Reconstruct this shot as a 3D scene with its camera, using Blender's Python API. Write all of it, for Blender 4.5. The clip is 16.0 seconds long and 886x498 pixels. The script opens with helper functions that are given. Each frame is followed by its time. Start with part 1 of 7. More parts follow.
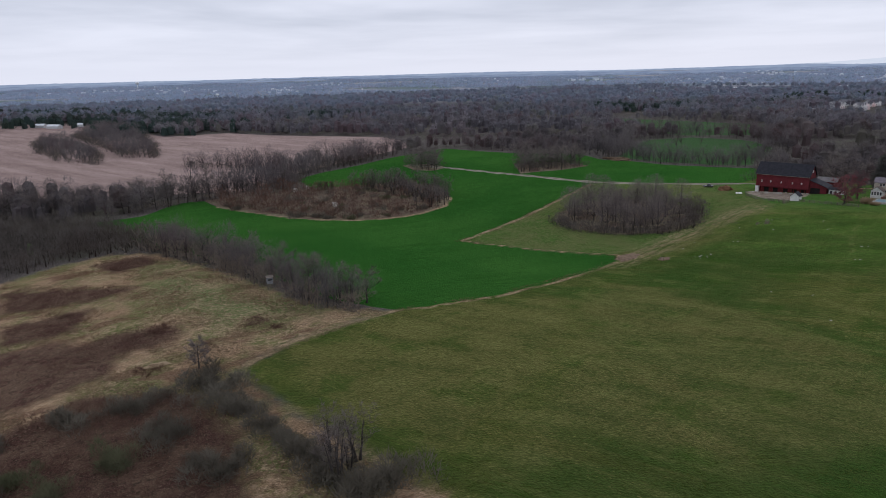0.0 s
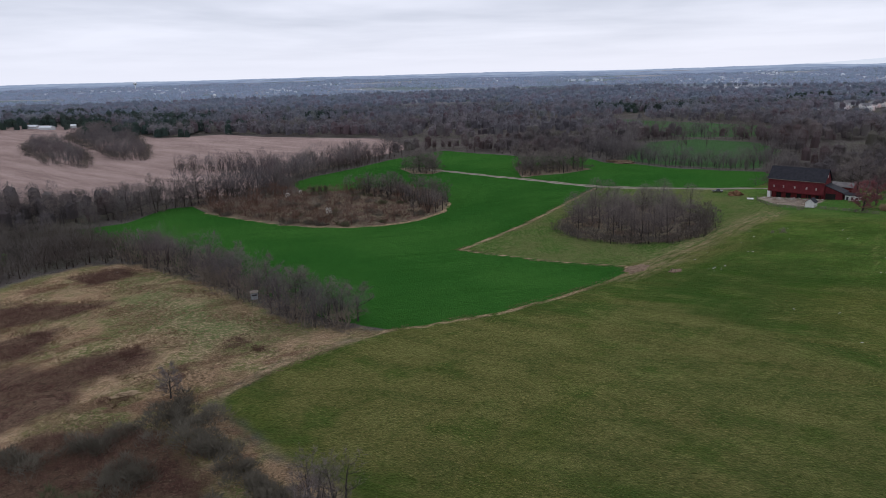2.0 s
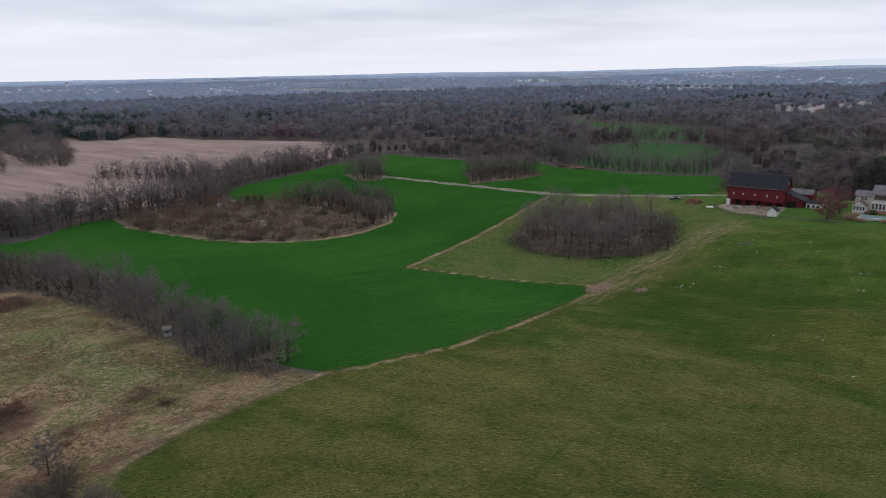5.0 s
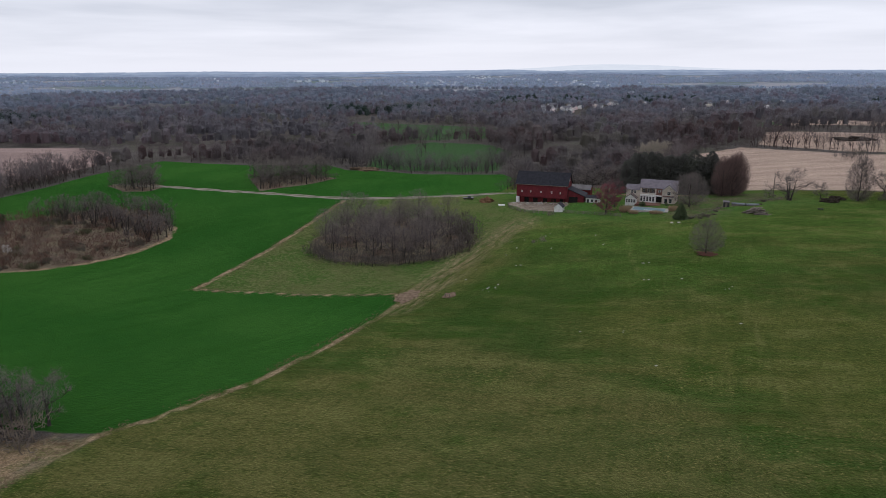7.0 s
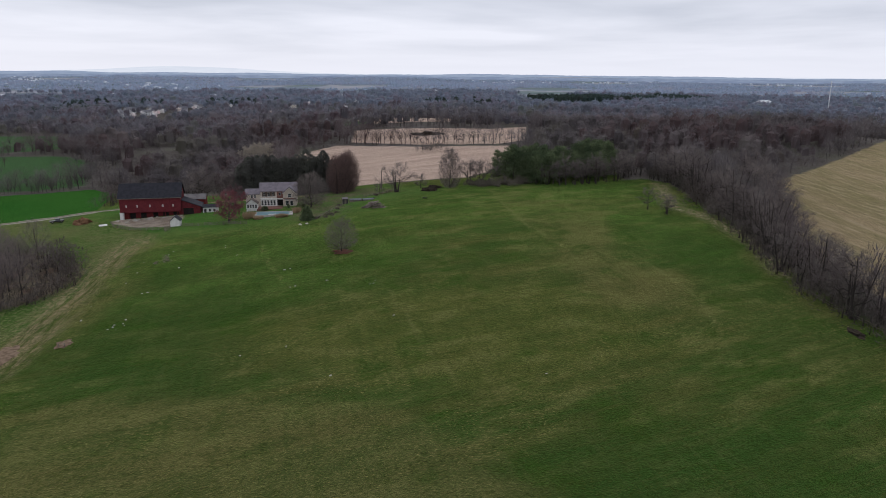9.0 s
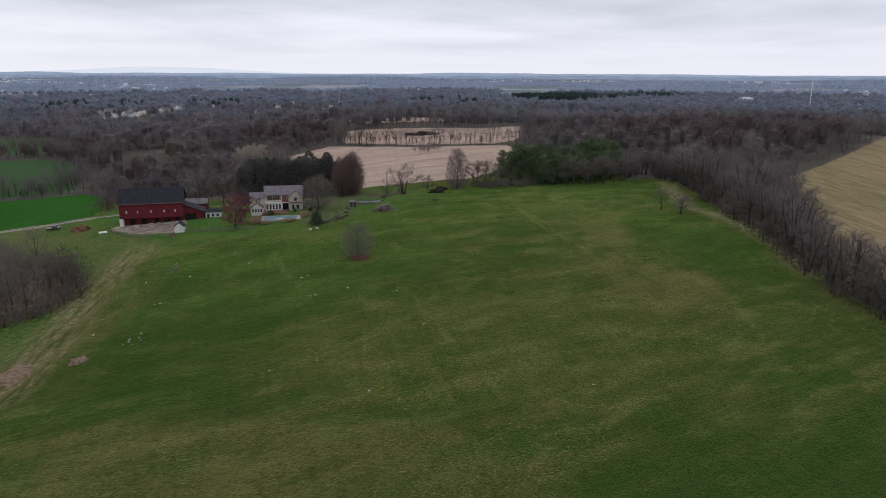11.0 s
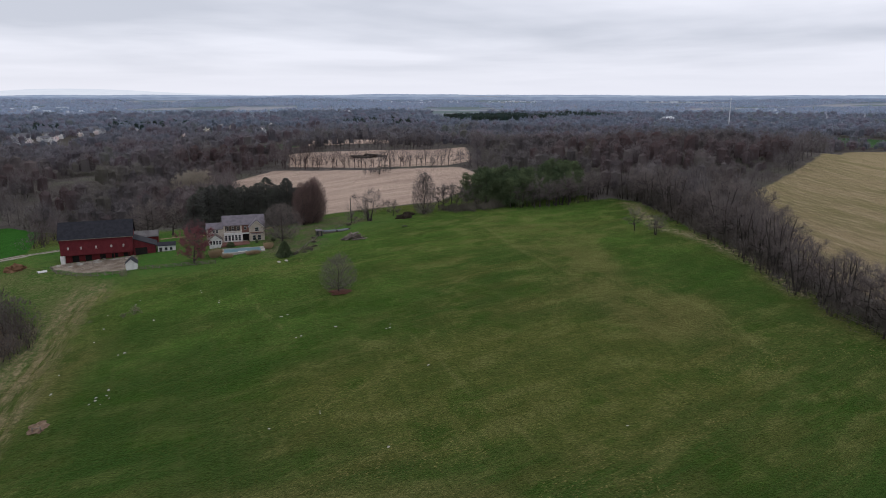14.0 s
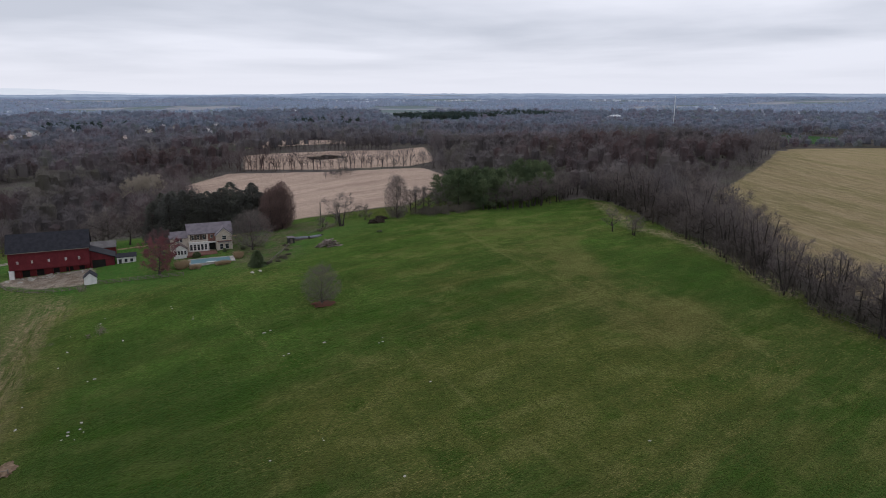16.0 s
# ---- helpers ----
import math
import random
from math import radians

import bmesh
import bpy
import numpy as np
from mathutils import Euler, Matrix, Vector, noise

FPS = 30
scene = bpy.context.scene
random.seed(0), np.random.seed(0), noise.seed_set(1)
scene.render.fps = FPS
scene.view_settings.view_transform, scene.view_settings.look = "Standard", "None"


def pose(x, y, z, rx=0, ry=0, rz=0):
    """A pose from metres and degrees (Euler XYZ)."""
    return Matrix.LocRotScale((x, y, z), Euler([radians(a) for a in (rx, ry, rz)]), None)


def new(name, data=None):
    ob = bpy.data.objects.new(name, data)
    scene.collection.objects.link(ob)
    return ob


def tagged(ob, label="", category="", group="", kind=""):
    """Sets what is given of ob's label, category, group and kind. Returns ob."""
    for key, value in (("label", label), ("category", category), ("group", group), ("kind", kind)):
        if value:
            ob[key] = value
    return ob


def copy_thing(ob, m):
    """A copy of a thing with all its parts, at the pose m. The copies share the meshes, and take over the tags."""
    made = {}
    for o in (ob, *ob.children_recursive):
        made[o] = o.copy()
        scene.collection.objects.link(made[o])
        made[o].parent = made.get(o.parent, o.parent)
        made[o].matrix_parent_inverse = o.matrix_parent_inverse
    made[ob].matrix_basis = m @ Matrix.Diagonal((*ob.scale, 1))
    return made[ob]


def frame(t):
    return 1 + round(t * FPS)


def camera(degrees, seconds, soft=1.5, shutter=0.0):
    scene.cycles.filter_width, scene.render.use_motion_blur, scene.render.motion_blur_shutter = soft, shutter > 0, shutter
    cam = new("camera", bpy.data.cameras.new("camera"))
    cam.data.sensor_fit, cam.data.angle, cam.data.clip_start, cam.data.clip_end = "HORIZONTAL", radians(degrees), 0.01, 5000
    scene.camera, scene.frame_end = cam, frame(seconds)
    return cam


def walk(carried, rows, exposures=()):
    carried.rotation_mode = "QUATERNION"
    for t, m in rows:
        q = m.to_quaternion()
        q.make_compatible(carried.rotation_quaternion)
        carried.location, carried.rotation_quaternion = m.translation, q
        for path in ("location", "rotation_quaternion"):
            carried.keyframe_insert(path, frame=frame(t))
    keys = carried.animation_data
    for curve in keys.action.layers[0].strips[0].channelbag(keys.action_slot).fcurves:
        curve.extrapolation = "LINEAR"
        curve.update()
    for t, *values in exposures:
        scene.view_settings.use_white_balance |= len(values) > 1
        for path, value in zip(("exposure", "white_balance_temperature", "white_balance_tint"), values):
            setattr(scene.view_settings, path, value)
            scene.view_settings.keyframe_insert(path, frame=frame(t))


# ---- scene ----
# camera: a drone at about 66 m, flying north and turning to the east
cam = camera(65.97, 16.0, 0.9, 0.3)
PATH = [
    (0.0, 0.0, 0.0, 66.34, 0.0, -14.64, -1.47),
    (0.5, 0.16, 3.82, 66.28, -0.01, -14.62, -1.51),
    (1.0, 0.38, 7.5, 66.3, -0.02, -14.61, -1.48),
    (1.5, 0.63, 11.26, 66.36, -0.04, -14.63, -1.48),
    (2.0, 0.76, 15.08, 66.29, -0.05, -14.62, -1.48),
    (2.5, 0.98, 19.04, 66.25, -0.05, -14.63, -1.47),
    (3.0, 1.15, 22.88, 66.29, -0.06, -14.62, -1.46),
    (5.5, 2.68, 42.92, 66.55, -8.45, -14.76, -0.91),
    (6.0, 2.86, 46.43, 66.57, -14.07, -14.88, -0.63),
    (6.5, 2.55, 50.33, 66.32, -19.82, -14.9, -0.37),
    (7.0, 1.64, 53.91, 66.16, -22.54, -14.86, -0.26),
    (7.5, 0.91, 57.21, 66.22, -23.09, -14.81, -0.37),
    (8.0, 0.67, 60.77, 66.2, -29.88, -14.82, -0.1),
    (8.5, 0.86, 66.09, 65.56, -46.41, -14.72, 0.41),
    (9.0, 0.32, 71.14, 64.94, -56.34, -14.56, 0.49),
    (11.5, -1.04, 89.21, 64.91, -58.54, -14.63, 0.2),
    (12.0, -0.79, 92.95, 64.87, -59.34, -14.64, 0.19),
    (12.5, -0.5, 96.74, 64.93, -60.02, -14.65, 0.12),
    (13.0, 0.09, 100.54, 65.0, -61.58, -14.22, 0.08),
    (13.5, 0.68, 104.21, 64.95, -62.82, -12.98, 0.04),
    (14.0, 1.24, 107.97, 65.0, -64.24, -12.95, 0.02),
    (14.5, 1.96, 111.7, 65.16, -65.51, -13.0, -0.01),
    (15.0, 2.72, 115.46, 65.21, -66.24, -13.04, -0.03),
    (15.5, 3.67, 119.23, 65.17, -67.47, -13.01, -0.05),
    (16.0, 4.63, 122.88, 65.38, -68.83, -13.05, -0.08),
]
walk(cam, [(t, pose(x, y, z, 90 + pitch, 0, yaw) @ pose(0, 0, 0, 0, 0, roll)) for t, x, y, z, yaw, pitch, roll in PATH],
     [(0.0, -0.10, 6200, 12), (1.2, 0.0, 6230, 12), (3.0, 0.01, 6280, 12), (5.5, 0.0, 6350, 11), (9.0, 0.0, 6400, 11), (12.0, 0.0, 6450, 11), (14.0, -0.02, 6420, 11), (16.0, -0.06, 6380, 11)])

# ---------------------------------------------------------------- light: overcast spring sky
world = bpy.data.worlds.new("overcast_sky")
scene.world = world
world.use_nodes = True
wn, wl = world.node_tree.nodes, world.node_tree.links
wn.clear()
SUN_EL, SUN_ROT = radians(38), radians(20)


def wnode(kind, **sockets):
    n = wn.new(kind)
    for k, v in sockets.items():
        n.inputs[k].default_value = v
    return n


sky = wn.new("ShaderNodeTexSky")
sky.sky_type, sky.sun_disc, sky.sun_elevation, sky.sun_rotation = "NISHITA", False, SUN_EL, SUN_ROT
sky_bg = wnode("ShaderNodeBackground", Strength=0.06)
wl.new(sky.outputs[0], sky_bg.inputs[0])
coord = wn.new("ShaderNodeTexCoord")
sep = wn.new("ShaderNodeSeparateXYZ")
wl.new(coord.outputs["Generated"], sep.inputs[0])
# a cloud deck: the direction's horizontal part stretched by its height, so that banks flatten towards the horizon
lift = wn.new("ShaderNodeMath")
lift.operation = "MAXIMUM"
wl.new(sep.outputs["Z"], lift.inputs[0])
lift.inputs[1].default_value = 0.0
lift2 = wn.new("ShaderNodeMath")
lift2.operation = "ADD"
wl.new(lift.outputs[0], lift2.inputs[0])
lift2.inputs[1].default_value = 0.06
deck = wn.new("ShaderNodeCombineXYZ")
for i, axis in enumerate("XY"):
    d = wn.new("ShaderNodeMath")
    d.operation = "DIVIDE"
    wl.new(sep.outputs[axis], d.inputs[0])
    wl.new(lift2.outputs[0], d.inputs[1])
    wl.new(d.outputs[0], deck.inputs[i])
cloud = wnode("ShaderNodeTexNoise", Scale=0.30, Detail=5.0, Roughness=0.5, Distortion=0.2)
wl.new(deck.outputs[0], cloud.inputs["Vector"])
cloud_ramp = wn.new("ShaderNodeValToRGB")
cloud_ramp.color_ramp.elements[0].position, cloud_ramp.color_ramp.elements[0].color = 0.36, (0.64, 0.675, 0.765, 1)
cloud_ramp.color_ramp.elements[1].position, cloud_ramp.color_ramp.elements[1].color = 0.63, (0.925, 0.945, 1.035, 1)
wl.new(cloud.outputs[0], cloud_ramp.inputs[0])
low = wn.new("ShaderNodeMapRange")
low.inputs["From Min"].default_value, low.inputs["From Max"].default_value = 0.0, 0.075
wl.new(sep.outputs["Z"], low.inputs["Value"])
hz = wn.new("ShaderNodeMix")
hz.data_type = "RGBA"
wl.new(low.outputs[0], hz.inputs["Factor"])
hz.inputs["A"].default_value = (0.90, 0.915, 1.00, 1)
wl.new(cloud_ramp.outputs[0], hz.inputs["B"])
cloud_bg = wnode("ShaderNodeBackground", Strength=0.96)
wl.new(hz.outputs["Result"], cloud_bg.inputs[0])
sky_mix = wnode("ShaderNodeMixShader", Fac=0.96)
wl.new(sky_bg.outputs[0], sky_mix.inputs[1])
wl.new(cloud_bg.outputs[0], sky_mix.inputs[2])
wl.new(sky_mix.outputs[0], wn.new("ShaderNodeOutputWorld").inputs[0])

sun_data = bpy.data.lights.new("sun", "SUN")
sun_data.energy, sun_data.angle, sun_data.color = 0.5, radians(25), (1.0, 0.96, 0.9)
sun = new("sun", sun_data)
sun.matrix_world = pose(0, 0, 300, 90 - math.degrees(SUN_EL), 0, 160)

# ---------------------------------------------------------------- terrain
# gentle swells of the farmland: centre x, centre y, height; all 95 m wide
HILLS = [(360, 290, 8.0), (470, 70, 12.6), (250, 290, 6.4), (30, 290, -12.9), (580, 400, 5.1), (250, 180, 5.8), (140, 510, 2.1), (-80, 180, 12.4), (-190, 180, -7.3), (580, 180, 9.9), (470, 400, 3.4), (-190, 70, -11.7), (140, 290, 4.5), (140, 70, -5.8), (580, 70, 5.8), (30, 400, 1.7), (250, 400, -12.8), (250, -40, 5.7), (140, 400, 6.6), (580, 510, 5.2), (-80, 70, -7.2), (30, 70, 4.9), (360, 180, -4.4), (470, 180, 4.8), (-190, -40, 3.7), (470, 510, 5.4), (580, 290, 5.4), (-300, 510, 2.2), (360, -40, 3.8), (250, 620, 3.0), (640, 540, 7.0), (470, -40, 4.4), (-300, -40, 3.8)]


def ground_z(x, y):
    x, y = np.asarray(x, float), np.asarray(y, float)
    z = x * 0
    for a, b, h in HILLS:
        z = z + h * np.exp(-((x - a) ** 2 + (y - b) ** 2) / (2 * 95.0**2))
    r = np.hypot(x, y)
    z = z + 30 * np.clip((r - 800) / 3900, 0, 1) ** 1.5
    far = np.clip((r - 700) / 1500, 0, 1)
    return z + far * 5 * (np.sin(x / 310 + 1) * np.cos(y / 270) + np.sin((x + y) / 530 + 2))


def gz(x, y):
    return float(ground_z(x, y))


def side(poly, x, y):
    """Distance to a polygon's outline, positive inside."""
    p = np.array(poly, float)
    d = np.full(x.shape, 1e9)
    inside = np.zeros(x.shape, bool)
    for (ax, ay), (bx, by) in zip(p, np.roll(p, -1, 0)):
        ex, ey = bx - ax, by - ay
        k = np.clip(((x - ax) * ex + (y - ay) * ey) / (ex * ex + ey * ey), 0, 1)
        d = np.minimum(d, np.hypot(x - ax - k * ex, y - ay - k * ey))
        if ey:
            inside ^= ((ay > y) != (by > y)) & (x < ex * (y - ay) / ey + ax)
    return np.where(inside, d, -d)


def off_line(line, x, y):
    """Distance to an open line."""
    p = np.array(line, float)
    d = np.full(x.shape, 1e9)
    for (ax, ay), (bx, by) in zip(p[:-1], p[1:]):
        ex, ey = bx - ax, by - ay
        k = np.clip(((x - ax) * ex + (y - ay) * ey) / (ex * ex + ey * ey), 0, 1)
        d = np.minimum(d, np.hypot(x - ax - k * ex, y - ay - k * ey))
    return d


LANE = [(-24, 492), (-8, 477), (4, 468), (33, 438), (56, 418), (73, 401), (90, 387), (115, 375), (143, 366), (160, 364), (182, 358), (200, 340)]
CLEARING = [(-56, 416), (-29, 425), (-2, 408), (5, 376), (2, 358), (-12, 342), (-29, 332), (-51, 328), (-74, 332), (-99, 345), (-119, 358), (-133, 377), (-81, 412)]
CROP = [(-15, 183), (-4, 187), (16, 198), (36, 214), (54, 230), (64, 240), (65, 249), (48, 258), (27, 273), (8, 286), (22, 305), (41, 328),
        (56, 347), (86, 387), (115, 377), (143, 368), (165, 368), (206, 420), (207, 447), (176, 443), (148, 446), (127, 464), (111, 471),
        (104, 503), (61, 526), (32, 559), (3, 596), (-40, 538), (-58, 503), (-85, 466), (-93, 444), (-81, 412)] + CLEARING[:-1] + [
        (-146, 369), (-151, 338), (-171, 325), (-120, 275), (-80, 243), (-50, 212), (-35, 195)]
ISLANDS = [[(-28, 490), (-18, 464), (-5, 458), (4, 470), (-8, 492)], [(50, 470), (50, 428), (66, 431), (80, 433), (97, 444), (84, 466)], [(108, 478), (121, 468), (130, 462), (124, 476)]]
COPSE = [(58, 330), (53, 313), (59, 296), (74, 281), (92, 275), (104, 280), (111, 292), (115, 312), (109, 332), (95, 343), (76, 345)]
MEADOW = [(-15, 182), (-28, 170), (-38, 161), (-47, 150), (-48, 145), (-43, 136), (-34, 128), (-25, 119), (-18, 113), (-9, 104), (-1, 96), (6, 85), (10, 40),
          (0, -60), (-300, -60), (-300, 200), (-157, 232), (-148, 249), (-131, 263), (-113, 261), (-77, 231), (-50, 201), (-37, 186), (-24, 184)]
STUBBLE_W = [(-600, 340), (-300, 400), (-230, 392), (-170, 395), (-120, 405), (-110, 430), (-100, 470), (-60, 548), (-20, 640), (-60, 730), (-192, 785), (-257, 832),
             (-319, 798), (-400, 900), (-481, 1021), (-573, 1070), (-800, 1010), (-900, 600)]
STUBBLE_N = [(254, 300), (303, 258), (342, 260), (375, 268), (410, 280), (438, 306), (417, 368), (406, 443), (368, 449), (320, 420), (280, 360)]
STUBBLE_N2 = [(420, 440), (472, 480), (531, 372), (570, 360), (470, 310), (446, 318), (426, 372)]
STUBBLE_N3 = [(502, 512), (538, 466), (566, 436), (646, 486), (620, 530), (580, 574)]
EAST_FIELD = [(375, 121), (404, 109), (439, 96), (480, 86), (530, 78), (700, 58), (894, 38), (1000, -200), (240, -150), (176, 10), (198, 44), (226, 70), (252, 88), (280, 98), (312, 104), (346, 116)]
GREENS = [[(236, 933), (362, 760), (290, 625), (226, 630), (180, 725)], [(125, 482), (150, 460), (180, 456), (210, 462), (262, 540), (264, 580), (225, 612), (180, 600), (150, 540)],
          [(1000, 60), (1205, 26), (1150, -60), (990, -20)], [(470, 600), (560, 560), (520, 500), (440, 540)], [(-520, 1330), (-380, 1420), (-300, 1360), (-460, 1280)]]
PASTURE = [(-15, 182), (64, 239), (100, 262), (128, 282), (150, 300), (200, 258), (230, 262), (262, 250), (300, 228), (345, 190), (356, 182), (353, 168), (334, 154), (304, 136), (282, 118),
           (254, 101), (224, 88), (205, 72), (180, 40), (150, 0), (120, -80), (0, -80), (6, 85), (-25, 119), (-48, 145), (-38, 161)]
FARMYARD = [(140, 300), (200, 255), (262, 250), (262, 300), (235, 330), (215, 370), (165, 370), (136, 352)]
BARNYARD = [(151, 336), (151, 318), (158, 306), (166, 310), (175, 318), (157, 337)]
TRACK = [(60, 236), (71, 243), (81, 252), (94, 264), (109, 277), (124, 288), (140, 298)]
MARGIN_S = [(-1, 96), (-9, 104), (-18, 113), (-25, 119), (-34, 128), (-43, 136), (-48, 145), (-46, 150), (-38, 161), (-28, 170), (-15, 182)]
MARGIN_C = [(-15, 182), (-4, 186), (16, 197), (36, 213), (54, 229), (64, 239)]
MARGIN_N = [(66, 244), (65, 249), (48, 258), (27, 273), (8, 286), (22, 305), (41, 328), (56, 347), (86, 386)]
# drier and greener stretches of the pasture, bramble banks in the meadow
DRY = [[(114, 207), (129, 195), (151, 181), (178, 159), (181, 150), (177, 128), (160, 108), (124, 128), (103, 154), (101, 177), (101, 199)], [(-47, 145), (-37, 160), (-13, 182), (20, 196), (40, 184), (34, 140), (2, 92), (-26, 119)]]
PALE = [[(272, 226), (198, 156), (213, 144), (255, 161), (301, 189), (300, 205)], [(198, 156), (174, 133), (188, 111), (212, 119), (213, 144)], [(120, 262), (150, 296), (140, 300), (96, 262), (75, 240), (90, 244)], [(-40, 152), (-15, 178), (15, 195), (40, 195), (30, 150), (0, 110), (-20, 120)], [(20, 120), (40, 190), (60, 212), (80, 180), (98, 150), (90, 112), (50, 100)], [(281.5, 153.4), (295.5, 163.4), (291, 140.5)], [(206, 79), (224, 93), (250, 109), (247, 112), (220, 98), (201, 83)]]
LUSH = [[(121, 226), (124, 213), (139, 202), (174, 194), (188, 211), (176, 249), (160, 271), (135, 262)], [(225, 100), (200, 110), (250, 150), (285, 150), (262, 118)], [(60, 130), (40, 90), (90, 60), (150, 70), (120, 110)], [(130, 300), (150, 262), (128, 205), (98, 200), (78, 178), (70, 205), (66, 232), (100, 256)], [(-38, 182), (-75, 218), (-105, 240), (-95, 205), (-60, 172)]]
BRAMBLE = [[(-93, 127), (-80, 139), (-62, 139), (-54, 135), (-40, 118), (-33, 100), (-25, 60), (-90, 40), (-130, 90)], [(-151, 222), (-100, 216), (-109, 204), (-137, 199)],
           [(-130, 187), (-107, 198), (-104, 179), (-120, 172)], [(-103, 158), (-91, 175), (-71, 177), (-71, 164), (-92, 153)], [(-133, 249), (-115, 257), (-105, 247), (-118, 235)], [(-124, 170), (-101, 172), (-82, 158), (-80, 148), (-99, 133), (-125, 140)], [(-170, 170), (-135, 165), (-120, 140), (-150, 110), (-190, 130)]]
DRIVE = [(182, 358), (196, 345), (208, 330), (214, 312), (228, 300)]


def steps(lo, a, b, hi, fine, grow):
    """Grid lines: fine from a to b, growing out to lo and hi."""
    v = list(np.arange(a, b + fine / 2, fine))
    s = fine
    while v[-1] < hi:
        s *= grow
        v.append(v[-1] + s)
    s = fine
    while v[0] > lo:
        s *= grow
        v.insert(0, v[0] - s)
    return np.array(v)


gxs, gys = steps(-4300, -190, 350, 4300, 3.2, 1.07), steps(-4300, 70, 500, 4500, 3.2, 1.07)
GX, GY = np.meshgrid(gxs, gys)
fx, fy = GX.ravel(), GY.ravel()
fzv = ground_z(fx, fy)
fzv = fzv + np.where(np.hypot(fx - 40, fy - 250) < 700, 0.12 * np.sin(fx * 0.31 + np.sin(fy * 0.17) * 2) * np.cos(fy * 0.27), 0)
nx, ny = len(gxs), len(gys)
i0 = (np.arange(ny - 1)[:, None] * nx + np.arange(nx - 1)[None]).ravel()
quads = np.stack([i0, i0 + 1, i0 + 1 + nx, i0 + nx], 1)


def mesh_from(name, co, faces, size):
    """A mesh from arrays; every face has the same number of corners."""
    me = bpy.data.meshes.new(name)
    n = len(faces)
    me.vertices.add(len(co))
    me.vertices.foreach_set("co", np.ascontiguousarray(co, np.float32).ravel())
    me.loops.add(n * size)
    me.loops.foreach_set("vertex_index", np.ascontiguousarray(faces, np.int32).ravel())
    me.polygons.add(n)
    me.polygons.foreach_set("loop_start", np.arange(0, n * size, size, dtype=np.int32))
    me.update(calc_edges=True)
    return me


ground_me = mesh_from("ground", np.stack([fx, fy, fzv], 1), quads, 4)


def attribute(name, values):
    a = ground_me.attributes.new(name, "FLOAT", "POINT")
    a.data.foreach_set("value", np.ascontiguousarray(np.clip(values, -60, 60), np.float32))


crop_side = side(CROP, fx, fy)
for isl in ISLANDS:
    crop_side = np.minimum(crop_side, -side(isl, fx, fy))
attribute("crop", crop_side)
attribute("meadow", side(MEADOW, fx, fy))
attribute("stubble", side(STUBBLE_W, fx, fy))
attribute("pale_stubble", np.maximum.reduce([side(p, fx, fy) for p in (STUBBLE_N, STUBBLE_N2, STUBBLE_N3)]))
attribute("hayfield", side(EAST_FIELD, fx, fy))
attribute("green", np.maximum.reduce([side(p, fx, fy) for p in GREENS]))
HEADLAND = [(240, 300), (256, 248), (300, 226), (345, 188), (378, 210), (376, 264), (303, 256), (256, 298)]
BARN_BACK = [(158, 362), (206, 420), (220, 402), (217, 366)]
TRACKSIDE = [(56, 228), (66, 236), (100, 258), (152, 298), (156, 320), (120, 296), (90, 268), (60, 250)]
attribute("pasture", np.maximum.reduce([side(p, fx, fy) for p in (PASTURE, FARMYARD, TRACKSIDE, HEADLAND, BARN_BACK)]))
attribute("lawn", side(FARMYARD, fx, fy))
near_paddock = [(65, 249), (48, 258), (27, 273), (8, 286), (22, 305), (41, 328), (56, 347), (88, 387), (115, 375), (143, 366), (150, 345), (150, 300), (124, 288), (94, 264)]
attribute("paddock", side(near_paddock, fx, fy))
GARDEN = [(186, 268), (192, 257), (206, 256), (220, 268), (236, 266), (252, 262), (256, 282), (240, 300), (222, 306), (206, 314), (196, 305), (206, 290), (200, 276)]
attribute("garden", side(GARDEN, fx, fy))
attribute("yard", side(BARNYARD, fx, fy))
attribute("margin", np.minimum.reduce([off_line(DRIVE, fx, fy) - 1.9, off_line(MARGIN_C, fx, fy) - 0.9, off_line(MARGIN_N, fx, fy) - 1.1, off_line(MARGIN_S[5:], fx, fy) - 1.0, off_line(CLEARING[3:11], fx, fy) - 1.3]))
attribute("track", off_line(TRACK, fx, fy) - 6.0)
for key, polys in (("dry", DRY), ("pale", PALE), ("lush", LUSH), ("bramble", BRAMBLE)):
    attribute(key, np.maximum.reduce([side(p, fx, fy) for p in polys]))
RUTS = [[(272, 226), (232, 189), (212, 160), (196, 148), (182, 132)], [(154, 196), (139, 176), (124, 158), (114, 142)], [(225, 145), (200, 116), (178, 104), (160, 96)], [(222, 142), (196, 112), (171, 101)], [(136, 218), (146, 236), (160, 255)]]
attribute("rut", np.minimum.reduce([off_line(p, fx, fy) for p in RUTS]) - 0.35)
FRESH = [(110, 264), (128, 284), (150, 300), (200, 258), (262, 250), (345, 192), (336, 166), (280, 128), (240, 102), (222, 112), (256, 160), (238, 202), (196, 206), (150, 198), (122, 214), (104, 244)]
attribute("fresh", side(FRESH, fx, fy))
LITTER = [(232, 96), (258, 107), (284, 127), (294, 140), (300, 150), (322, 160), (346, 170)]
attribute("litter", off_line(LITTER, fx, fy) - 3.0)
# distance past 1500 m, by which the painted haze tint sets in
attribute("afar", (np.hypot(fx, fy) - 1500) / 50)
attribute("clearing", np.maximum.reduce([side(p, fx, fy) for p in [CLEARING, COPSE] + ISLANDS]))
ground = tagged(new("ground", ground_me), "rolling farmland with green crop, pasture, weedy meadow and pale stubble fields", "ground", kind="structure")
for p in ground_me.polygons:
    p.use_smooth = True

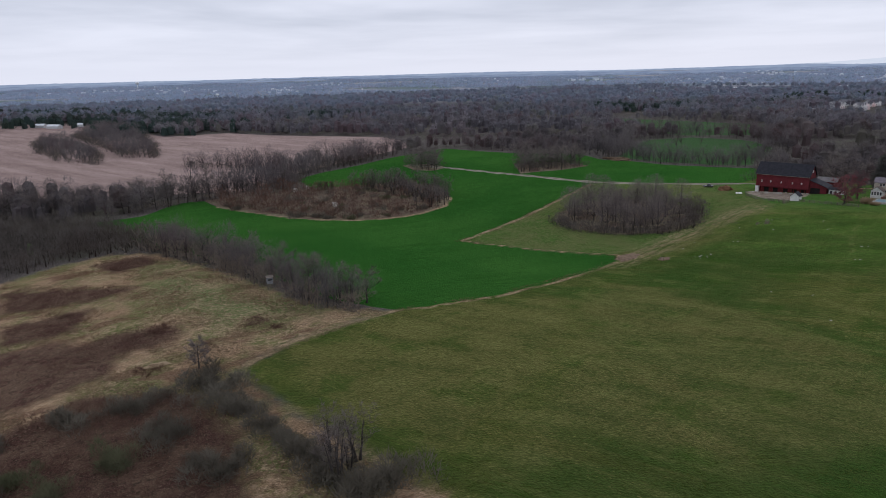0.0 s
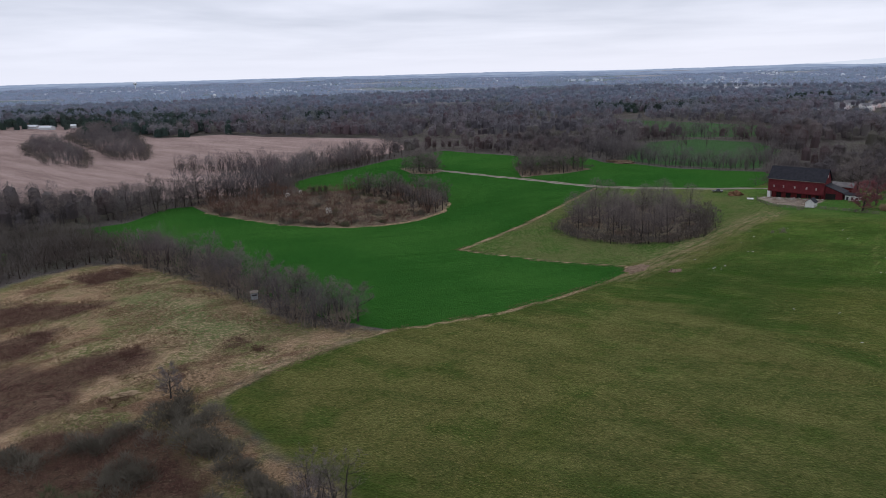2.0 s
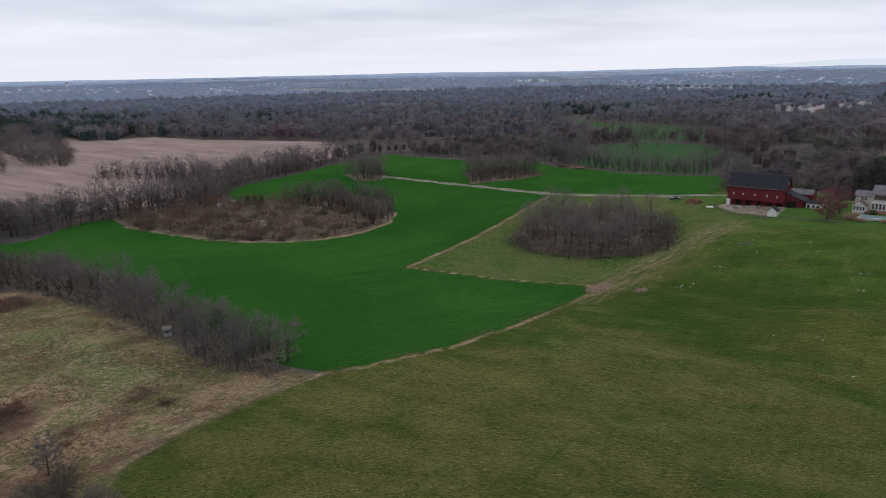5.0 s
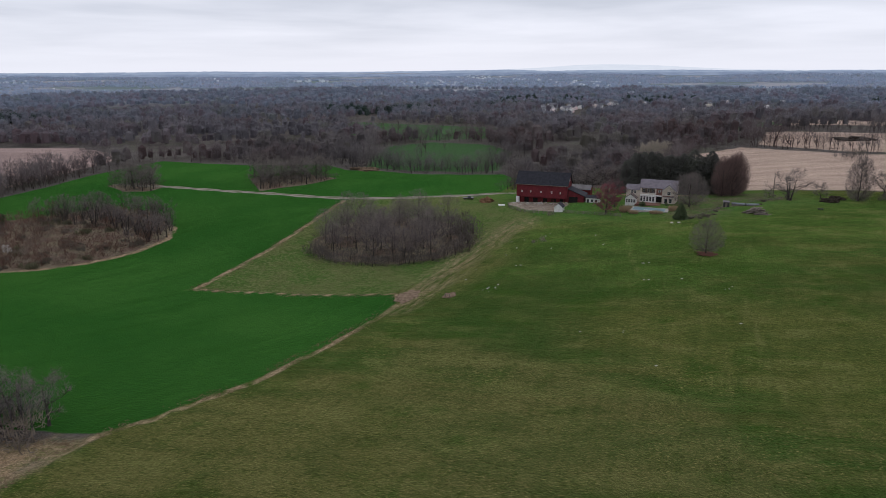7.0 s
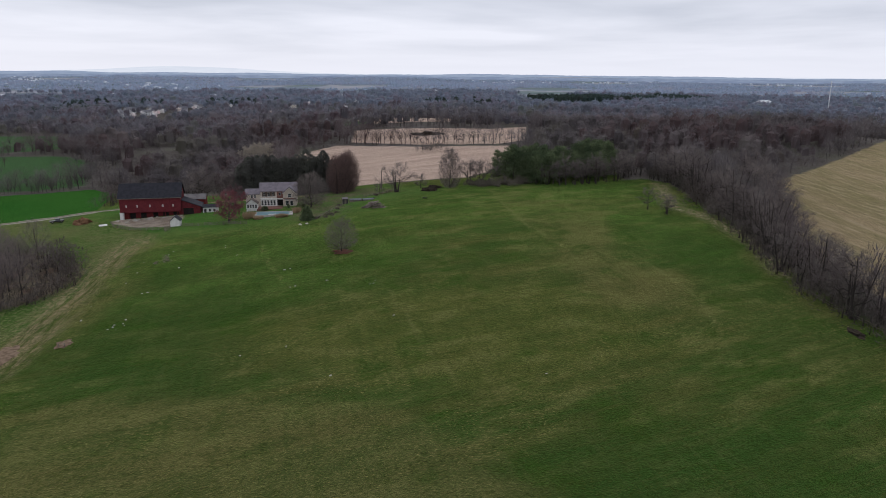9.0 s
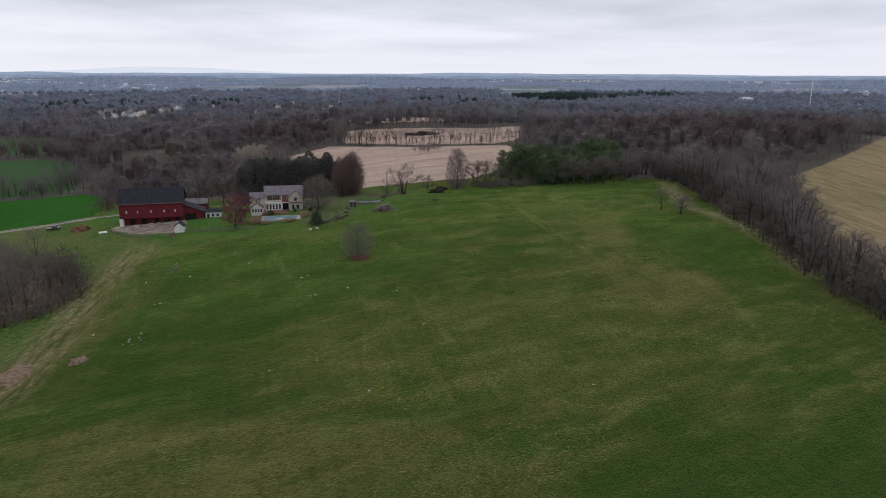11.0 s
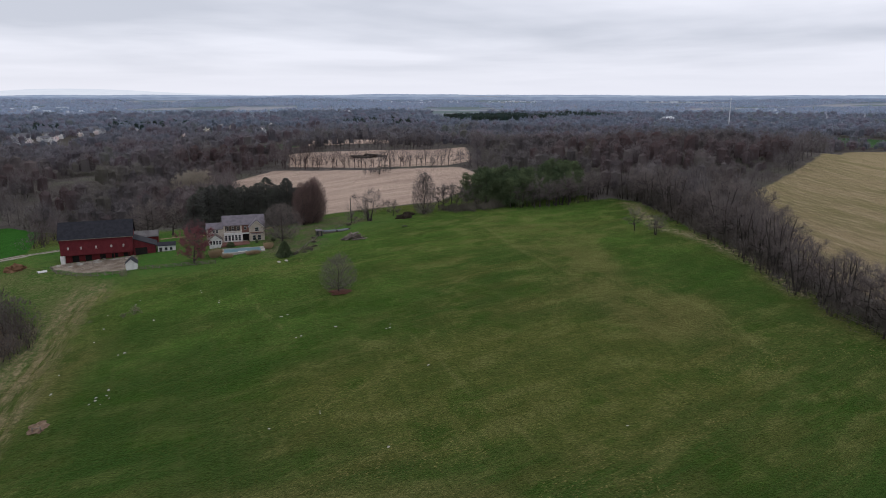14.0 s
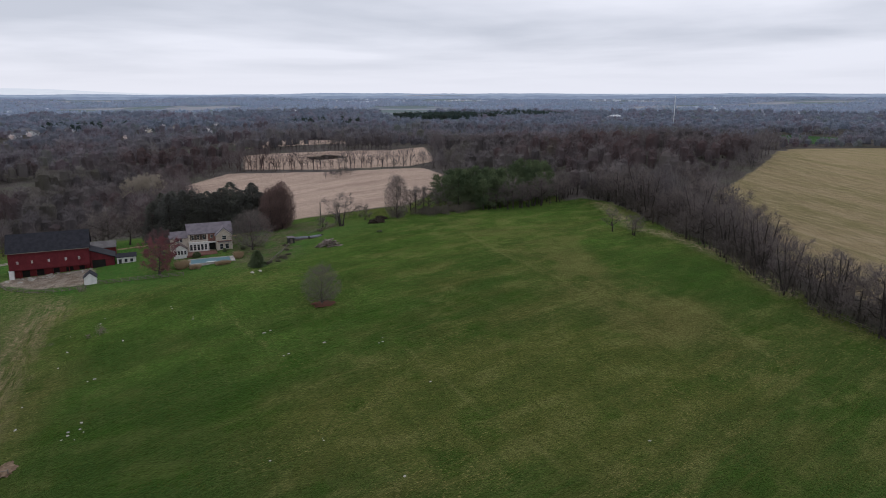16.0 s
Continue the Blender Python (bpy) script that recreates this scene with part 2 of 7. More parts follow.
# ---------------------------------------------------------------- materials
class Shade:
    """A small writer of node materials."""

    def __init__(self, name, roughness=0.9, metallic=0.0, specular=0.2):
        self.m = bpy.data.materials.new(name)
        self.m.use_nodes = True
        self.n, self.l = self.m.node_tree.nodes, self.m.node_tree.links
        self.b = self.n["Principled BSDF"]
        self.b.inputs["Roughness"].default_value = roughness
        self.b.inputs["Metallic"].default_value = metallic
        self.b.inputs["Specular IOR Level"].default_value = specular
        self.where = self.n.new("ShaderNodeNewGeometry").outputs["Position"]

    def put(self, socket, v):
        if isinstance(v, bpy.types.NodeSocket):
            self.l.new(v, socket)
        elif isinstance(v, tuple) and len(v) == 3 and socket.type == "RGBA":
            socket.default_value = (*v, 1)
        else:
            socket.default_value = v

    def noise(self, scale, detail=3.0, rough=0.55, stretch=None, distortion=0.0):
        n = self.n.new("ShaderNodeTexNoise")
        n.inputs["Scale"].default_value, n.inputs["Detail"].default_value, n.inputs["Roughness"].default_value = scale, detail, rough
        n.inputs["Distortion"].default_value = distortion
        if stretch:
            mp = self.n.new("ShaderNodeMapping")
            mp.vector_type = "TEXTURE"
            mp.inputs["Scale"].default_value = tuple(1 / v for v in stretch[:3])
            mp.inputs["Rotation"].default_value = (0, 0, radians(stretch[3]) if len(stretch) > 3 else 0)
            self.l.new(self.where, mp.inputs["Vector"])
            self.l.new(mp.outputs[0], n.inputs["Vector"])
        else:
            self.l.new(self.where, n.inputs["Vector"])
        return n.outputs[0]

    def span(self, v, a, b, lo=0.0, hi=1.0):
        n = self.n.new("ShaderNodeMapRange")
        n.interpolation_type = "SMOOTHSTEP"
        self.put(n.inputs["Value"], v)
        for k, q in zip(("From Min", "From Max", "To Min", "To Max"), (a, b, lo, hi)):
            n.inputs[k].default_value = q
        return n.outputs[0]

    def math(self, op, a, b=0.0):
        n = self.n.new("ShaderNodeMath")
        n.operation = op
        self.put(n.inputs[0], a)
        self.put(n.inputs[1], b)
        return n.outputs[0]

    def mix(self, f, a, b):
        n = self.n.new("ShaderNodeMix")
        n.data_type = "RGBA"
        self.put(n.inputs["Factor"], f)
        self.put(n.inputs["A"], a)
        self.put(n.inputs["B"], b)
        return n.outputs["Result"]

    def attr(self, name):
        n = self.n.new("ShaderNodeAttribute")
        n.attribute_name = name
        return n.outputs["Fac"]

    def random(self):
        return self.n.new("ShaderNodeObjectInfo").outputs["Random"]

    def island(self):
        return self.n.new("ShaderNodeNewGeometry").outputs["Random Per Island"]

    def bump(self, h, strength=0.5, distance=0.1):
        n = self.n.new("ShaderNodeBump")
        n.inputs["Strength"].default_value, n.inputs["Distance"].default_value = strength, distance
        self.l.new(h, n.inputs["Height"])
        self.l.new(n.outputs[0], self.b.inputs["Normal"])

    def colour(self, c):
        self.put(self.b.inputs["Base Color"], c)
        return self.m


def plain(name, a, b, scale=1.5, rough=0.85, metallic=0.0, specular=0.2, relief=0.0):
    """Two shades of one surface in soft blotches and fine grain."""
    s = Shade(name, rough, metallic, specular)
    blot, grain = s.noise(scale, 4), s.noise(scale * 9, 3)
    c = s.mix(s.span(blot, 0.35, 0.65), a, b)
    c = s.mix(s.span(grain, 0.4, 0.75, 0, 0.5), c, tuple(0.7 * v for v in a))
    if relief:
        s.bump(grain, relief, 0.05)
    return s.colour(c)


def ground_material():
    s = Shade("farmland", 1.0, 0, 0.0)
    big, mid, fine = s.noise(0.012, 4), s.noise(0.06, 4), s.noise(0.55, 5, 0.65)
    tuft, clump = s.noise(2.2, 3, 0.7), s.noise(0.9, 4, 0.75)
    wob = s.math("MULTIPLY", s.math("SUBTRACT", s.noise(0.22, 3), 0.5), 4.0)

    def region(name, soft=0.5, wobble=0.5):
        v = s.math("ADD", s.attr(name), s.math("MULTIPLY", wob, wobble))
        return s.span(v, -soft, soft)

    # woodland floor and hedge bottoms: grey-brown leaf litter with moss
    base = s.mix(s.span(mid, 0.3, 0.7), (0.048, 0.042, 0.038), (0.072, 0.064, 0.058))
    base = s.mix(s.span(s.noise(0.03, 4), 0.5, 0.62, 0, 0.4), base, (0.046, 0.050, 0.032))
    base = s.mix(s.span(fine, 0.5, 0.75, 0, 0.6), base, (0.034, 0.034, 0.026))
    # pasture: tired spring grass, olive with straw-coloured thatch and streaks along the mowing
    streak = s.noise(0.05, 5, 0.65, (0.25, 1.8, 1, -30))
    streak2 = s.noise(0.50, 4, 0.7, (0.16, 1.8, 1, -30))
    fleck = s.noise(2.3, 4, 0.75, (0.5, 1.2, 1, -30))
    pit = s.noise(2.6, 3, 0.7, (0.5, 1.2, 1, -30))
    patch = s.noise(0.10, 5, 0.62, (0.6, 1.3, 1, -30))
    grass = s.mix(s.span(big, 0.38, 0.62), (0.030, 0.055, 0.012), (0.045, 0.057, 0.016))
    grass = s.mix(s.span(streak, 0.45, 0.60, 0, 0.65), grass, (0.059, 0.059, 0.018))
    grass = s.mix(s.math("MULTIPLY", region("lush", 16.0, 6.0), 0.75), grass, (0.022, 0.047, 0.010))
    grass = s.mix(s.math("MULTIPLY", region("dry", 9.0, 4.0), 0.75), grass, (0.064, 0.071, 0.019))
    grass = s.mix(s.math("MULTIPLY", region("pale", 5.0, 2.0), 0.52), grass, (0.091, 0.081, 0.031))
    grass = s.mix(s.math("MULTIPLY", region("fresh", 18.0, 7.0), s.span(s.noise(0.05, 4, 0.6, (0.5, 1.4, 1, -30)), 0.36, 0.60, 0.20, 0.85)), grass, (0.045, 0.082, 0.016))
    grass = s.mix(s.span(mid, 0.52, 0.66, 0, 0.60), grass, (0.023, 0.050, 0.008))
    grass = s.mix(s.span(patch, 0.48, 0.66, 0, 0.40), grass, (0.019, 0.038, 0.009))
    calm = s.span(s.attr("lush"), -8.0, 10.0, 1.0, 0.45)
    grass = s.mix(s.math("MULTIPLY", calm, s.span(patch, 0.50, 0.34, 0, 0.50)), grass, (0.098, 0.098, 0.034))
    grass = s.mix(s.math("MULTIPLY", calm, s.span(streak2, 0.48, 0.70, 0, 0.45)), grass, (0.082, 0.080, 0.027))
    tram = s.noise(0.30, 4, 0.65, (0.06, 1.5, 1, 46))
    grass = s.mix(s.span(tram, 0.52, 0.68, 0, 0.16), grass, (0.072, 0.074, 0.027))
    grass = s.mix(s.span(tram, 0.48, 0.34, 0, 0.22), grass, (0.019, 0.039, 0.009))
    grass = s.mix(s.span(clump, 0.50, 0.62, 0, 0.40), grass, (0.021, 0.036, 0.006))
    grass = s.mix(s.math("MULTIPLY", s.span(fleck, 0.55, 0.65, 0, 0.70), s.math("MULTIPLY", calm, s.math("MAXIMUM", s.math("MULTIPLY", region("pale", 6.0, 3.0), 0.7), s.span(s.noise(0.035, 4, 0.6, (0.5, 1.4, 1, -30)), 0.46, 0.60, 0.03, 1.0)))), grass, (0.174, 0.144, 0.057))
    grass = s.mix(s.span(pit, 0.52, 0.62, 0, 0.55), grass, (0.014, 0.022, 0.005))
    base = s.mix(region("pasture", 2.2, 1.6), base, grass)
    litter = s.math("MULTIPLY", s.span(s.math("ADD", s.attr("litter"), s.math("MULTIPLY", wob, 2.2)), 4.5, -4.5), s.span(clump, 0.42, 0.58, 0, 0.85))
    base = s.mix(litter, base, s.mix(s.span(fine, 0.42, 0.62), (0.130, 0.100, 0.062), (0.300, 0.240, 0.165)))
    lawn = s.mix(s.span(mid, 0.35, 0.65), (0.032, 0.080, 0.016), (0.050, 0.082, 0.021))
    lawn = s.mix(s.span(clump, 0.46, 0.64, 0, 0.7), lawn, (0.064, 0.074, 0.024))
    lawn = s.mix(s.span(patch, 0.50, 0.64, 0, 0.6), lawn, (0.030, 0.056, 0.016))
    base = s.mix(region("lawn", 14.0, 3.0), base, lawn)
    bed = s.mix(s.span(clump, 0.42, 0.6), (0.052, 0.056, 0.026), (0.078, 0.066, 0.044))
    base = s.mix(s.math("MULTIPLY", region("garden", 4.0, 3.0), s.span(s.noise(0.11, 4, 0.6), 0.36, 0.56, 0.15, 0.85)), base, bed)
    rut = s.span(s.math("ADD", s.attr("rut"), s.math("MULTIPLY", wob, 0.3)), 1.1, -0.5, 0, 0.60)
    base = s.mix(s.math("MULTIPLY", rut, s.span(clump, 0.40, 0.6)), base, (0.120, 0.115, 0.044))
    rough_grass = s.mix(s.span(mid, 0.35, 0.65), (0.034, 0.064, 0.014), (0.058, 0.070, 0.024))
    rough_grass = s.mix(s.span(clump, 0.46, 0.62, 0, 0.6), rough_grass, (0.110, 0.106, 0.050))
    rough_grass = s.mix(s.span(pit, 0.53, 0.64, 0, 0.5), rough_grass, (0.020, 0.036, 0.008))
    base = s.mix(region("paddock", 1.0, 0.5), base, rough_grass)
    # weedy meadow: bleached tan stalks, green under, rust patches
    weed = s.mix(s.span(s.noise(0.06, 5, 0.65), 0.38, 0.58), (0.190, 0.128, 0.078), (0.080, 0.084, 0.032))
    weed = s.mix(s.math("MULTIPLY", s.span(clump, 0.46, 0.60, 0, 0.85), s.span(s.noise(0.035, 4, 0.6), 0.40, 0.58, 0.15, 1.0)), weed, (0.255, 0.185, 0.120))
    weed = s.mix(s.span(s.noise(0.045, 3, 0.55, (1, 2.2, 1, 20)), 0.54, 0.62, 0, 0.7), weed, (0.086, 0.048, 0.033))
    weed = s.mix(s.math("MULTIPLY", region("lush", 12.0, 4.0), s.span(clump, 0.62, 0.44, 0.2, 0.8)), weed, (0.070, 0.090, 0.036))
    weed = s.mix(s.span(tuft, 0.52, 0.64, 0, 0.55), weed, (0.044, 0.036, 0.020))
    weed = s.mix(s.span(pit, 0.56, 0.66, 0, 0.5), weed, (0.340, 0.250, 0.170))
    bram = s.mix(s.span(s.noise(0.2, 5, 0.65), 0.36, 0.62), (0.044, 0.024, 0.019), (0.076, 0.050, 0.035))
    bram = s.mix(s.span(clump, 0.5, 0.62, 0, 0.8), bram, (0.030, 0.022, 0.015))
    bram = s.mix(s.span(tuft, 0.54, 0.64, 0, 0.8), bram, (0.115, 0.083, 0.060))
    weed = s.mix(region("bramble", 3.0, 2.2), weed, bram)
    base = s.mix(region("meadow", 3.0, 2.2), base, weed)
    # stubble: pale pinkish tan in faint rows
    rows = s.span(s.noise(0.25, 3, 0.6, (0.12, 2.0, 1, -40)), 0.45, 0.7, 0, 0.4)
    field = s.span(s.noise(0.03, 4, 0.6, (0.4, 2.4, 1, -40)), 0.35, 0.65)
    stub = s.mix(rows, s.mix(field, (0.200, 0.148, 0.132), (0.138, 0.100, 0.090)), (0.255, 0.198, 0.172))
    base = s.mix(region("stubble", 1.5, 1.5), base, stub)
    stub = s.mix(rows, s.mix(field, (0.290, 0.218, 0.172), (0.210, 0.154, 0.122)), (0.370, 0.292, 0.230))
    base = s.mix(region("pale_stubble", 1.5, 1.5), base, stub)
    hay = s.mix(s.span(s.noise(0.04, 4, 0.6, (0.3, 2.0, 1, 40)), 0.35, 0.65), (0.168, 0.130, 0.076), (0.118, 0.101, 0.050))
    hay = s.mix(s.span(s.noise(0.3, 4, 0.65, (0.2, 2.0, 1, 40)), 0.45, 0.66, 0, 0.7), hay, (0.218, 0.172, 0.108))
    hay = s.mix(s.span(s.noise(0.5, 3, 0.65, (0.2, 1.6, 1, 40)), 0.53, 0.66, 0, 0.5), hay, (0.071, 0.067, 0.032))
    base = s.mix(region("hayfield", 1.5, 1.5), base, hay)
    crop = s.mix(s.span(big, 0.35, 0.65), (0.0135, 0.050, 0.0088), (0.0215, 0.064, 0.0120))
    crop = s.mix(s.span(s.noise(0.12, 4, 0.6, (0.3, 2.0, 1, 24)), 0.48, 0.70, 0, 0.4), crop, (0.011, 0.041, 0.006))
    crop = s.mix(s.span(fine, 0.52, 0.72, 0, 0.45), crop, (0.022, 0.068, 0.009))
    crop = s.mix(s.span(s.noise(0.5, 4, 0.7, (0.18, 2.0, 1, 24)), 0.60, 0.72, 0, 0.5), crop, (0.007, 0.026, 0.005))
    ley = s.mix(s.span(clump, 0.42, 0.62), (0.024, 0.054, 0.020), (0.038, 0.062, 0.028))
    base = s.mix(region("green", 3.0, 2.0), base, ley)
    brush = s.mix(s.span(s.noise(0.15, 4), 0.38, 0.62), (0.084, 0.058, 0.045), (0.120, 0.100, 0.070))
    brush = s.mix(s.span(fine, 0.45, 0.7, 0, 0.7), brush, (0.056, 0.056, 0.030))
    base = s.mix(region("clearing", 1.2, 1.0), base, brush)
    straw = s.mix(s.span(fine, 0.35, 0.65), (0.225, 0.165, 0.105), (0.120, 0.094, 0.054))
    wheel = s.span(s.noise(0.45, 5, 0.75, (0.16, 1.3, 1, 41)), 0.36, 0.58)
    base = s.mix(s.math("MULTIPLY", s.span(s.math("ADD", s.attr("track"), wob), 3.5, -3.5, 0, 0.62), s.math("MULTIPLY", wheel, s.span(clump, 0.36, 0.58, 0.4, 1.0))), base, straw)
    base = s.mix(region("crop", 0.4, 0.25), base, crop)
    base = s.mix(s.span(s.math("ADD", s.attr("margin"), s.math("MULTIPLY", wob, 0.22)), 0.5, -0.5), base, straw)
    dirt = s.mix(s.span(s.noise(0.22, 4, 0.6), 0.35, 0.65), (0.115, 0.090, 0.068), (0.180, 0.150, 0.122))
    dirt = s.mix(s.span(s.noise(0.12, 4, 0.6, (0.3, 1.6, 1, -44)), 0.52, 0.66, 0, 0.7), dirt, (0.250, 0.230, 0.205))
    dirt = s.mix(s.span(fine, 0.52, 0.7, 0, 0.5), dirt, (0.062, 0.048, 0.036))
    base = s.mix(region("yard", 0.8, 0.4), base, dirt)
    # the country far off: woods, pale fields and green leys, blue haze painted in
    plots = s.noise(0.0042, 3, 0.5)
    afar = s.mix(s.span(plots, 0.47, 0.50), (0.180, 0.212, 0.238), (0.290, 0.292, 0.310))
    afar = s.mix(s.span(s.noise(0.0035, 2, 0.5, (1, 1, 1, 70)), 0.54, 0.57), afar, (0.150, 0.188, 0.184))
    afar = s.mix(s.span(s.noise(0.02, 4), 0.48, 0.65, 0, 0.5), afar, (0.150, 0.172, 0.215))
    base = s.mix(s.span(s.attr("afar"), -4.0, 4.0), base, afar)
    s.bump(s.math("ADD", fine, s.math("MULTIPLY", tuft, 0.8)), 0.8, 0.45)
    # upright blades catch the sky at low angles
    fuzz = s.n.new("ShaderNodeVectorMath")
    fuzz.operation = "SCALE"
    s.l.new(base, fuzz.inputs[0])
    fuzz.inputs["Scale"].default_value = 6.0
    s.l.new(fuzz.outputs[0], s.b.inputs["Sheen Tint"])
    s.l.new(s.span(s.attr("afar"), -14.0, 2.0, 0.50, 0.06), s.b.inputs["Sheen Weight"])
    s.b.inputs["Sheen Roughness"].default_value = 0.45
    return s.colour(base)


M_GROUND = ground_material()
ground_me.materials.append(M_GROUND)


def bark(name, a, b):
    s = Shade(name, 0.95, 0, 0.1)
    c = s.mix(s.random(), a, b)
    return s.colour(s.mix(s.span(s.noise(3.0, 3), 0.35, 0.7, 0, 0.6), c, tuple(0.55 * v for v in a)))


def twigs(name, a, b, isl=False, thin=0.28):
    """Fine twigs or needles: light comes round and through the thin bunches."""
    s = Shade(name, 1.0, 0, 0.0)
    if isl:
        # stands of other kinds: redder maples and paler, leafing willows
        red, pale = tuple(v * w for v, w in zip(a, (1.18, 0.92, 0.90))), tuple(v * w for v, w in zip(b, (1.06, 1.04, 0.98)))
        a = s.mix(s.span(s.noise(0.013, 3), 0.45, 0.6), a, red)
        a = s.mix(s.span(s.noise(0.021, 4), 0.56, 0.66, 0, 0.5), a, pale)
        a = s.mix(s.span(s.noise(0.017, 3, 0.5, (1, 1, 1, 50)), 0.56, 0.68, 0, 0.6), a, tuple(v * w for v, w in zip(b, (0.62, 0.66, 0.48))))
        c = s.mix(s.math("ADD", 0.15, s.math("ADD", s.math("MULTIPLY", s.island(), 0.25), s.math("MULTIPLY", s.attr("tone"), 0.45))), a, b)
    else:
        c = s.mix(s.span(s.noise(0.09, 3), 0.35, 0.65), a, s.mix(s.random(), b, tuple(0.6 * v + 0.4 * w for v, w in zip(a, b))))
    through_light, blend = s.n.new("ShaderNodeBsdfTranslucent"), s.n.new("ShaderNodeMixShader")
    s.l.new(c, through_light.inputs["Color"])
    blend.inputs[0].default_value = thin
    s.l.new(s.b.outputs[0], blend.inputs[1])
    s.l.new(through_light.outputs[0], blend.inputs[2])
    s.l.new(blend.outputs[0], s.n["Material Output"].inputs[0])
    return s.colour(c)


M_BARK = bark("grey_brown_bark", (0.046, 0.039, 0.035), (0.080, 0.068, 0.062))
M_TWIG = twigs("bare_twigs", (0.165, 0.139, 0.130), (0.245, 0.208, 0.194))
M_TWIG_RED = twigs("red_budding_twigs", (0.205, 0.078, 0.088), (0.265, 0.125, 0.130))
M_TWIG_TAN = twigs("tan_willow_twigs", (0.320, 0.280, 0.225), (0.420, 0.370, 0.305))
M_BRUSH = twigs("brush_twigs", (0.185, 0.150, 0.122), (0.270, 0.228, 0.188))
M_BRUSH_GREEN = twigs("leafing_brush", (0.105, 0.112, 0.062), (0.160, 0.150, 0.096))
M_BUSH = twigs("bush_twigs", (0.125, 0.112, 0.088), (0.190, 0.170, 0.136))
M_RUST = twigs("rusty_bramble", (0.125, 0.072, 0.055), (0.190, 0.122, 0.096))
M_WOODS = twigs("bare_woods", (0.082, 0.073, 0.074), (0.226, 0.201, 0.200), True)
# these canopies turn paler and bluer with distance: haze put into the colour
M_WOODS_MID = twigs("hazed_canopy", (0.106, 0.100, 0.110), (0.262, 0.246, 0.264), True)
M_WOODS_BACK = twigs("hazed_canopy_beyond", (0.128, 0.134, 0.156), (0.268, 0.276, 0.316), True)
M_WOODS_AFAR = twigs("hazed_canopy_afar", (0.170, 0.196, 0.244), (0.292, 0.326, 0.396), True)
M_WOODS_FAR = twigs("hazed_far_woods", (0.290, 0.355, 0.460), (0.390, 0.465, 0.590), True, 0.5)
M_NEEDLE = twigs("dark_needles", (0.076, 0.106, 0.056), (0.170, 0.205, 0.108))
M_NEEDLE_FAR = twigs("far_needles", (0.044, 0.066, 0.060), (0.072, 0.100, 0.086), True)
M_THICKET = twigs("dark_thicket_twigs", (0.040, 0.036, 0.032), (0.190, 0.168, 0.148), True)
M_BLOSSOM = twigs("white_blossom", (0.55, 0.52, 0.47), (0.68, 0.65, 0.60))

# ---------------------------------------------------------------- small mesh helpers
def part(name, bm, material, parent, label=""):
    """Links a bmesh, or a ready mesh, as one mesh object under a thing or part."""
    if isinstance(bm, bpy.types.Mesh):
        me = bm
    else:
        me = bpy.data.meshes.new(name)
        bm.to_mesh(me)
        bm.free()
    if material and not me.materials:
        me.materials.append(material)
    ob = new(name, me)
    ob.parent = parent
    if label:
        ob["label"] = label
    return ob


def empty(name, m, label, category, group=""):
    e = new(name)
    e.empty_display_size = 0.5
    e.matrix_basis = m
    return tagged(e, label, category, group)


def add_box(bm, x0, x1, y0, y1, z0, z1, bevel=0.0):
    v = [bm.verts.new((x, y, z)) for z in (z0, z1) for y in (y0, y1) for x in (x0, x1)]
    fs = [bm.faces.new([v[i] for i in q]) for q in ((0, 2, 3, 1), (4, 5, 7, 6), (0, 1, 5, 4), (2, 6, 7, 3), (0, 4, 6, 2), (1, 3, 7, 5))]
    if bevel:
        bmesh.ops.bevel(bm, geom=list({e for f in fs for e in f.edges}), offset=bevel, segments=1, affect="EDGES")
    return v


def box(x0, x1, y0, y1, z0, z1, bevel=0.0):
    bm = bmesh.new()
    add_box(bm, x0, x1, y0, y1, z0, z1, bevel)
    return bm


def prism(profile, x0, x1):
    """A closed profile in y, z drawn along x."""
    bm = bmesh.new()
    a = [bm.verts.new((x0, y, z)) for y, z in profile]
    b = [bm.verts.new((x1, y, z)) for y, z in profile]
    n = len(profile)
    bm.faces.new(a[::-1])
    bm.faces.new(b)
    for i in range(n):
        bm.faces.new((a[i], a[(i + 1) % n], b[(i + 1) % n], b[i]))
    bmesh.ops.recalc_face_normals(bm, faces=bm.faces[:])
    return bm


def tube(pts, radii, sides, verts, tris, base=0):
    """A tapered tube along points, appended to lists."""
    rings = []
    for i, (p, r) in enumerate(zip(pts, radii)):
        d = (pts[min(i + 1, len(pts) - 1)] - pts[max(i - 1, 0)]).normalized()
        a = d.orthogonal().normalized()
        b = d.cross(a)
        ring = []
        for k in range(sides):
            t = 2 * math.pi * k / sides
            ring.append(len(verts))
            verts.append(p + (a * math.cos(t) + b * math.sin(t)) * r)
        rings.append(ring)
    for r0, r1 in zip(rings[:-1], rings[1:]):
        for k in range(sides):
            q = (k + 1) % sides
            tris.append((r0[k], r0[q], r1[q]))
            tris.append((r0[k], r1[q], r1[k]))


def sliver(rng, p, d, length, width, verts, tris):
    """One twig: a thin triangle."""
    a = d.orthogonal().normalized()
    a.rotate(Matrix.Rotation(rng.uniform(0, 6.28), 3, d))
    n = len(verts)
    verts.extend((p - a * width, p + a * width, p + d * length))
    if tris is not None:
        tris.append((n, n + 1, n + 2))


def lists_to_mesh(name, verts, tris, material):
    me = mesh_from(name, np.array([tuple(v) for v in verts], np.float32), np.array(tris, np.int32), 3)
    me.materials.append(material)
    return me


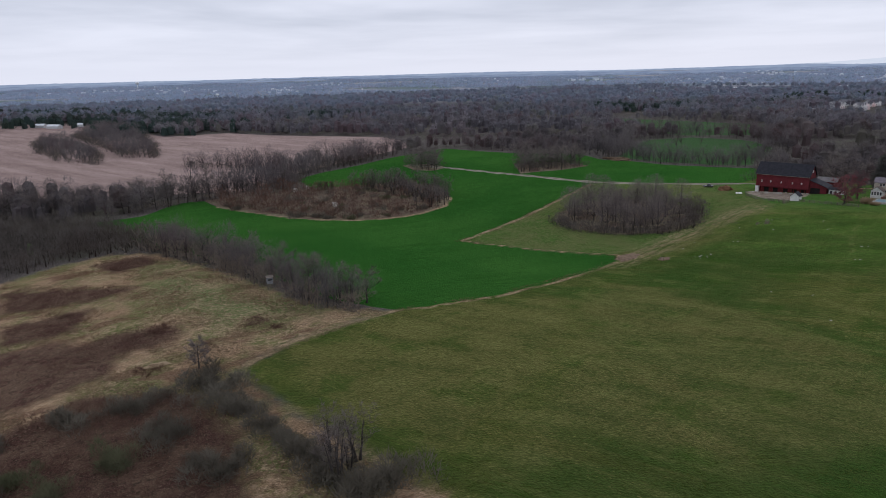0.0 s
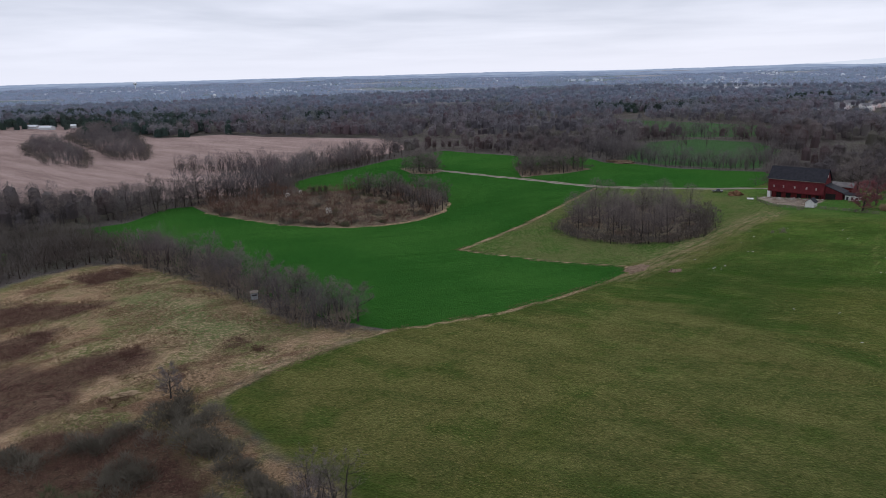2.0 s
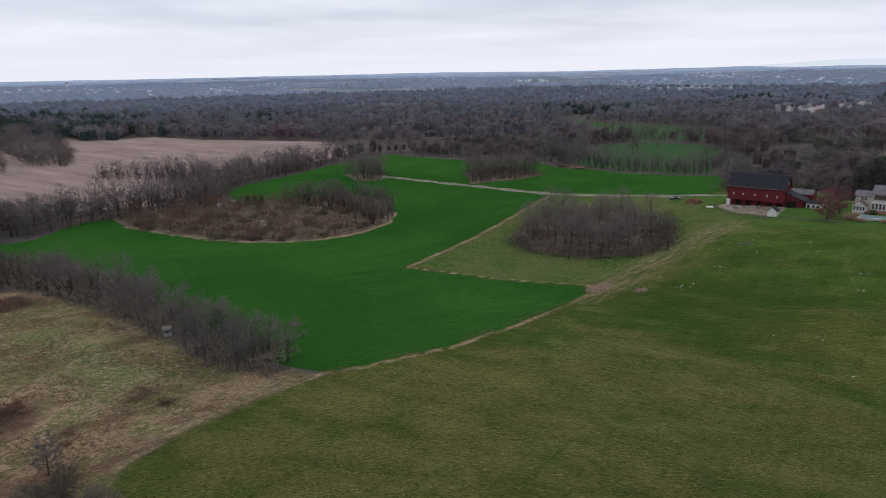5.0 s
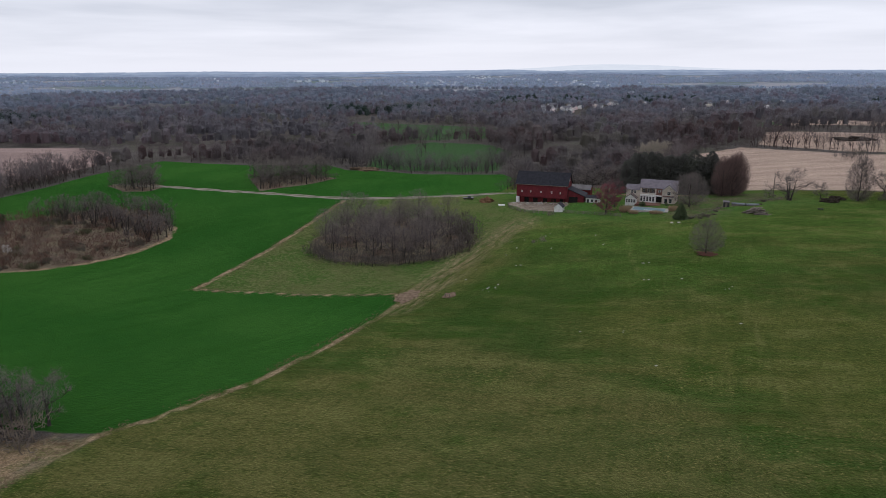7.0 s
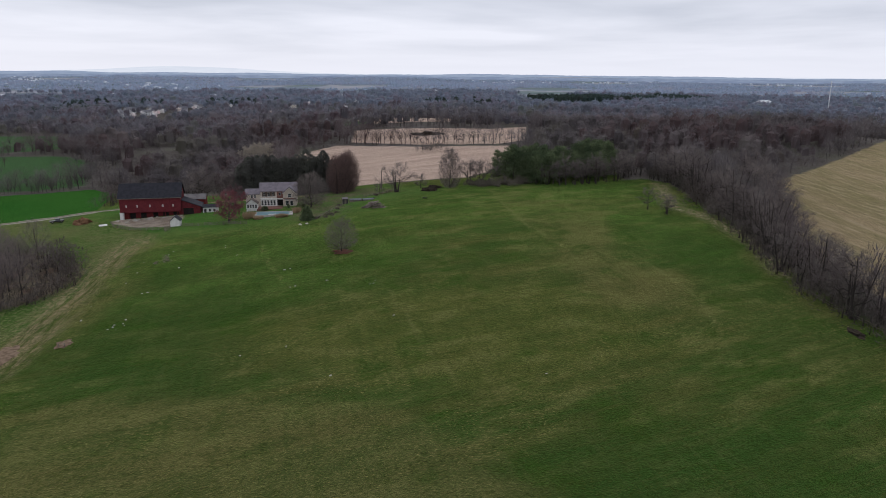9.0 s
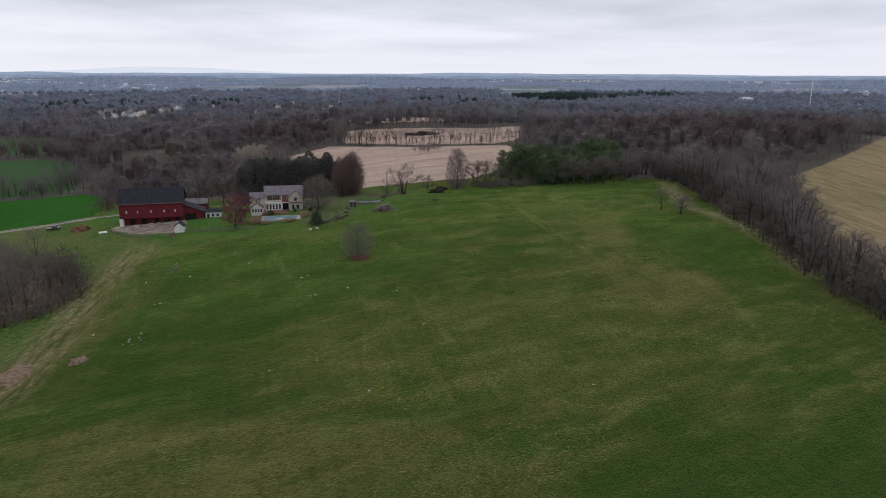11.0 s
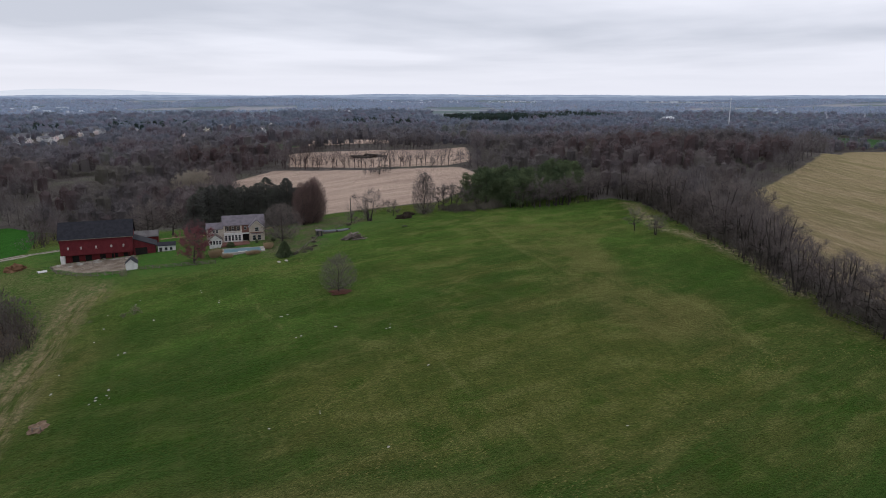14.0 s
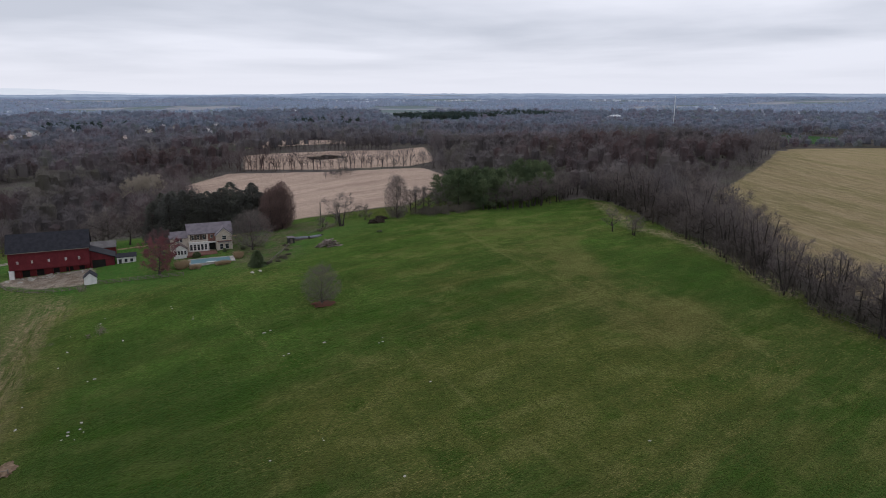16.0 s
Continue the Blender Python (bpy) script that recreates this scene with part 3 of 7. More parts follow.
def crown_mesh(name, verts, material):
    """A crown from loose triangles."""
    co = np.array([tuple(v) for v in verts], np.float32)
    me = mesh_from(name, co, np.arange(len(co)).reshape(-1, 3), 3)
    me.materials.append(material)
    return me


def wander(rng, k):
    return Vector((rng.uniform(-k, k), rng.uniform(-k, k), rng.uniform(-k, k)))


def bare_tree(seed, h=13.0, spread=0.55, first=0.28, limbs=11, twig_n=800, twig_len=1.5, twig_w=0.035, stems=1, up=0.55, bark_m=None, twig_m=None):
    """Meshes of a leafless tree: a trunk whose limbs bow out to a rounded crown and fork into branches, and a crown of fine twigs grown from them."""
    rng = random.Random(seed)
    tv, tt, cv, ct = [], [], [], []
    shoots = []
    for s in range(stems):
        az0 = 6.28 * s / stems + rng.uniform(-0.4, 0.4)
        lean = Vector((math.cos(az0), math.sin(az0), 0)) * (rng.uniform(0, 0.06) if stems == 1 else rng.uniform(0.12, 0.26))
        hh = h * rng.uniform(0.86, 1.0)
        top = hh * (0.95 if up >= 0.7 else 0.74)
        p = Vector((math.cos(az0), math.sin(az0), 0)) * (0.0 if stems == 1 else 0.45)
        r0 = 0.017 * hh + 0.07
        pts, rad = [], []
        for i in range(6):
            pts.append(p.copy())
            rad.append(r0 * (1 - 0.86 * i / 5) * (1.4 if i == 0 else 1))
            p = p + (Vector((0, 0, 1)) + lean + wander(rng, 0.07)) * top / 5
        tube(pts, rad, 5, tv, tt)
        shoots.append((pts[4], pts[5], Vector((0, 0, 1))))
        mid, half = first + (1 - first) * 0.46, (1 - first) * 0.60
        for j in range(limbs):
            u = (j + rng.random()) / limbs
            q = min(4.95, 5 * (first + (0.94 - first) * u**1.2) * hh / top)
            q = min(q, 4.95)
            i = int(q)
            start = pts[i].lerp(pts[i + 1], q - i)
            az = j * 2.4 + rng.uniform(-0.5, 0.5)
            zt = hh * (first + 0.10 + (0.90 - first) * min(1.0, 0.88 * u + 0.2 * rng.random()))
            rt = spread * hh * math.sqrt(max(0.06, 1 - ((zt / hh - mid) / half) ** 2)) * rng.uniform(0.72, 1.06)
            zt = max(zt, start.z + rt * up * rng.uniform(0.5, 0.9))
            out = Vector((math.cos(az), math.sin(az), 0))
            end = Vector((start.x, start.y, 0)) + out * rt + Vector((0, 0, zt))
            bow = start.lerp(end, 0.5) + out * rt * 0.16 - Vector((0, 0, 0.10 * rt))
            lp = []
            for m in range(5):
                k = m / 4
                lp.append(start * (1 - k) ** 2 + bow * 2 * k * (1 - k) + end * k * k + (wander(rng, 0.020 * hh) if m else Vector()))
            lr = r0 * (1 - 0.14 * q) * 0.72 * min(1.0, math.sqrt(10 / (limbs * stems)))
            tube(lp, [lr, lr * 0.75, lr * 0.52, lr * 0.32, lr * 0.08], 3, tv, tt)
            ln = (end - start).length
            for m in range(1, 4):
                shoots.append((lp[m], lp[m + 1], (lp[m + 1] - lp[m]).normalized()))
            for _ in range(7):
                k = rng.uniform(0.12, 0.98) * 4
                i2 = min(int(k), 3)
                b0 = lp[i2].lerp(lp[i2 + 1], k - i2)
                along_limb = (lp[i2 + 1] - lp[i2]).normalized()
                bd = (along_limb * 0.7 + wander(rng, 0.95) + Vector((0, 0, 0.25))).normalized()
                bl = ln * rng.uniform(0.22, 0.44) * (1.1 - 0.10 * k)
                sliver(rng, b0, bd, bl, lr * 0.34, tv, tt)
                sliver(rng, b0, bd, bl, lr * 0.34, tv, tt)
                shoots.append((b0, b0 + bd * bl, bd))
                for _ in range(3):
                    b1 = b0 + bd * bl * rng.uniform(0.15, 0.9)
                    fd = (bd * 0.8 + wander(rng, 0.95) + Vector((0, 0, 0.2))).normalized()
                    fl = bl * rng.uniform(0.4, 0.75)
                    sliver(rng, b1, fd, fl, lr * 0.18, tv, tt)
                    shoots.append((b1, b1 + fd * fl, fd))
    for _ in range(twig_n):
        a, b, d = rng.choice(shoots)
        p = a.lerp(b, rng.uniform(0.1, 1.0))
        dd = (d * 0.6 + wander(rng, 0.85) + Vector((0, 0, 0.25))).normalized()
        sliver(rng, p, dd, twig_len * rng.uniform(0.45, 1.25), twig_w * rng.uniform(0.6, 1.2), cv, ct)
    return lists_to_mesh("trunk", tv, tt, bark_m or M_BARK), crown_mesh("crown", cv, twig_m or M_TWIG)


def round_tree(seed, h, w, low=0.12, limbs=26, twig_n=9000, twig_len=0.8, twig_w=0.016, steep=0.55, twig_m=None, bark_m=None):
    """Meshes of a leafless tree with an even, egg-shaped head: ascending limbs that end on the head's outline, side branches, and fine twigs all through it."""
    rng = random.Random(seed)
    tv, tt, cv, shoots = [], [], [], []
    r0 = 0.013 * h + 0.06
    trunk = [Vector((0, 0, h * 0.9 * i / 5)) + wander(rng, 0.02 * h * (i > 0)) for i in range(6)]
    tube(trunk, [r0 * (1 - 0.9 * i / 5) * (1.4 if i == 0 else 1) for i in range(6)], 6, tv, tt)
    c, half = h * (low + (1 - low) * 0.47), h * (1 - low) * 0.53
    for j in range(limbs):
        u = (j + 0.5) / limbs
        zt = c + half * (-0.86 + 1.80 * u) * rng.uniform(0.94, 1.04)
        k = max(-0.98, min(0.98, (zt - c) / half))
        rt = w / 2 * math.sqrt(1 - k * k) * (1.05 - 0.18 * k) * rng.uniform(0.82, 1.06)
        az = j * 2.4 + rng.uniform(-0.3, 0.3)
        out = Vector((math.cos(az), math.sin(az), 0))
        z0 = max(h * low * 0.8, min(h * 0.82, zt - rt * steep * rng.uniform(0.8, 1.3) - 0.05 * h))
        q = z0 / (h * 0.9) * 5
        i = min(int(q), 4)
        start = trunk[i].lerp(trunk[i + 1], q - i)
        end = out * rt + Vector((0, 0, zt))
        bow = start.lerp(end, 0.55) + out * rt * 0.10 - Vector((0, 0, rt * 0.10))
        lp = [start * (1 - m / 4) ** 2 + bow * 2 * m / 4 * (1 - m / 4) + end * (m / 4) ** 2 + wander(rng, 0.012 * h * (m > 0)) for m in range(5)]
        lr = r0 * (1 - 0.15 * q) * 0.42
        tube(lp, [lr, lr * 0.72, lr * 0.5, lr * 0.3, lr * 0.08], 3, tv, tt)
        for _ in range(12):
            g = rng.uniform(0.4, 3.9)
            i2 = int(g)
            b0 = lp[i2].lerp(lp[i2 + 1], g - i2)
            bd = ((lp[i2 + 1] - lp[i2]).normalized() * 0.8 + wander(rng, 0.8) + Vector((0, 0, 0.3))).normalized()
            bl = w * rng.uniform(0.10, 0.22)
            sliver(rng, b0, bd, bl, lr * 0.25, tv, tt)
            shoots.append((b0, b0 + bd * bl))
    for n in range(twig_n):
        if n % 3:
            k, az, q = rng.uniform(-1, 1), rng.uniform(0, 6.28), rng.random() ** 0.42
            rr = w / 2 * math.sqrt(1 - k * k) * (1.05 - 0.18 * k) * q
            p = Vector((math.cos(az) * rr, math.sin(az) * rr, c + half * k * (0.4 + 0.6 * q)))
        else:
            a, b = rng.choice(shoots)
            p = a.lerp(b, rng.uniform(0.1, 1.0))
        d = (Vector((p.x, p.y, (p.z - c) * 0.6 + 0.35 * w)).normalized() + wander(rng, 0.75)).normalized()
        sliver(rng, p, d, twig_len * rng.uniform(0.5, 1.3), twig_w * rng.uniform(0.7, 1.2), cv, None)
    return lists_to_mesh("trunk", tv, tt, bark_m or M_BARK), crown_mesh("crown", cv, twig_m or M_TWIG)


def brush_mesh(seed, w=2.2, h=1.8, n=900, material=None, name="brush"):
    """A leafless thicket: an uneven mass of upright twigs in heads of many heights, reaching the ground."""
    rng = random.Random(seed)
    v, t = [], []
    heads = [(rng.gauss(0, 0.42) * w, rng.gauss(0, 0.42) * w, w * rng.uniform(0.22, 0.55), h * rng.uniform(0.35, 1.0)) for _ in range(9)]
    for _ in range(n):
        hx, hy, hr, hh = rng.choice(heads)
        az, k = rng.uniform(0, 6.28), rng.random()
        q = math.sqrt(max(0.0, 1 - k * k)) * rng.uniform(0.35, 1.1)
        p = Vector((hx + math.cos(az) * q * hr, hy + math.sin(az) * q * hr, hh * k * 0.85 - 0.05))
        sliver(rng, p, (Vector((math.cos(az) * 0.5, math.sin(az) * 0.5, 0.9)) + wander(rng, 0.7)).normalized(), rng.uniform(0.3, 0.85), 0.027, v, t)
    return crown_mesh(name, v, material or M_BRUSH)


def conifer(seed, h=13.0, w=3.2, n=1500, skirt=0.06, material=None, blunt=1.9):
    rng = random.Random(seed)
    tv, tt, cv, ct = [], [], [], []
    tube([Vector((0, 0, 0)), Vector((0.1, 0, h * 0.5)), Vector((0, 0, h))], [0.25, 0.15, 0.02], 5, tv, tt)
    for _ in range(n):
        k = rng.random() ** 1.3
        z = h * (skirt + (1 - skirt) * k)
        rr = w * (1 - k**blunt) ** 0.8 * (0.82 + 0.22 * math.sin(z * 2.6 + seed + 3 * math.sin(z)))
        az = rng.uniform(0, 6.28)
        q = rng.uniform(0.25, 1.0)
        p = Vector((math.cos(az) * rr * q, math.sin(az) * rr * q, z - 0.25 * rr * q))
        d = Vector((math.cos(az), math.sin(az), -0.15)) + wander(rng, 0.45)
        sliver(rng, p, d.normalized(), rng.uniform(0.5, 1.1), 0.20, cv, ct)
    return lists_to_mesh("trunk", tv, tt, M_BARK), crown_mesh("crown", cv, material or M_NEEDLE)


def pine(seed, h=13.0, n=2200, low=0.16, reach=0.30, needle=None):
    """An open white pine: bare lower trunk and layered plates of needles."""
    rng = random.Random(seed)
    tv, tt, cv, ct = [], [], [], []
    tube([Vector((0, 0, 0)), Vector((0.2, 0.1, h * 0.5)), Vector((0, 0.2, h * 0.97))], [0.28, 0.18, 0.03], 5, tv, tt)
    plates = []
    for j in range(17):
        k = low + (0.98 - low) * j / 16
        az, ln = j * 2.4 + rng.uniform(-0.4, 0.4), h * reach * (1.12 - k) ** 0.6 * rng.uniform(0.7, 1.15)
        a = Vector((0, 0, h * k))
        b = a + Vector((math.cos(az) * ln, math.sin(az) * ln, rng.uniform(0.0, 0.9)))
        tube([a, b], [0.07, 0.02], 3, tv, tt)
        plates.append((a, b))
    for _ in range(n):
        a, b = rng.choice(plates)
        p = a.lerp(b, rng.uniform(0.35, 1.1)) + Vector((rng.gauss(0, 0.8), rng.gauss(0, 0.8), rng.gauss(0, 0.45)))
        sliver(rng, p, (wander(rng, 1.0) + Vector((0, 0, 0.35))).normalized(), rng.uniform(0.5, 1.0), 0.17, cv, ct)
    return lists_to_mesh("trunk", tv, tt, M_BARK), crown_mesh("crown", cv, needle or M_NEEDLE)


def tree_thing(name, meshes, m, label, category, group):
    e = empty(name, m, label, category, group)
    part("trunk", meshes[0], None, e)
    part("crown", meshes[1], None, e)
    return e


def stand_at(x, y, rng, size=1.0, sink=0.15):
    k = size * rng.uniform(0.8, 1.18)
    return Matrix.LocRotScale((x, y, gz(x, y) - sink), Euler((0, 0, rng.uniform(0, 6.28))), (k * rng.uniform(0.92, 1.1), k * rng.uniform(0.92, 1.1), k))


def inside(poly, x, y):
    return float(side(poly, np.array([x]), np.array([y]))[0])

# ---------------------------------------------------------------- woods
OPEN = [CROP, MEADOW, STUBBLE_W, STUBBLE_N, STUBBLE_N2, STUBBLE_N3, EAST_FIELD, PASTURE, FARMYARD, near_paddock, CLEARING] + GREENS
NEAR_WOOD = [(-113, 264), (-131, 266), (-148, 252), (-157, 236), (-300, 205), (-330, 330), (-215, 322), (-171, 322), (-120, 275)]
BELT = [(-196, 520), (-188, 502), (-150, 488), (-102, 448), (-88, 446), (-84, 468), (-58, 505), (-40, 540), (-44, 566), (-75, 545), (-108, 495), (-150, 512)]
CLEAR_WEST = [(-140, 382), (-131, 379), (-84, 412), (-92, 442), (-104, 446), (-122, 420), (-128, 402)]
EAST_ROW = [(176, 46), (194, 64), (212, 80), (223, 89), (249, 103), (281, 118), (304, 134), (334, 150), (354, 163), (363, 181)]
EAST_BELT = [(200, 64), (224, 87), (250, 102), (277, 122), (293, 142), (322, 162), (341, 186), (360, 186), (383, 140), (345, 126), (311, 108), (262, 92), (226, 68), (196, 50)]
EAST_WOOD = [(262, 102), (283, 117), (306, 134), (336, 150), (356, 163), (365, 184), (392, 170), (386, 146), (345, 128), (311, 112), (284, 102)]


def wood_template(seed, n, h, w, first, sl, sw, limbs=0):
    """A leafless tree of the woods as loose triangles: a thin trunk, forking limbs and an uneven crown of fine upswept twig bunches."""
    rng = np.random.default_rng(seed)
    tri = []
    for a in (0.0, 1.6):
        c, s = math.cos(a) * 0.17, math.sin(a) * 0.17
        tri.append([(-c, -s, 0), (c, s, 0), (0.1, 0.1, h * 0.7)])
    lobes = [(rng.uniform(-0.42, 0.42) * w, rng.uniform(-0.42, 0.42) * w, h * rng.uniform(first + 0.16, 0.80), w * rng.uniform(0.34, 0.56)) for _ in range(7)]
    for i in range(limbs):
        lx, ly, lz, lr = lobes[i % 7]
        a = rng.uniform(0, 6.28)
        z0 = h * rng.uniform(0.12, 0.40)
        end = np.array([lx + math.cos(a) * lr * 0.7, ly + math.sin(a) * lr * 0.7, max(z0 + 1, lz + lr * rng.uniform(0.2, 0.8))])
        tri.append([(-0.09, 0, z0), (0.09, 0.05, z0), end])
        tri.append([(0, -0.09, z0), (0, 0.09, z0), end])
    dark_tris = len(tri)
    for i in range(n):
        lx, ly, lz, lr = lobes[rng.integers(7)]
        d = rng.normal(size=3)
        d /= np.linalg.norm(d)
        if rng.random() < 0.6:
            d[2] = abs(d[2])
        p = np.array([lx, ly, lz]) + d * lr * rng.uniform(0.35, 0.95) * np.array([1, 1, 1.1])
        p[2] = min(max(p[2], h * first * 0.8), h * 0.97)
        e = d * 0.65 + rng.normal(size=3) * 0.35 + np.array([0, 0, 0.5])
        e /= np.linalg.norm(e)
        f = np.cross(e, d + rng.normal(size=3) * 0.4)
        f /= np.linalg.norm(f)
        k = sl * rng.uniform(0.6, 1.3)
        tri.append([p - f * sw, p + f * sw, p + e * k])
    return np.array(tri, np.float32), dark_tris


def dome(rng, h0, h1, w, top_share=0.72):
    """Few faces of a ragged dome between two heights."""
    n, rings, tri = 6, [], []
    for k, r in ((0.0, 0.85), (0.76, top_share)):
        a0 = rng.uniform(0, 1)
        rings.append([np.array([math.cos(2 * math.pi * (i + a0) / n) * w / 2 * r * rng.uniform(0.75, 1.2), math.sin(2 * math.pi * (i + a0) / n) * w / 2 * r * rng.uniform(0.75, 1.2), h0 + (h1 - h0) * (k + rng.uniform(-0.06, 0.1))]) for i in range(n)])
    top = np.array([rng.uniform(-1, 1) * w * 0.08, rng.uniform(-1, 1) * w * 0.08, h1])
    for i in range(n):
        j = (i + 1) % n
        tri += [[rings[0][i], rings[0][j], rings[1][j]], [rings[0][i], rings[1][j], rings[1][i]], [rings[1][i], rings[1][j], top]]
    return tri


def canopy_template(seed, n, h, w, sl, sw, stem=False, core=True):
    """A tree of the woods: a rounded crown, dense inside with a core darkened as shade, and upswept twig bunches all
    over it; the nearer ones show trunk and limbs.
    """
    rng = np.random.default_rng(seed)
    tri = [] if stem or not core else dome(rng, h * 0.18, h * 0.74, w * 0.60)
    if stem:
        for a in (0.0, 1.6):
            c, s = math.cos(a) * 0.20, math.sin(a) * 0.20
            tri.append([(-c, -s, 0), (c, s, 0), (0.1, 0.1, h * 0.7)])
        for i in range(8):
            a, z0 = rng.uniform(0, 6.28), h * rng.uniform(0.10, 0.38)
            end = (math.cos(a) * w * rng.uniform(0.28, 0.46), math.sin(a) * w * rng.uniform(0.28, 0.46), h * rng.uniform(0.55, 0.98))
            tri.append([(-0.11, 0.05, z0), (0.11, -0.05, z0), end])
    inner = len(tri)
    for i in range(n):
        d = rng.normal(size=3)
        d[2] = abs(d[2]) * 1.1 - (0.35 if stem else 0.15)
        d /= np.linalg.norm(d)
        p = np.array([0, 0, h * 0.44]) + d * np.array([w * 0.42, w * 0.42, h * 0.46]) * rng.uniform(0.65 if stem else 0.75, 1.0) * (1 + 0.22 * math.sin(3 * math.atan2(d[1], d[0]) + seed) * (1 - d[2]))
        e = d * (0.6 if stem else 0.85) + rng.normal(size=3) * 0.32 + np.array([0, 0, 0.55 if stem else 0.22])
        e /= np.linalg.norm(e)
        f = np.cross(e, d + rng.normal(size=3) * 0.45)
        f /= np.linalg.norm(f)
        k = sl * rng.uniform(0.6, 1.3)
        tri.append([p - f * sw - e * k * 0.4, p + f * sw - e * k * 0.4, p + e * k * 0.6])
    return np.array(tri, np.float32), inner


def cone_template(seed, n, h, w, sl, sw):
    """A far conifer: a dense rounded-conical crown with ragged drooping sprays."""
    rng = np.random.default_rng(seed)
    tri = dome(rng, h * 0.10, h * 0.84, w * 0.74, 0.66)
    inner = len(tri)
    for i in range(n):
        k, a = 0.08 + 0.90 * rng.random() ** 1.2, rng.uniform(0, 6.28)
        d = np.array([math.cos(a), math.sin(a), 0])
        p = d * w / 2 * (1 - k**2.6) ** 0.8 * rng.uniform(0.6, 1.0) + np.array([0, 0, h * k])
        e = d + np.array([0, 0, 0.1]) + rng.normal(size=3) * 0.3
        e /= np.linalg.norm(e)
        f = np.cross(e, np.array([0, 0, 1.0]) + d * 0.6 + rng.normal(size=3) * 0.3)
        f /= np.linalg.norm(f)
        q = sl * rng.uniform(0.6, 1.2)
        tri.append([p - f * sw - e * q * 0.4, p + f * sw - e * q * 0.4, p + e * q * 0.6])
    return np.array(tri, np.float32), inner


def scatter(r0, r1, gap, seed, keep=0.0, polys=None):
    rng = np.random.default_rng(seed)
    xs, ys = np.meshgrid(np.arange(-r1, r1, gap), np.arange(-r1, r1, gap))
    x = (xs + rng.uniform(-0.48, 0.48, xs.shape) * gap).ravel()
    y = (ys + rng.uniform(-0.48, 0.48, ys.shape) * gap).ravel()
    r, az = np.hypot(x, y - 60), np.degrees(np.arctan2(x, y - 60))
    ok = (r >= r0) & (r < r1) & (az > -40) & (az < 112)
    x, y = x[ok], y[ok]
    bad = np.zeros(len(x), bool)
    for p in OPEN:
        bad |= side(p, x, y) > -keep
    for p in polys or []:
        bad |= side(p, x, y) > 0
    return x[~bad], y[~bad]


def woods(name, x, y, templates, material, label, seed, size=(0.6, 1.3), sink=0.2):
    rng = np.random.default_rng(seed)
    out, tone = [], []
    which = rng.integers(len(templates), size=len(x))
    for i, (tp, dark_tris) in enumerate(templates):
        sel = which == i
        n = int(sel.sum())
        if not n:
            continue
        px, py = x[sel], y[sel]
        stand = 1 + 0.22 * np.sin(px / 31 + 2 * np.sin(py / 47)) * np.cos(py / 37 + np.sin(px / 61))
        a, k = rng.uniform(0, 6.28, n), rng.uniform(size[0], size[1], n) * stand
        c, s = np.cos(a) * k, np.sin(a) * k
        pz = ground_z(px, py) - sink
        v = np.empty((n, len(tp), 3, 3), np.float32)
        v[..., 0] = tp[None, :, :, 0] * c[:, None, None] - tp[None, :, :, 1] * s[:, None, None] + px[:, None, None]
        v[..., 1] = tp[None, :, :, 0] * s[:, None, None] + tp[None, :, :, 1] * c[:, None, None] + py[:, None, None]
        v[..., 2] = tp[None, :, :, 2] * k[:, None, None] + pz[:, None, None]
        out.append(v.reshape(-1, 3))
        # bark takes the darker tone; dome cores take it as painted inner shade
        tone.append((rng.uniform(0, 1, n)[:, None] - 1.0 * (np.arange(len(tp) * 3) < dark_tris * 3)).ravel())
    co = np.concatenate(out)
    me = mesh_from(name, co, np.arange(len(co)).reshape(-1, 3), 3)
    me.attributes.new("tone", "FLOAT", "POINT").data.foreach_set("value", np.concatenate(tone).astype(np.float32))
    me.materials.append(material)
    return tagged(new(name, me), label, "woods", kind="stuff")


T_NEAR = [canopy_template(s, 165, h, w, 1.8, 0.095, True) for s, h, w in ((1, 13, 9), (2, 15, 10), (3, 11, 8), (4, 14, 8.5), (5, 16, 10.5))]
T_INNER = [canopy_template(s, 106, h, w, 1.8, 0.10) for s, h, w in ((71, 13, 10), (72, 15, 11), (73, 11, 9.5), (74, 14, 11.5))]
T_LINE = [wood_template(s, 120, h, w, 0.22, 1.6, 0.070, 11) for s, h, w in ((61, 12, 6.5), (62, 14, 7), (63, 10, 6), (64, 13, 7.5))]
T_MID = [canopy_template(s, 52, h, w, 2.4, 0.20) for s, h, w in ((11, 13, 12), (12, 15, 13), (13, 11, 11.5), (14, 14, 12), (15, 12, 14))]
T_BACK = [canopy_template(s, 19, h, w, 3.2, 0.50) for s, h, w in ((16, 12, 15), (17, 13, 17), (18, 10, 15))]
T_FAR = [canopy_template(s, 8, h, w, 6.0, 2.6, False, False) for s, h, w in ((21, 7, 18), (22, 8, 22), (23, 6, 17), (24, 7, 20))]
T_CLOSE = [wood_template(s, 240, h, w, 0.20, 1.5, 0.048, 9) for s, h, w in ((6, 12, 6), (7, 14, 6.5), (8, 10, 6), (9, 13, 5.5))]
T_BRUSH = [wood_template(s, 64, h, w, 0.0, 0.9, 0.065) for s, h, w in ((41, 2.6, 4), (42, 2.0, 3.4), (43, 3.4, 4))]
T_CONE = [cone_template(s, 34, h, w, 2.4, 0.55) for s, h, w in ((31, 12, 11), (32, 11, 10.5), (33, 9.5, 10))]

WILLOWS = [(300, 418), (318, 424), (342, 446), (334, 462), (300, 444)]


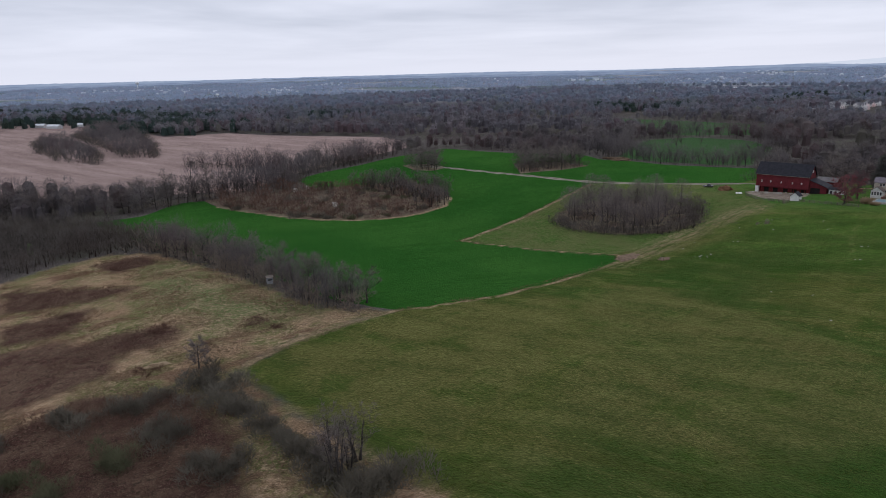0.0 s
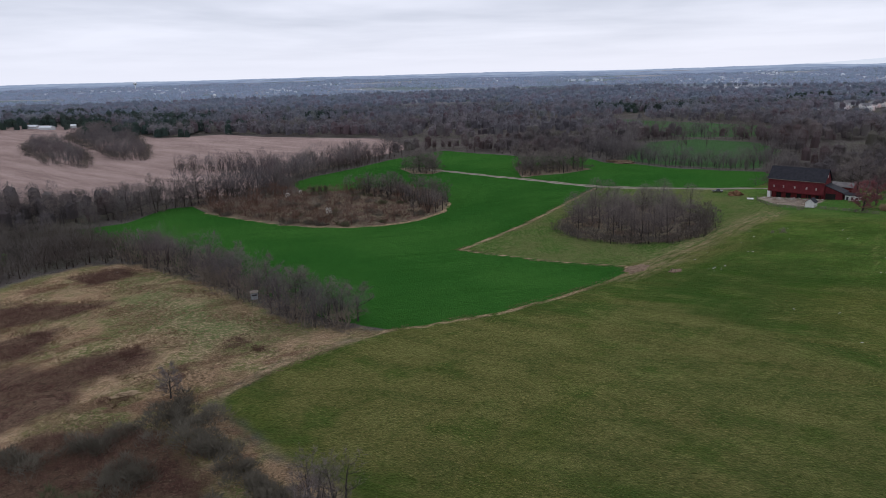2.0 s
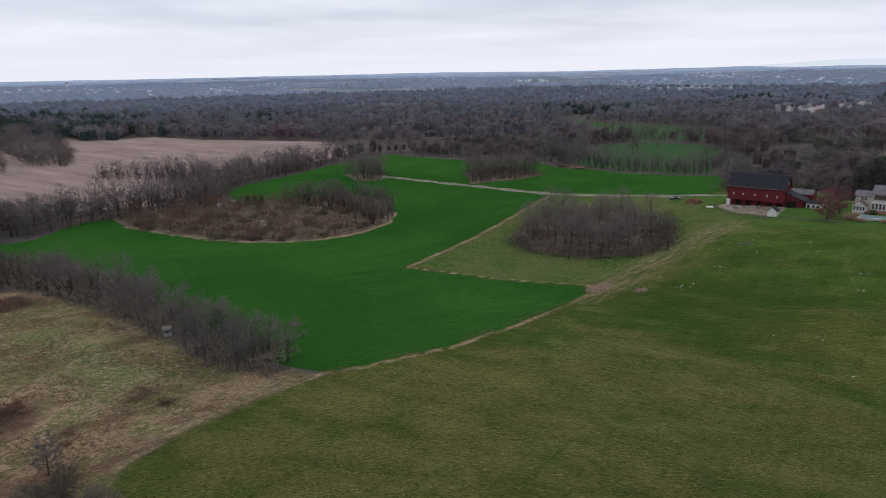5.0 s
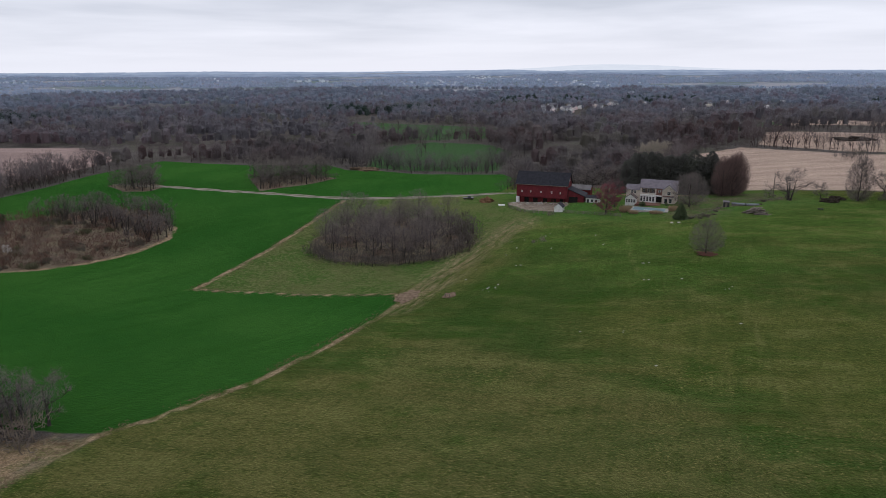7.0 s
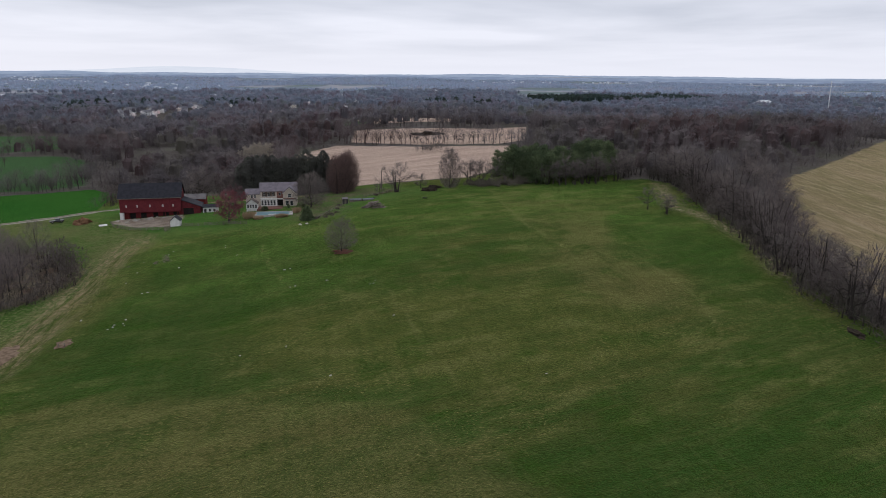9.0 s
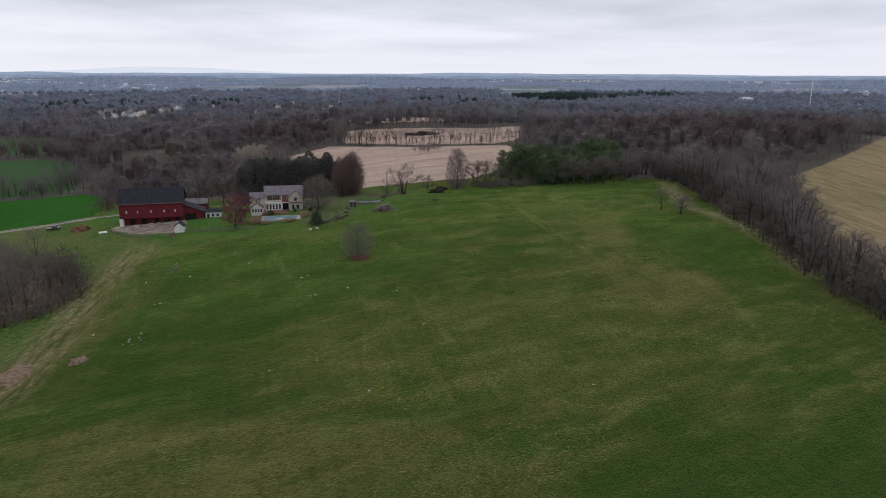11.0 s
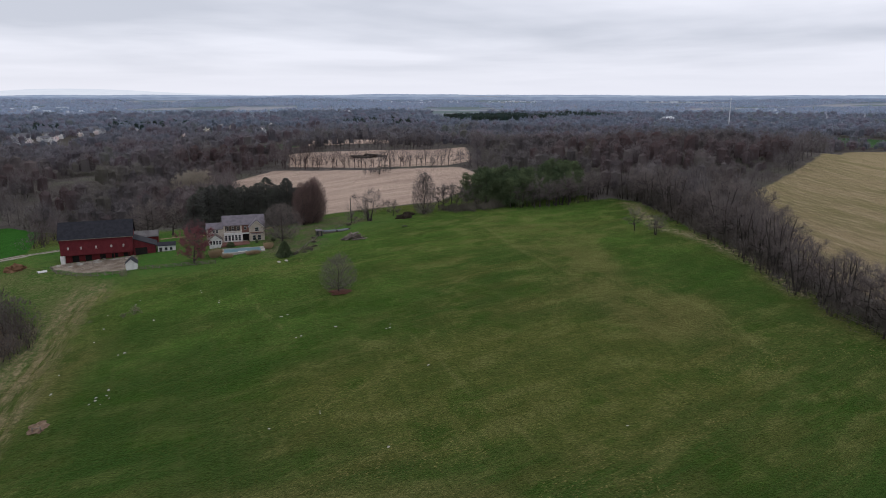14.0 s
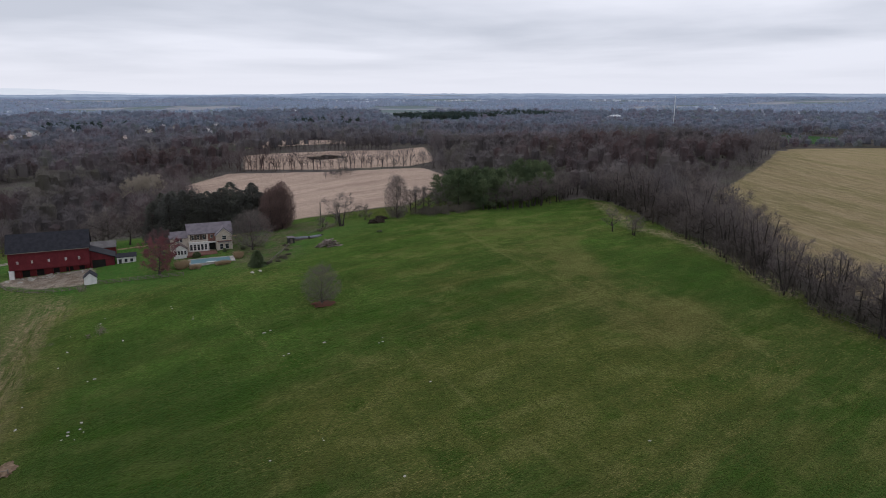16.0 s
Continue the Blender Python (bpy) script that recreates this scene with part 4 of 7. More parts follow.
def glades(x, y, level):
    """Which sites stand outside the natural gaps of a wood."""
    v = np.sin(x / 43 + 1.7 * np.sin(y / 59)) * np.cos(y / 51 + 1.3 * np.sin(x / 71)) + 0.5 * np.sin(x / 17 + y / 23) * np.cos(y / 19 - x / 29)
    return v > level


own = [WILLOWS, HEADLAND, NEAR_WOOD, BELT, CLEAR_WEST, EAST_BELT, COPSE]
wx, wy = scatter(270, 640, 8.4, 1, 3.0, own)
ok = glades(wx, wy, -0.62)
inner = np.maximum.reduce([side(p, wx, wy) for p in OPEN]) < -13
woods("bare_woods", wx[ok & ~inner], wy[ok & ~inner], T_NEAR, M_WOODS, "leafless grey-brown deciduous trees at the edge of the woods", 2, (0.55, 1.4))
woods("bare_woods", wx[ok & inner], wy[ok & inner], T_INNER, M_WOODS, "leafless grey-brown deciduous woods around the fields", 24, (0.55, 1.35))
wx, wy = scatter(270, 560, 9.5, 21, 1.5, own)
woods("undergrowth", wx, wy, [wood_template(s, 34, h, w, 0.0, 1.2, 0.10) for s, h, w in ((46, 3.0, 5.5), (47, 2.4, 5.0), (48, 3.8, 5.0))], M_THICKET, "leafless brush and saplings on the floor of the woods", 22, (0.7, 1.6))
# flowering trees of the hamlet, with open yards round them
BLOOMS = [(531, 956), (595, 1034), (544, 936), (565, 922), (622, 993), (673, 1015), (723, 1045), (660, 984), (811, 907), (950, 1009), (799, 1047), (997, 934), (880, 856), (711, 850), (735, 1058), (640, 1010), (580, 940), (600, 1000)]


def yards(x, y):
    """Which sites leave the hamlet's yards open, most on the side towards the farm."""
    ok = np.ones(len(x), bool)
    for a, b in BLOOMS:
        k = 1 / math.hypot(a, b)
        for step in (0, 26, 52):
            ok &= np.hypot(x - a + a * k * step, y - b + b * k * step) > 21
    return ok


# rings of woodland; each farther ring has more haze in its colour
for r0, r1, gap, kinds, mat, lab, seed in ((640, 930, 12.4, T_MID, M_WOODS_MID, "leafless woodland stretching behind the farm, its grey-mauve paled for haze", 3), (930, 1250, 13.4, T_MID, M_WOODS_BACK, "leafless woodland beyond the farm, coloured blue-grey for haze", 7), (1250, 2000, 18.0, T_BACK, M_WOODS_AFAR, "leafless woodland far beyond the farm, coloured blue-grey for haze", 9)):
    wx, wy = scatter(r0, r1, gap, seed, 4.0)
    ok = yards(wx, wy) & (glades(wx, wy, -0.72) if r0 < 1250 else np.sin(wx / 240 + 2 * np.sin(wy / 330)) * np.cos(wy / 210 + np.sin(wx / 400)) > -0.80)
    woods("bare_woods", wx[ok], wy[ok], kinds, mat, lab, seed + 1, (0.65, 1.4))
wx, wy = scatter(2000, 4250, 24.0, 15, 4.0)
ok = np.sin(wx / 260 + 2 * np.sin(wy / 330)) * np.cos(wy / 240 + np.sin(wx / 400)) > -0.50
woods("distant_woods", wx[ok], wy[ok], T_FAR, M_WOODS_FAR, "distant leafless woods coloured blue-grey for haze, broken by fields and hamlets", 16, (0.6, 1.2))

# ---------------------------------------------------------------- trees that stand apart
TREES = [bare_tree(s, h, sp, 0.22, 12, 1300, 1.5, 0.026) for s, h, sp in ((101, 13, 0.36), (102, 14, 0.40), (103, 12, 0.44), (104, 15, 0.34), (105, 11, 0.42), (106, 13.5, 0.46))]
SLIM = [bare_tree(s, h, 0.27, 0.26, 9, 900, 1.3, 0.024, st) for s, h, st in ((111, 12, 1), (112, 13, 2), (113, 11, 1), (114, 12.5, 3))]
WIDE = [bare_tree(s, h, 0.52, 0.2, 12, 1700, 1.5, 0.026, st, 0.45) for s, h, st in ((121, 11, 1), (122, 10, 2))]
SMALL = [bare_tree(s, h, 0.5, 0.22, 12, 900, 0.9, 0.024, st) for s, h, st in ((131, 6, 1), (132, 5, 2), (133, 7, 1))]
BRUSH = [brush_mesh(s, w, h, 1600, m) for s, w, h, m in ((141, 2.4, 2.0, M_BUSH), (142, 2.0, 1.6, M_BUSH), (143, 2.8, 2.4, M_BUSH), (144, 2.2, 1.7, M_BRUSH_GREEN))]
RUST = [brush_mesh(s, w, h, 900, M_RUST, "brush") for s, w, h in ((151, 3.2, 1.1), (152, 2.6, 0.9))]


def grove(name, pts, kinds, label, category, group, seed, size=1.0):
    rng = random.Random(seed)
    for x, y in pts:
        tree_thing(name, rng.choice(kinds), stand_at(x, y, rng, size), label, category, group)


def bushes(pts, kinds, label, group, seed, size=1.0, name="bush"):
    rng = random.Random(seed)
    for x, y in pts:
        ob = new(name, rng.choice(kinds))
        ob.matrix_basis = stand_at(x, y, rng, size * rng.uniform(0.75, 1.25), 0.1)
        tagged(ob, label, "bush", group)


def fill(poly, gap, seed, jitter=0.45, margin=0.0):
    rng = random.Random(seed)
    p = np.array(poly)
    out = []
    y = p[:, 1].min()
    while y < p[:, 1].max():
        x = p[:, 0].min()
        while x < p[:, 0].max():
            q = (x + rng.uniform(-jitter, jitter) * gap, y + rng.uniform(-jitter, jitter) * gap)
            if inside(poly, *q) > margin:
                out.append(q)
            x += gap
        y += gap
    return out


def along(line, gap, width, seed):
    rng = random.Random(seed)
    out = []
    for (ax, ay), (bx, by) in zip(line[:-1], line[1:]):
        ln = math.hypot(bx - ax, by - ay)
        for i in range(max(1, round(ln / gap))):
            k = (i + rng.random()) * gap / ln
            w = rng.uniform(-0.5, 0.5) * width
            out.append((ax + (bx - ax) * k - (by - ay) / ln * w, ay + (by - ay) * k + (bx - ax) / ln * w))
    return out


def thicket(name, pts, templates, material, label, seed, size=(0.6, 1.25)):
    p = np.array(pts)
    return woods(name, p[:, 0], p[:, 1], templates, material, label, seed, size)


# oval copse in the paddock
TALL = [bare_tree(s, h, 0.25, 0.14, lb, 1000, 1.4, 0.024, st, 1.7) for s, h, lb, st in ((161, 13, 5, 3), (162, 14, 5, 4), (163, 12, 7, 2), (164, 13, 5, 3))]
COPSE_TREES = [round_tree(s, h, w, 0.25, 17, 2500, 1.3, 0.022, 1.5) for s, h, w in ((181, 15.0, 10.0), (182, 13.5, 9.5), (183, 14.5, 10.5), (184, 12.5, 9.0))]
grove("tree", fill(COPSE, 8.3, 1, 0.45, 3.5), COPSE_TREES, "bare grey-brown deciduous tree standing in an oval copse", "tree", "trees of the oval copse", 11, 0.90)
thicket("undergrowth", along(COPSE[1:8], 0.6, 8.0, 62) + fill(COPSE, 4.8, 3), T_BRUSH, M_THICKET, "tangled leafless undergrowth at the foot of the copse", 12, (0.6, 1.6))
thicket("undergrowth", along(COPSE[1:7], 1.2, 7.0, 64), T_BRUSH, M_BRUSH, "grey-brown brush along the edge of the copse", 65, (0.5, 1.1))
# hedgerow between the weedy meadow and the green crop
HEDGE_W = [(-23, 187), (-36, 192), (-50, 208), (-78, 239), (-100, 256), (-116, 270)]
grove("tree", [p for p in along(HEDGE_W, 4.2, 8.0, 4) if math.hypot(p[0] + 53, p[1] - 203) > 8], SLIM + TREES[:3] + SMALL, "bare hedgerow tree with fine grey twigs", "tree", "hedgerow beside the meadow", 13, 1.0)
thicket("hedge_trees", [p for p in along(HEDGE_W, 1.5, 11.0, 54) if math.hypot(p[0] + 55.5, p[1] - 202) > 8], T_CLOSE, M_WOODS, "leafless saplings crowding the hedgerow beside the meadow", 55, (0.55, 1.05))
thicket("hedge_brush", [p for p in along(HEDGE_W, 0.8, 13.0, 5) if math.hypot(p[0] + 54, p[1] - 203) > 6], T_BRUSH, M_BRUSH, "leafless hedgerow brush beside the meadow", 14, (0.9, 2.1))
# thick young wood west of the meadow
thicket("young_wood", fill(NEAR_WOOD, 6.6, 6), T_NEAR, M_THICKET, "dense leafless young wood beside the meadow", 15, (0.4, 0.85))
thicket("undergrowth", fill(NEAR_WOOD, 3.9, 7), T_BRUSH, M_THICKET, "dense rounded brush on the floor of the young wood", 16, (1.0, 2.3))
# row of trees along the stubble field and the belt behind the crop
ROW_STUBBLE = [(-330, 352), (-262, 348), (-215, 342), (-172, 342), (-150, 360), (-136, 381), (-118, 392)]
grove("tree", along(ROW_STUBBLE, 4.6, 9.0, 8), TREES + WIDE[:1], "tall bare tree in a row along the stubble field", "tree", "tree row along the stubble", 17, 1.2)
thicket("undergrowth", along(ROW_STUBBLE, 1.6, 12.0, 9), T_BRUSH, M_BRUSH, "leafless brush under the tree row", 18)
thicket("tree_belt", fill(BELT, 6.0, 10) + fill(CLEAR_WEST, 5.2, 11), T_LINE + T_NEAR[:2], M_WOODS, "belt of leafless trees between stubble field and crop", 19, (0.6, 1.3))
# brushy clearing inside the crop
thicket("undergrowth", fill(CLEARING, 4.0, 52, 0.9, 2.5), T_BRUSH, M_RUST, "low rust-brown brush in the clearing", 53, (0.25, 0.75))
thicket("undergrowth", fill(CLEARING, 4.2, 56, 0.9, 3.0), T_BRUSH, M_BRUSH, "grey leafless brush in the clearing", 57, (0.4, 1.2))
thicket("undergrowth", [p for p in along(CLEARING[3:11], 1.1, 16.0, 67) if inside(CLEARING, *p) > 3.5] + fill(CLEARING, 7.5, 68, 0.9, 2.0), T_BRUSH, M_RUST, "rounded pinkish-brown brush heads in the clearing", 69, (1.0, 2.2))
bushes(fill(CLEARING, 11.5, 12, 0.5, 1.0), BRUSH, "low brown brush and bramble in the clearing", "brush of the clearing", 21, 1.35)
grove("tree", fill([(-40, 425), (-2, 408), (5, 376), (2, 358), (-12, 350), (-20, 372), (-36, 395), (-60, 408), (-56, 416)], 6.4, 13), SLIM + TALL, "slim bare sapling at the end of the brushy clearing", "tree", "saplings of the clearing", 22, 0.80)
# islands in the crop
grove("tree", fill(ISLANDS[0], 6.2, 14), TREES, "bare tree on a small island in the crop", "tree", "trees on the crop islands", 23, 1.0)
grove("tree", fill(ISLANDS[1], 8.2, 15), TREES + WIDE, "bare tree on a small island in the crop", "tree", "trees on the crop islands", 24, 1.1)
thicket("undergrowth", [p for poly in ISLANDS for p in fill(poly, 3.6, 72)], T_BRUSH, M_THICKET, "brush under the trees of the crop islands", 73, (0.7, 1.5))
thicket("undergrowth", fill(BELT, 5.0, 74) + fill(CLEAR_WEST, 5.0, 75), T_BRUSH, M_THICKET, "brush under the tree belt", 76, (0.8, 1.8))
# islands in the stubble
ISLE_A = [(-390, 667), (-308, 559), (-265, 528), (-306, 607), (-384, 717), (-444, 771)]
ISLE_B = [(-423, 797), (-351, 708), (-269, 586), (-239, 573), (-290, 693), (-374, 852), (-466, 959)]
for poly, seed in ((ISLE_A, 30), (ISLE_B, 31)):
    thicket("thicket", fill(poly, 6.5, seed), T_NEAR[:3] + T_LINE, M_WOODS, "leafless thicket standing in the stubble field", seed, (0.45, 1.25))
    thicket("thicket_edge", along(poly + poly[:1], 3.0, 10.0, seed + 5), T_BRUSH, M_THICKET, "low brush round the thicket in the stubble field", seed + 9, (1.0, 2.2))
# hedgerow on the far side of the pasture
grove("tree", along(EAST_ROW[:6], 5.2, 5.0, 16) + along(EAST_ROW[5:], 5.0, 9.0, 19) + along([(270, 100), (311, 112), (345, 128), (380, 142)], 6.5, 6.0, 63), TREES + WIDE + TALL, "spreading bare hedgerow tree beside the pasture", "tree", "hedgerow beside the pasture", 25, 1.38)
thicket("tree_belt", fill(EAST_WOOD, 6.2, 17, 0.45, 1.0) + along([(182, 42), (200, 58), (220, 76), (242, 90), (262, 100)], 3.4, 7.0, 85), T_CLOSE + T_NEAR, M_WOODS, "belt of leafless trees between pasture and hayfield", 26)
thicket("undergrowth", along(EAST_ROW, 0.7, 11.0, 18), T_BRUSH, M_THICKET, "leafless brush along the pasture hedgerow", 27, (0.9, 1.9))
# white pines at the top of the pasture
PINES = [pine(s, h) for s, h in ((201, 13), (202, 15), (203, 12))]
grove("pine_tree", fill([(299, 236), (303, 218), (322, 206), (345, 196), (368, 200), (366, 218), (330, 232), (312, 250)], 5.6, 19), PINES, "dark green white pine at the edge of the pasture", "pine tree", "pine grove", 28, 1.0)
grove("tree", along([(303, 217), (322, 202), (345, 192), (366, 188)], 2.4, 6.0, 20), TREES[:4] + SLIM[:2], "bare grey tree in front of the pines", "tree", "bare trees before the pines", 29, 0.95)
thicket("undergrowth", fill([(168, 376), (206, 424), (210, 452), (300, 440), (262, 345), (218, 372)], 5.6, 77), T_BRUSH, M_THICKET, "leafless brush on the wood's floor behind the barn", 78, (0.8, 2.2))
# spruces behind the farmhouse
M_SPRUCE = twigs("windbreak_needles", (0.108, 0.108, 0.098), (0.142, 0.146, 0.118))
SPRUCES = [conifer(s, h, w, 3000, 0.06, M_SPRUCE, 5.0) for s, h, w in ((211, 16.4, 4.6), (212, 15.8, 4.3), (213, 16.9, 4.9))]
grove("spruce_tree", [(211 + 2.05 * i + (i * 37 % 11) * 0.12, 326.5 - 2.15 * i) for i in range(2, 17)] + [(215.5 + 2.7 * i, 330.5 - 2.75 * i - (i * 29 % 7) * 0.15) for i in range(12)] + [(226 + 2.4 * i, 319 - 2.5 * i) for i in range(9)], SPRUCES, "dark evergreen with layered boughs in the windbreak behind the farmhouse", "spruce tree", "windbreak behind the house", 30, 1.06)
DARK_RED = [round_tree(s, 16.5, 9.0, 0.06, 36, 9000, 1.2, 0.034, 1.2, twigs("russet_twigs", (0.170, 0.118, 0.108), (0.225, 0.158, 0.142))) for s in (221, 222)]
grove("tree", [(236, 288), (240, 286), (244, 288), (241, 291), (247, 291)], DARK_RED, "dense russet-twigged tree at the end of the windbreak", "tree", "russet trees by the windbreak", 31, 1.12)
# farm trees
REDBUD = bare_tree(233, 12.0, 0.48, 0.08, 22, 9500, 1.0, 0.030, 1, 0.6, None, M_TWIG_RED)
tree_thing("redbud_tree", REDBUD, Matrix.LocRotScale((173, 288, gz(173, 288) - 0.1), Euler((0, 0, 0)), (1.2, 1.2, 1.1)), "budding red ornamental tree beside the farmyard", "tree", "")
REDBUD_B = bare_tree(234, 12.0, 0.44, 0.12, 20, 7000, 1.1, 0.026, 1, 0.6, None, twigs("dusky_red_twigs", (0.150, 0.100, 0.102), (0.205, 0.140, 0.138)))
tree_thing("maple_tree", REDBUD_B, Matrix.LocRotScale((184, 297, gz(184, 297) - 0.1), Euler((0, 0, 1.0)), (1.0, 1.0, 1.05)), "grey-red budding tree between the red tree and the house", "tree", "")
WILLOW = [bare_tree(s, 14, 0.52, 0.10, 18, 6500, 1.3, 0.045, 1, 0.4, None, M_TWIG_TAN) for s in (241, 242)]
grove("willow_tree", [(322, 436), (313, 431), (331, 443), (316, 442), (325, 450)], WILLOW, "tan-twigged willow behind the farm", "tree", "willows behind the farm", 32, 1.25)
grove("tree", [(197, 338), (203, 342), (205, 349), (211, 339)], TREES[1:3] + WIDE, "large bare tree standing behind the barn", "tree", "trees by the barn", 33, 1.4)
grove("tree", [(206, 275.5)], [round_tree(282, 13.6, 12.6, 0.10, 30, 8500, 1.2, 0.022, 0.7)], "broad bare tree beside the farmhouse", "tree", "trees by the house", 34, 1.05)
ROUND = round_tree(254, 11.4, 10.8, 0.10, 30, 10500, 0.85, 0.017)
tree_thing("lone_tree", ROUND, Matrix.LocRotScale((166.4, 222.7, gz(166.4, 222.7) - 0.1), Euler((0, 0, 0)), (1.0, 1.0, 1.0)), "lone bare round-headed tree in a bed of red mulch", "tree", "")
OVAL = round_tree(252, 19, 10.2, 0.05, 44, 12500, 1.2, 0.026, 0.9)
tree_thing("tall_tree", OVAL, Matrix.LocRotScale((270, 247, gz(270, 247) - 0.1), Euler((0, 0, 0)), (1.0, 1.0, 1.0)), "tall dense bare tree at the pasture's upper fence", "tree", "")
grove("tree", [(287.5, 157.4), (285, 148.5)], SMALL, "small bare tree standing alone in the pasture", "tree", "small trees in the pasture", 35, 1.5)
GNARLED = [bare_tree(s, h, 0.60, 0.10, lb, n, 1.3, 0.024, st, 0.5) for s, h, n, st, lb in ((125, 13.5, 4200, 3, 6), (126, 6.5, 1100, 1, 10))]
tree_thing("orchard_tree", GNARLED[0], Matrix.LocRotScale((248.5, 262.5, gz(248.5, 262.5) - 0.1), Euler((0, 0, 0.6)), (1.22, 1.22, 1.02)), "large old gnarled bare tree with open spreading limbs by the garden", "tree", "old fruit trees")
grove("orchard_tree", [(243.5, 268.5), (262, 258.5)], GNARLED[1:], "small gnarled bare fruit tree by the garden", "tree", "old fruit trees", 36, 1.0)
thicket("thicket", fill([(392, 357), (397, 346), (408, 342), (414, 350), (404, 362)], 3.4, 79), T_NEAR, M_WOODS, "grey leafless thicket standing alone in the stubble", 80, (0.35, 0.6))
grove("tree", [(283, 244), (289, 240), (293, 244), (287, 248), (298, 239), (303, 236)], WIDE + TREES[:1], "bare spreading tree above the brush", "tree", "trees above the brush", 37, 0.95)
bushes([(281, 240), (285, 237), (289, 234), (293, 231), (297, 229), (291, 237), (301, 228), (286, 242), (305, 226)], BRUSH[:3], "grey brush at the upper pasture edge", "brush at the pasture edge", 38, 1.7)
grove("tree", [(-58, 148.5)], [bare_tree(135, 8, 0.44, 0.16, 17, 4200, 0.8, 0.022, 1, 0.7)], "small bare tree at the meadow's corner", "tree", "trees by the meadow corner", 39, 1.05)
grove("tree", [(-20, 106), (-17, 104), (-21, 109), (-16, 107), (-18.5, 101)], [SLIM[1], SLIM[3]], "thin bare tree rising from the fence-row brush", "tree", "trees in the fence row", 40, 0.85)
bushes([(-55, 141), (-51, 137), (-47, 133), (-44, 129), (-41, 125), (-35, 119), (-31, 114), (-28, 112), (-24, 107), (-20, 102), (-14, 99), (-10, 98)], BRUSH[:3], "leafless thicket along the fence row", "fence-row thickets", 41, 2.4)
bushes([(-68, 131), (-64, 133), (-78, 127), (-54, 119), (-58, 121), (-40, 106), (-45, 109), (-78, 109), (-62, 112), (-90, 120), (-70, 104), (-84, 104)], [BRUSH[3], BRUSH[1], BRUSH[0]], "olive brush in the rust-coloured weeds", "brush in the meadow", 42, 2.2)
BRAM = [p for poly in BRAMBLE[:5] for p in fill(poly, 3.0, 60)]
thicket("bramble", BRAM, [wood_template(s, 80, h, 4.5, 0.0, 0.8, 0.05) for s, h in ((44, 1.5), (45, 1.1))], M_RUST, "rust-brown tangle of brambles and dead weeds", 61, (0.5, 1.1))
bushes([(-78, 175), (-52, 176), (-45, 171), (-70, 149), (-60, 160), (-112, 193), (-118, 240)], RUST, "rust-brown mound of brambles in the meadow", "bramble mounds", 43, 1.2)
bushes([(154, 301), (128, 270), (131, 268)], [brush_mesh(161, 1.8, 2.6, 380)], "small leafless bush in the grass", "small bushes in the pasture", 44, 0.9)
BLOSSOM = bare_tree(261, 6, 0.4, 0.2, 10, 900, 0.7, 0.06, 1, 0.6, None, M_BLOSSOM)
grove("blossom_tree", [(-85, 393), (-80, 404), (-56, 352)], [BLOSSOM], "small tree in white blossom among the brush", "tree", "white blossom trees", 45, 0.8)
tree_thing("spruce_tree", conifer(272, 5.4, 2.9, 3000, 0.02, None, 3.6), Matrix.Translation((189.0, 261.0, gz(189.0, 261.0) - 0.1)), "dense dark egg-shaped evergreen beside the pool garden", "spruce tree", "")
CEDAR = conifer(271, 5, 1.5, 700, 0.02)
grove("cedar_tree", [(-73, 406), (-69, 405), (-66, 407), (-168, 270)], [CEDAR], "small dark cedar among the brush", "cedar tree", "cedars in the brush", 46, 1.0)

# ---------------------------------------------------------------- farm materials
def boards(name, a, b, step=0.25, axis="X"):
    """Painted vertical boards with weathering."""
    s = Shade(name, 0.75, 0, 0.25)
    tex = s.n.new("ShaderNodeTexCoord").outputs["Object"]
    sep3 = s.n.new("ShaderNodeSeparateXYZ")
    s.l.new(tex, sep3.inputs[0])
    k = s.math("FRACT", s.math("DIVIDE", s.math("ADD", sep3.outputs["X"], sep3.outputs["Y"]), step))
    groove = s.span(s.math("ABSOLUTE", s.math("SUBTRACT", k, 0.5)), 0.44, 0.5)
    c = s.mix(s.span(s.noise(0.6, 4), 0.35, 0.65), a, b)
    c = s.mix(s.span(s.noise(2.5, 4, 0.6, (3, 3, 0.3, 0)), 0.5, 0.75, 0, 0.5), c, tuple(0.65 * v for v in a))
    c = s.mix(s.math("MULTIPLY", groove, 0.6), c, tuple(0.35 * v for v in a))
    return s.colour(c)


def shingle(name, a, b):
    s = Shade(name, 0.85, 0, 0.3)
    c = s.mix(s.span(s.noise(0.8, 5), 0.35, 0.65), a, b)
    c = s.mix(s.span(s.noise(6, 2, 0.5, (1, 1, 3, 0)), 0.5, 0.7, 0, 0.4), c, tuple(0.6 * v for v in a))
    return s.colour(c)


M_RED = boards("red_barn_boards", (0.112, 0.015, 0.020), (0.142, 0.021, 0.026))
M_RED_DARK = boards("shaded_red_boards", (0.120, 0.015, 0.016), (0.150, 0.020, 0.020))
M_ROOF_DARK = shingle("dark_slate_roof", (0.017, 0.017, 0.023), (0.027, 0.027, 0.034))
M_ROOF_GREY = shingle("grey_purple_shingle", (0.140, 0.122, 0.138), (0.190, 0.168, 0.184))
M_ROOF_METAL = plain("weathered_metal_roof", (0.105, 0.095, 0.095), (0.150, 0.140, 0.140), 0.6, 0.6, 0.2)
M_WHITE = plain("white_paint", (0.62, 0.61, 0.58), (0.74, 0.73, 0.70), 0.8, 0.6, 0, 0.3)
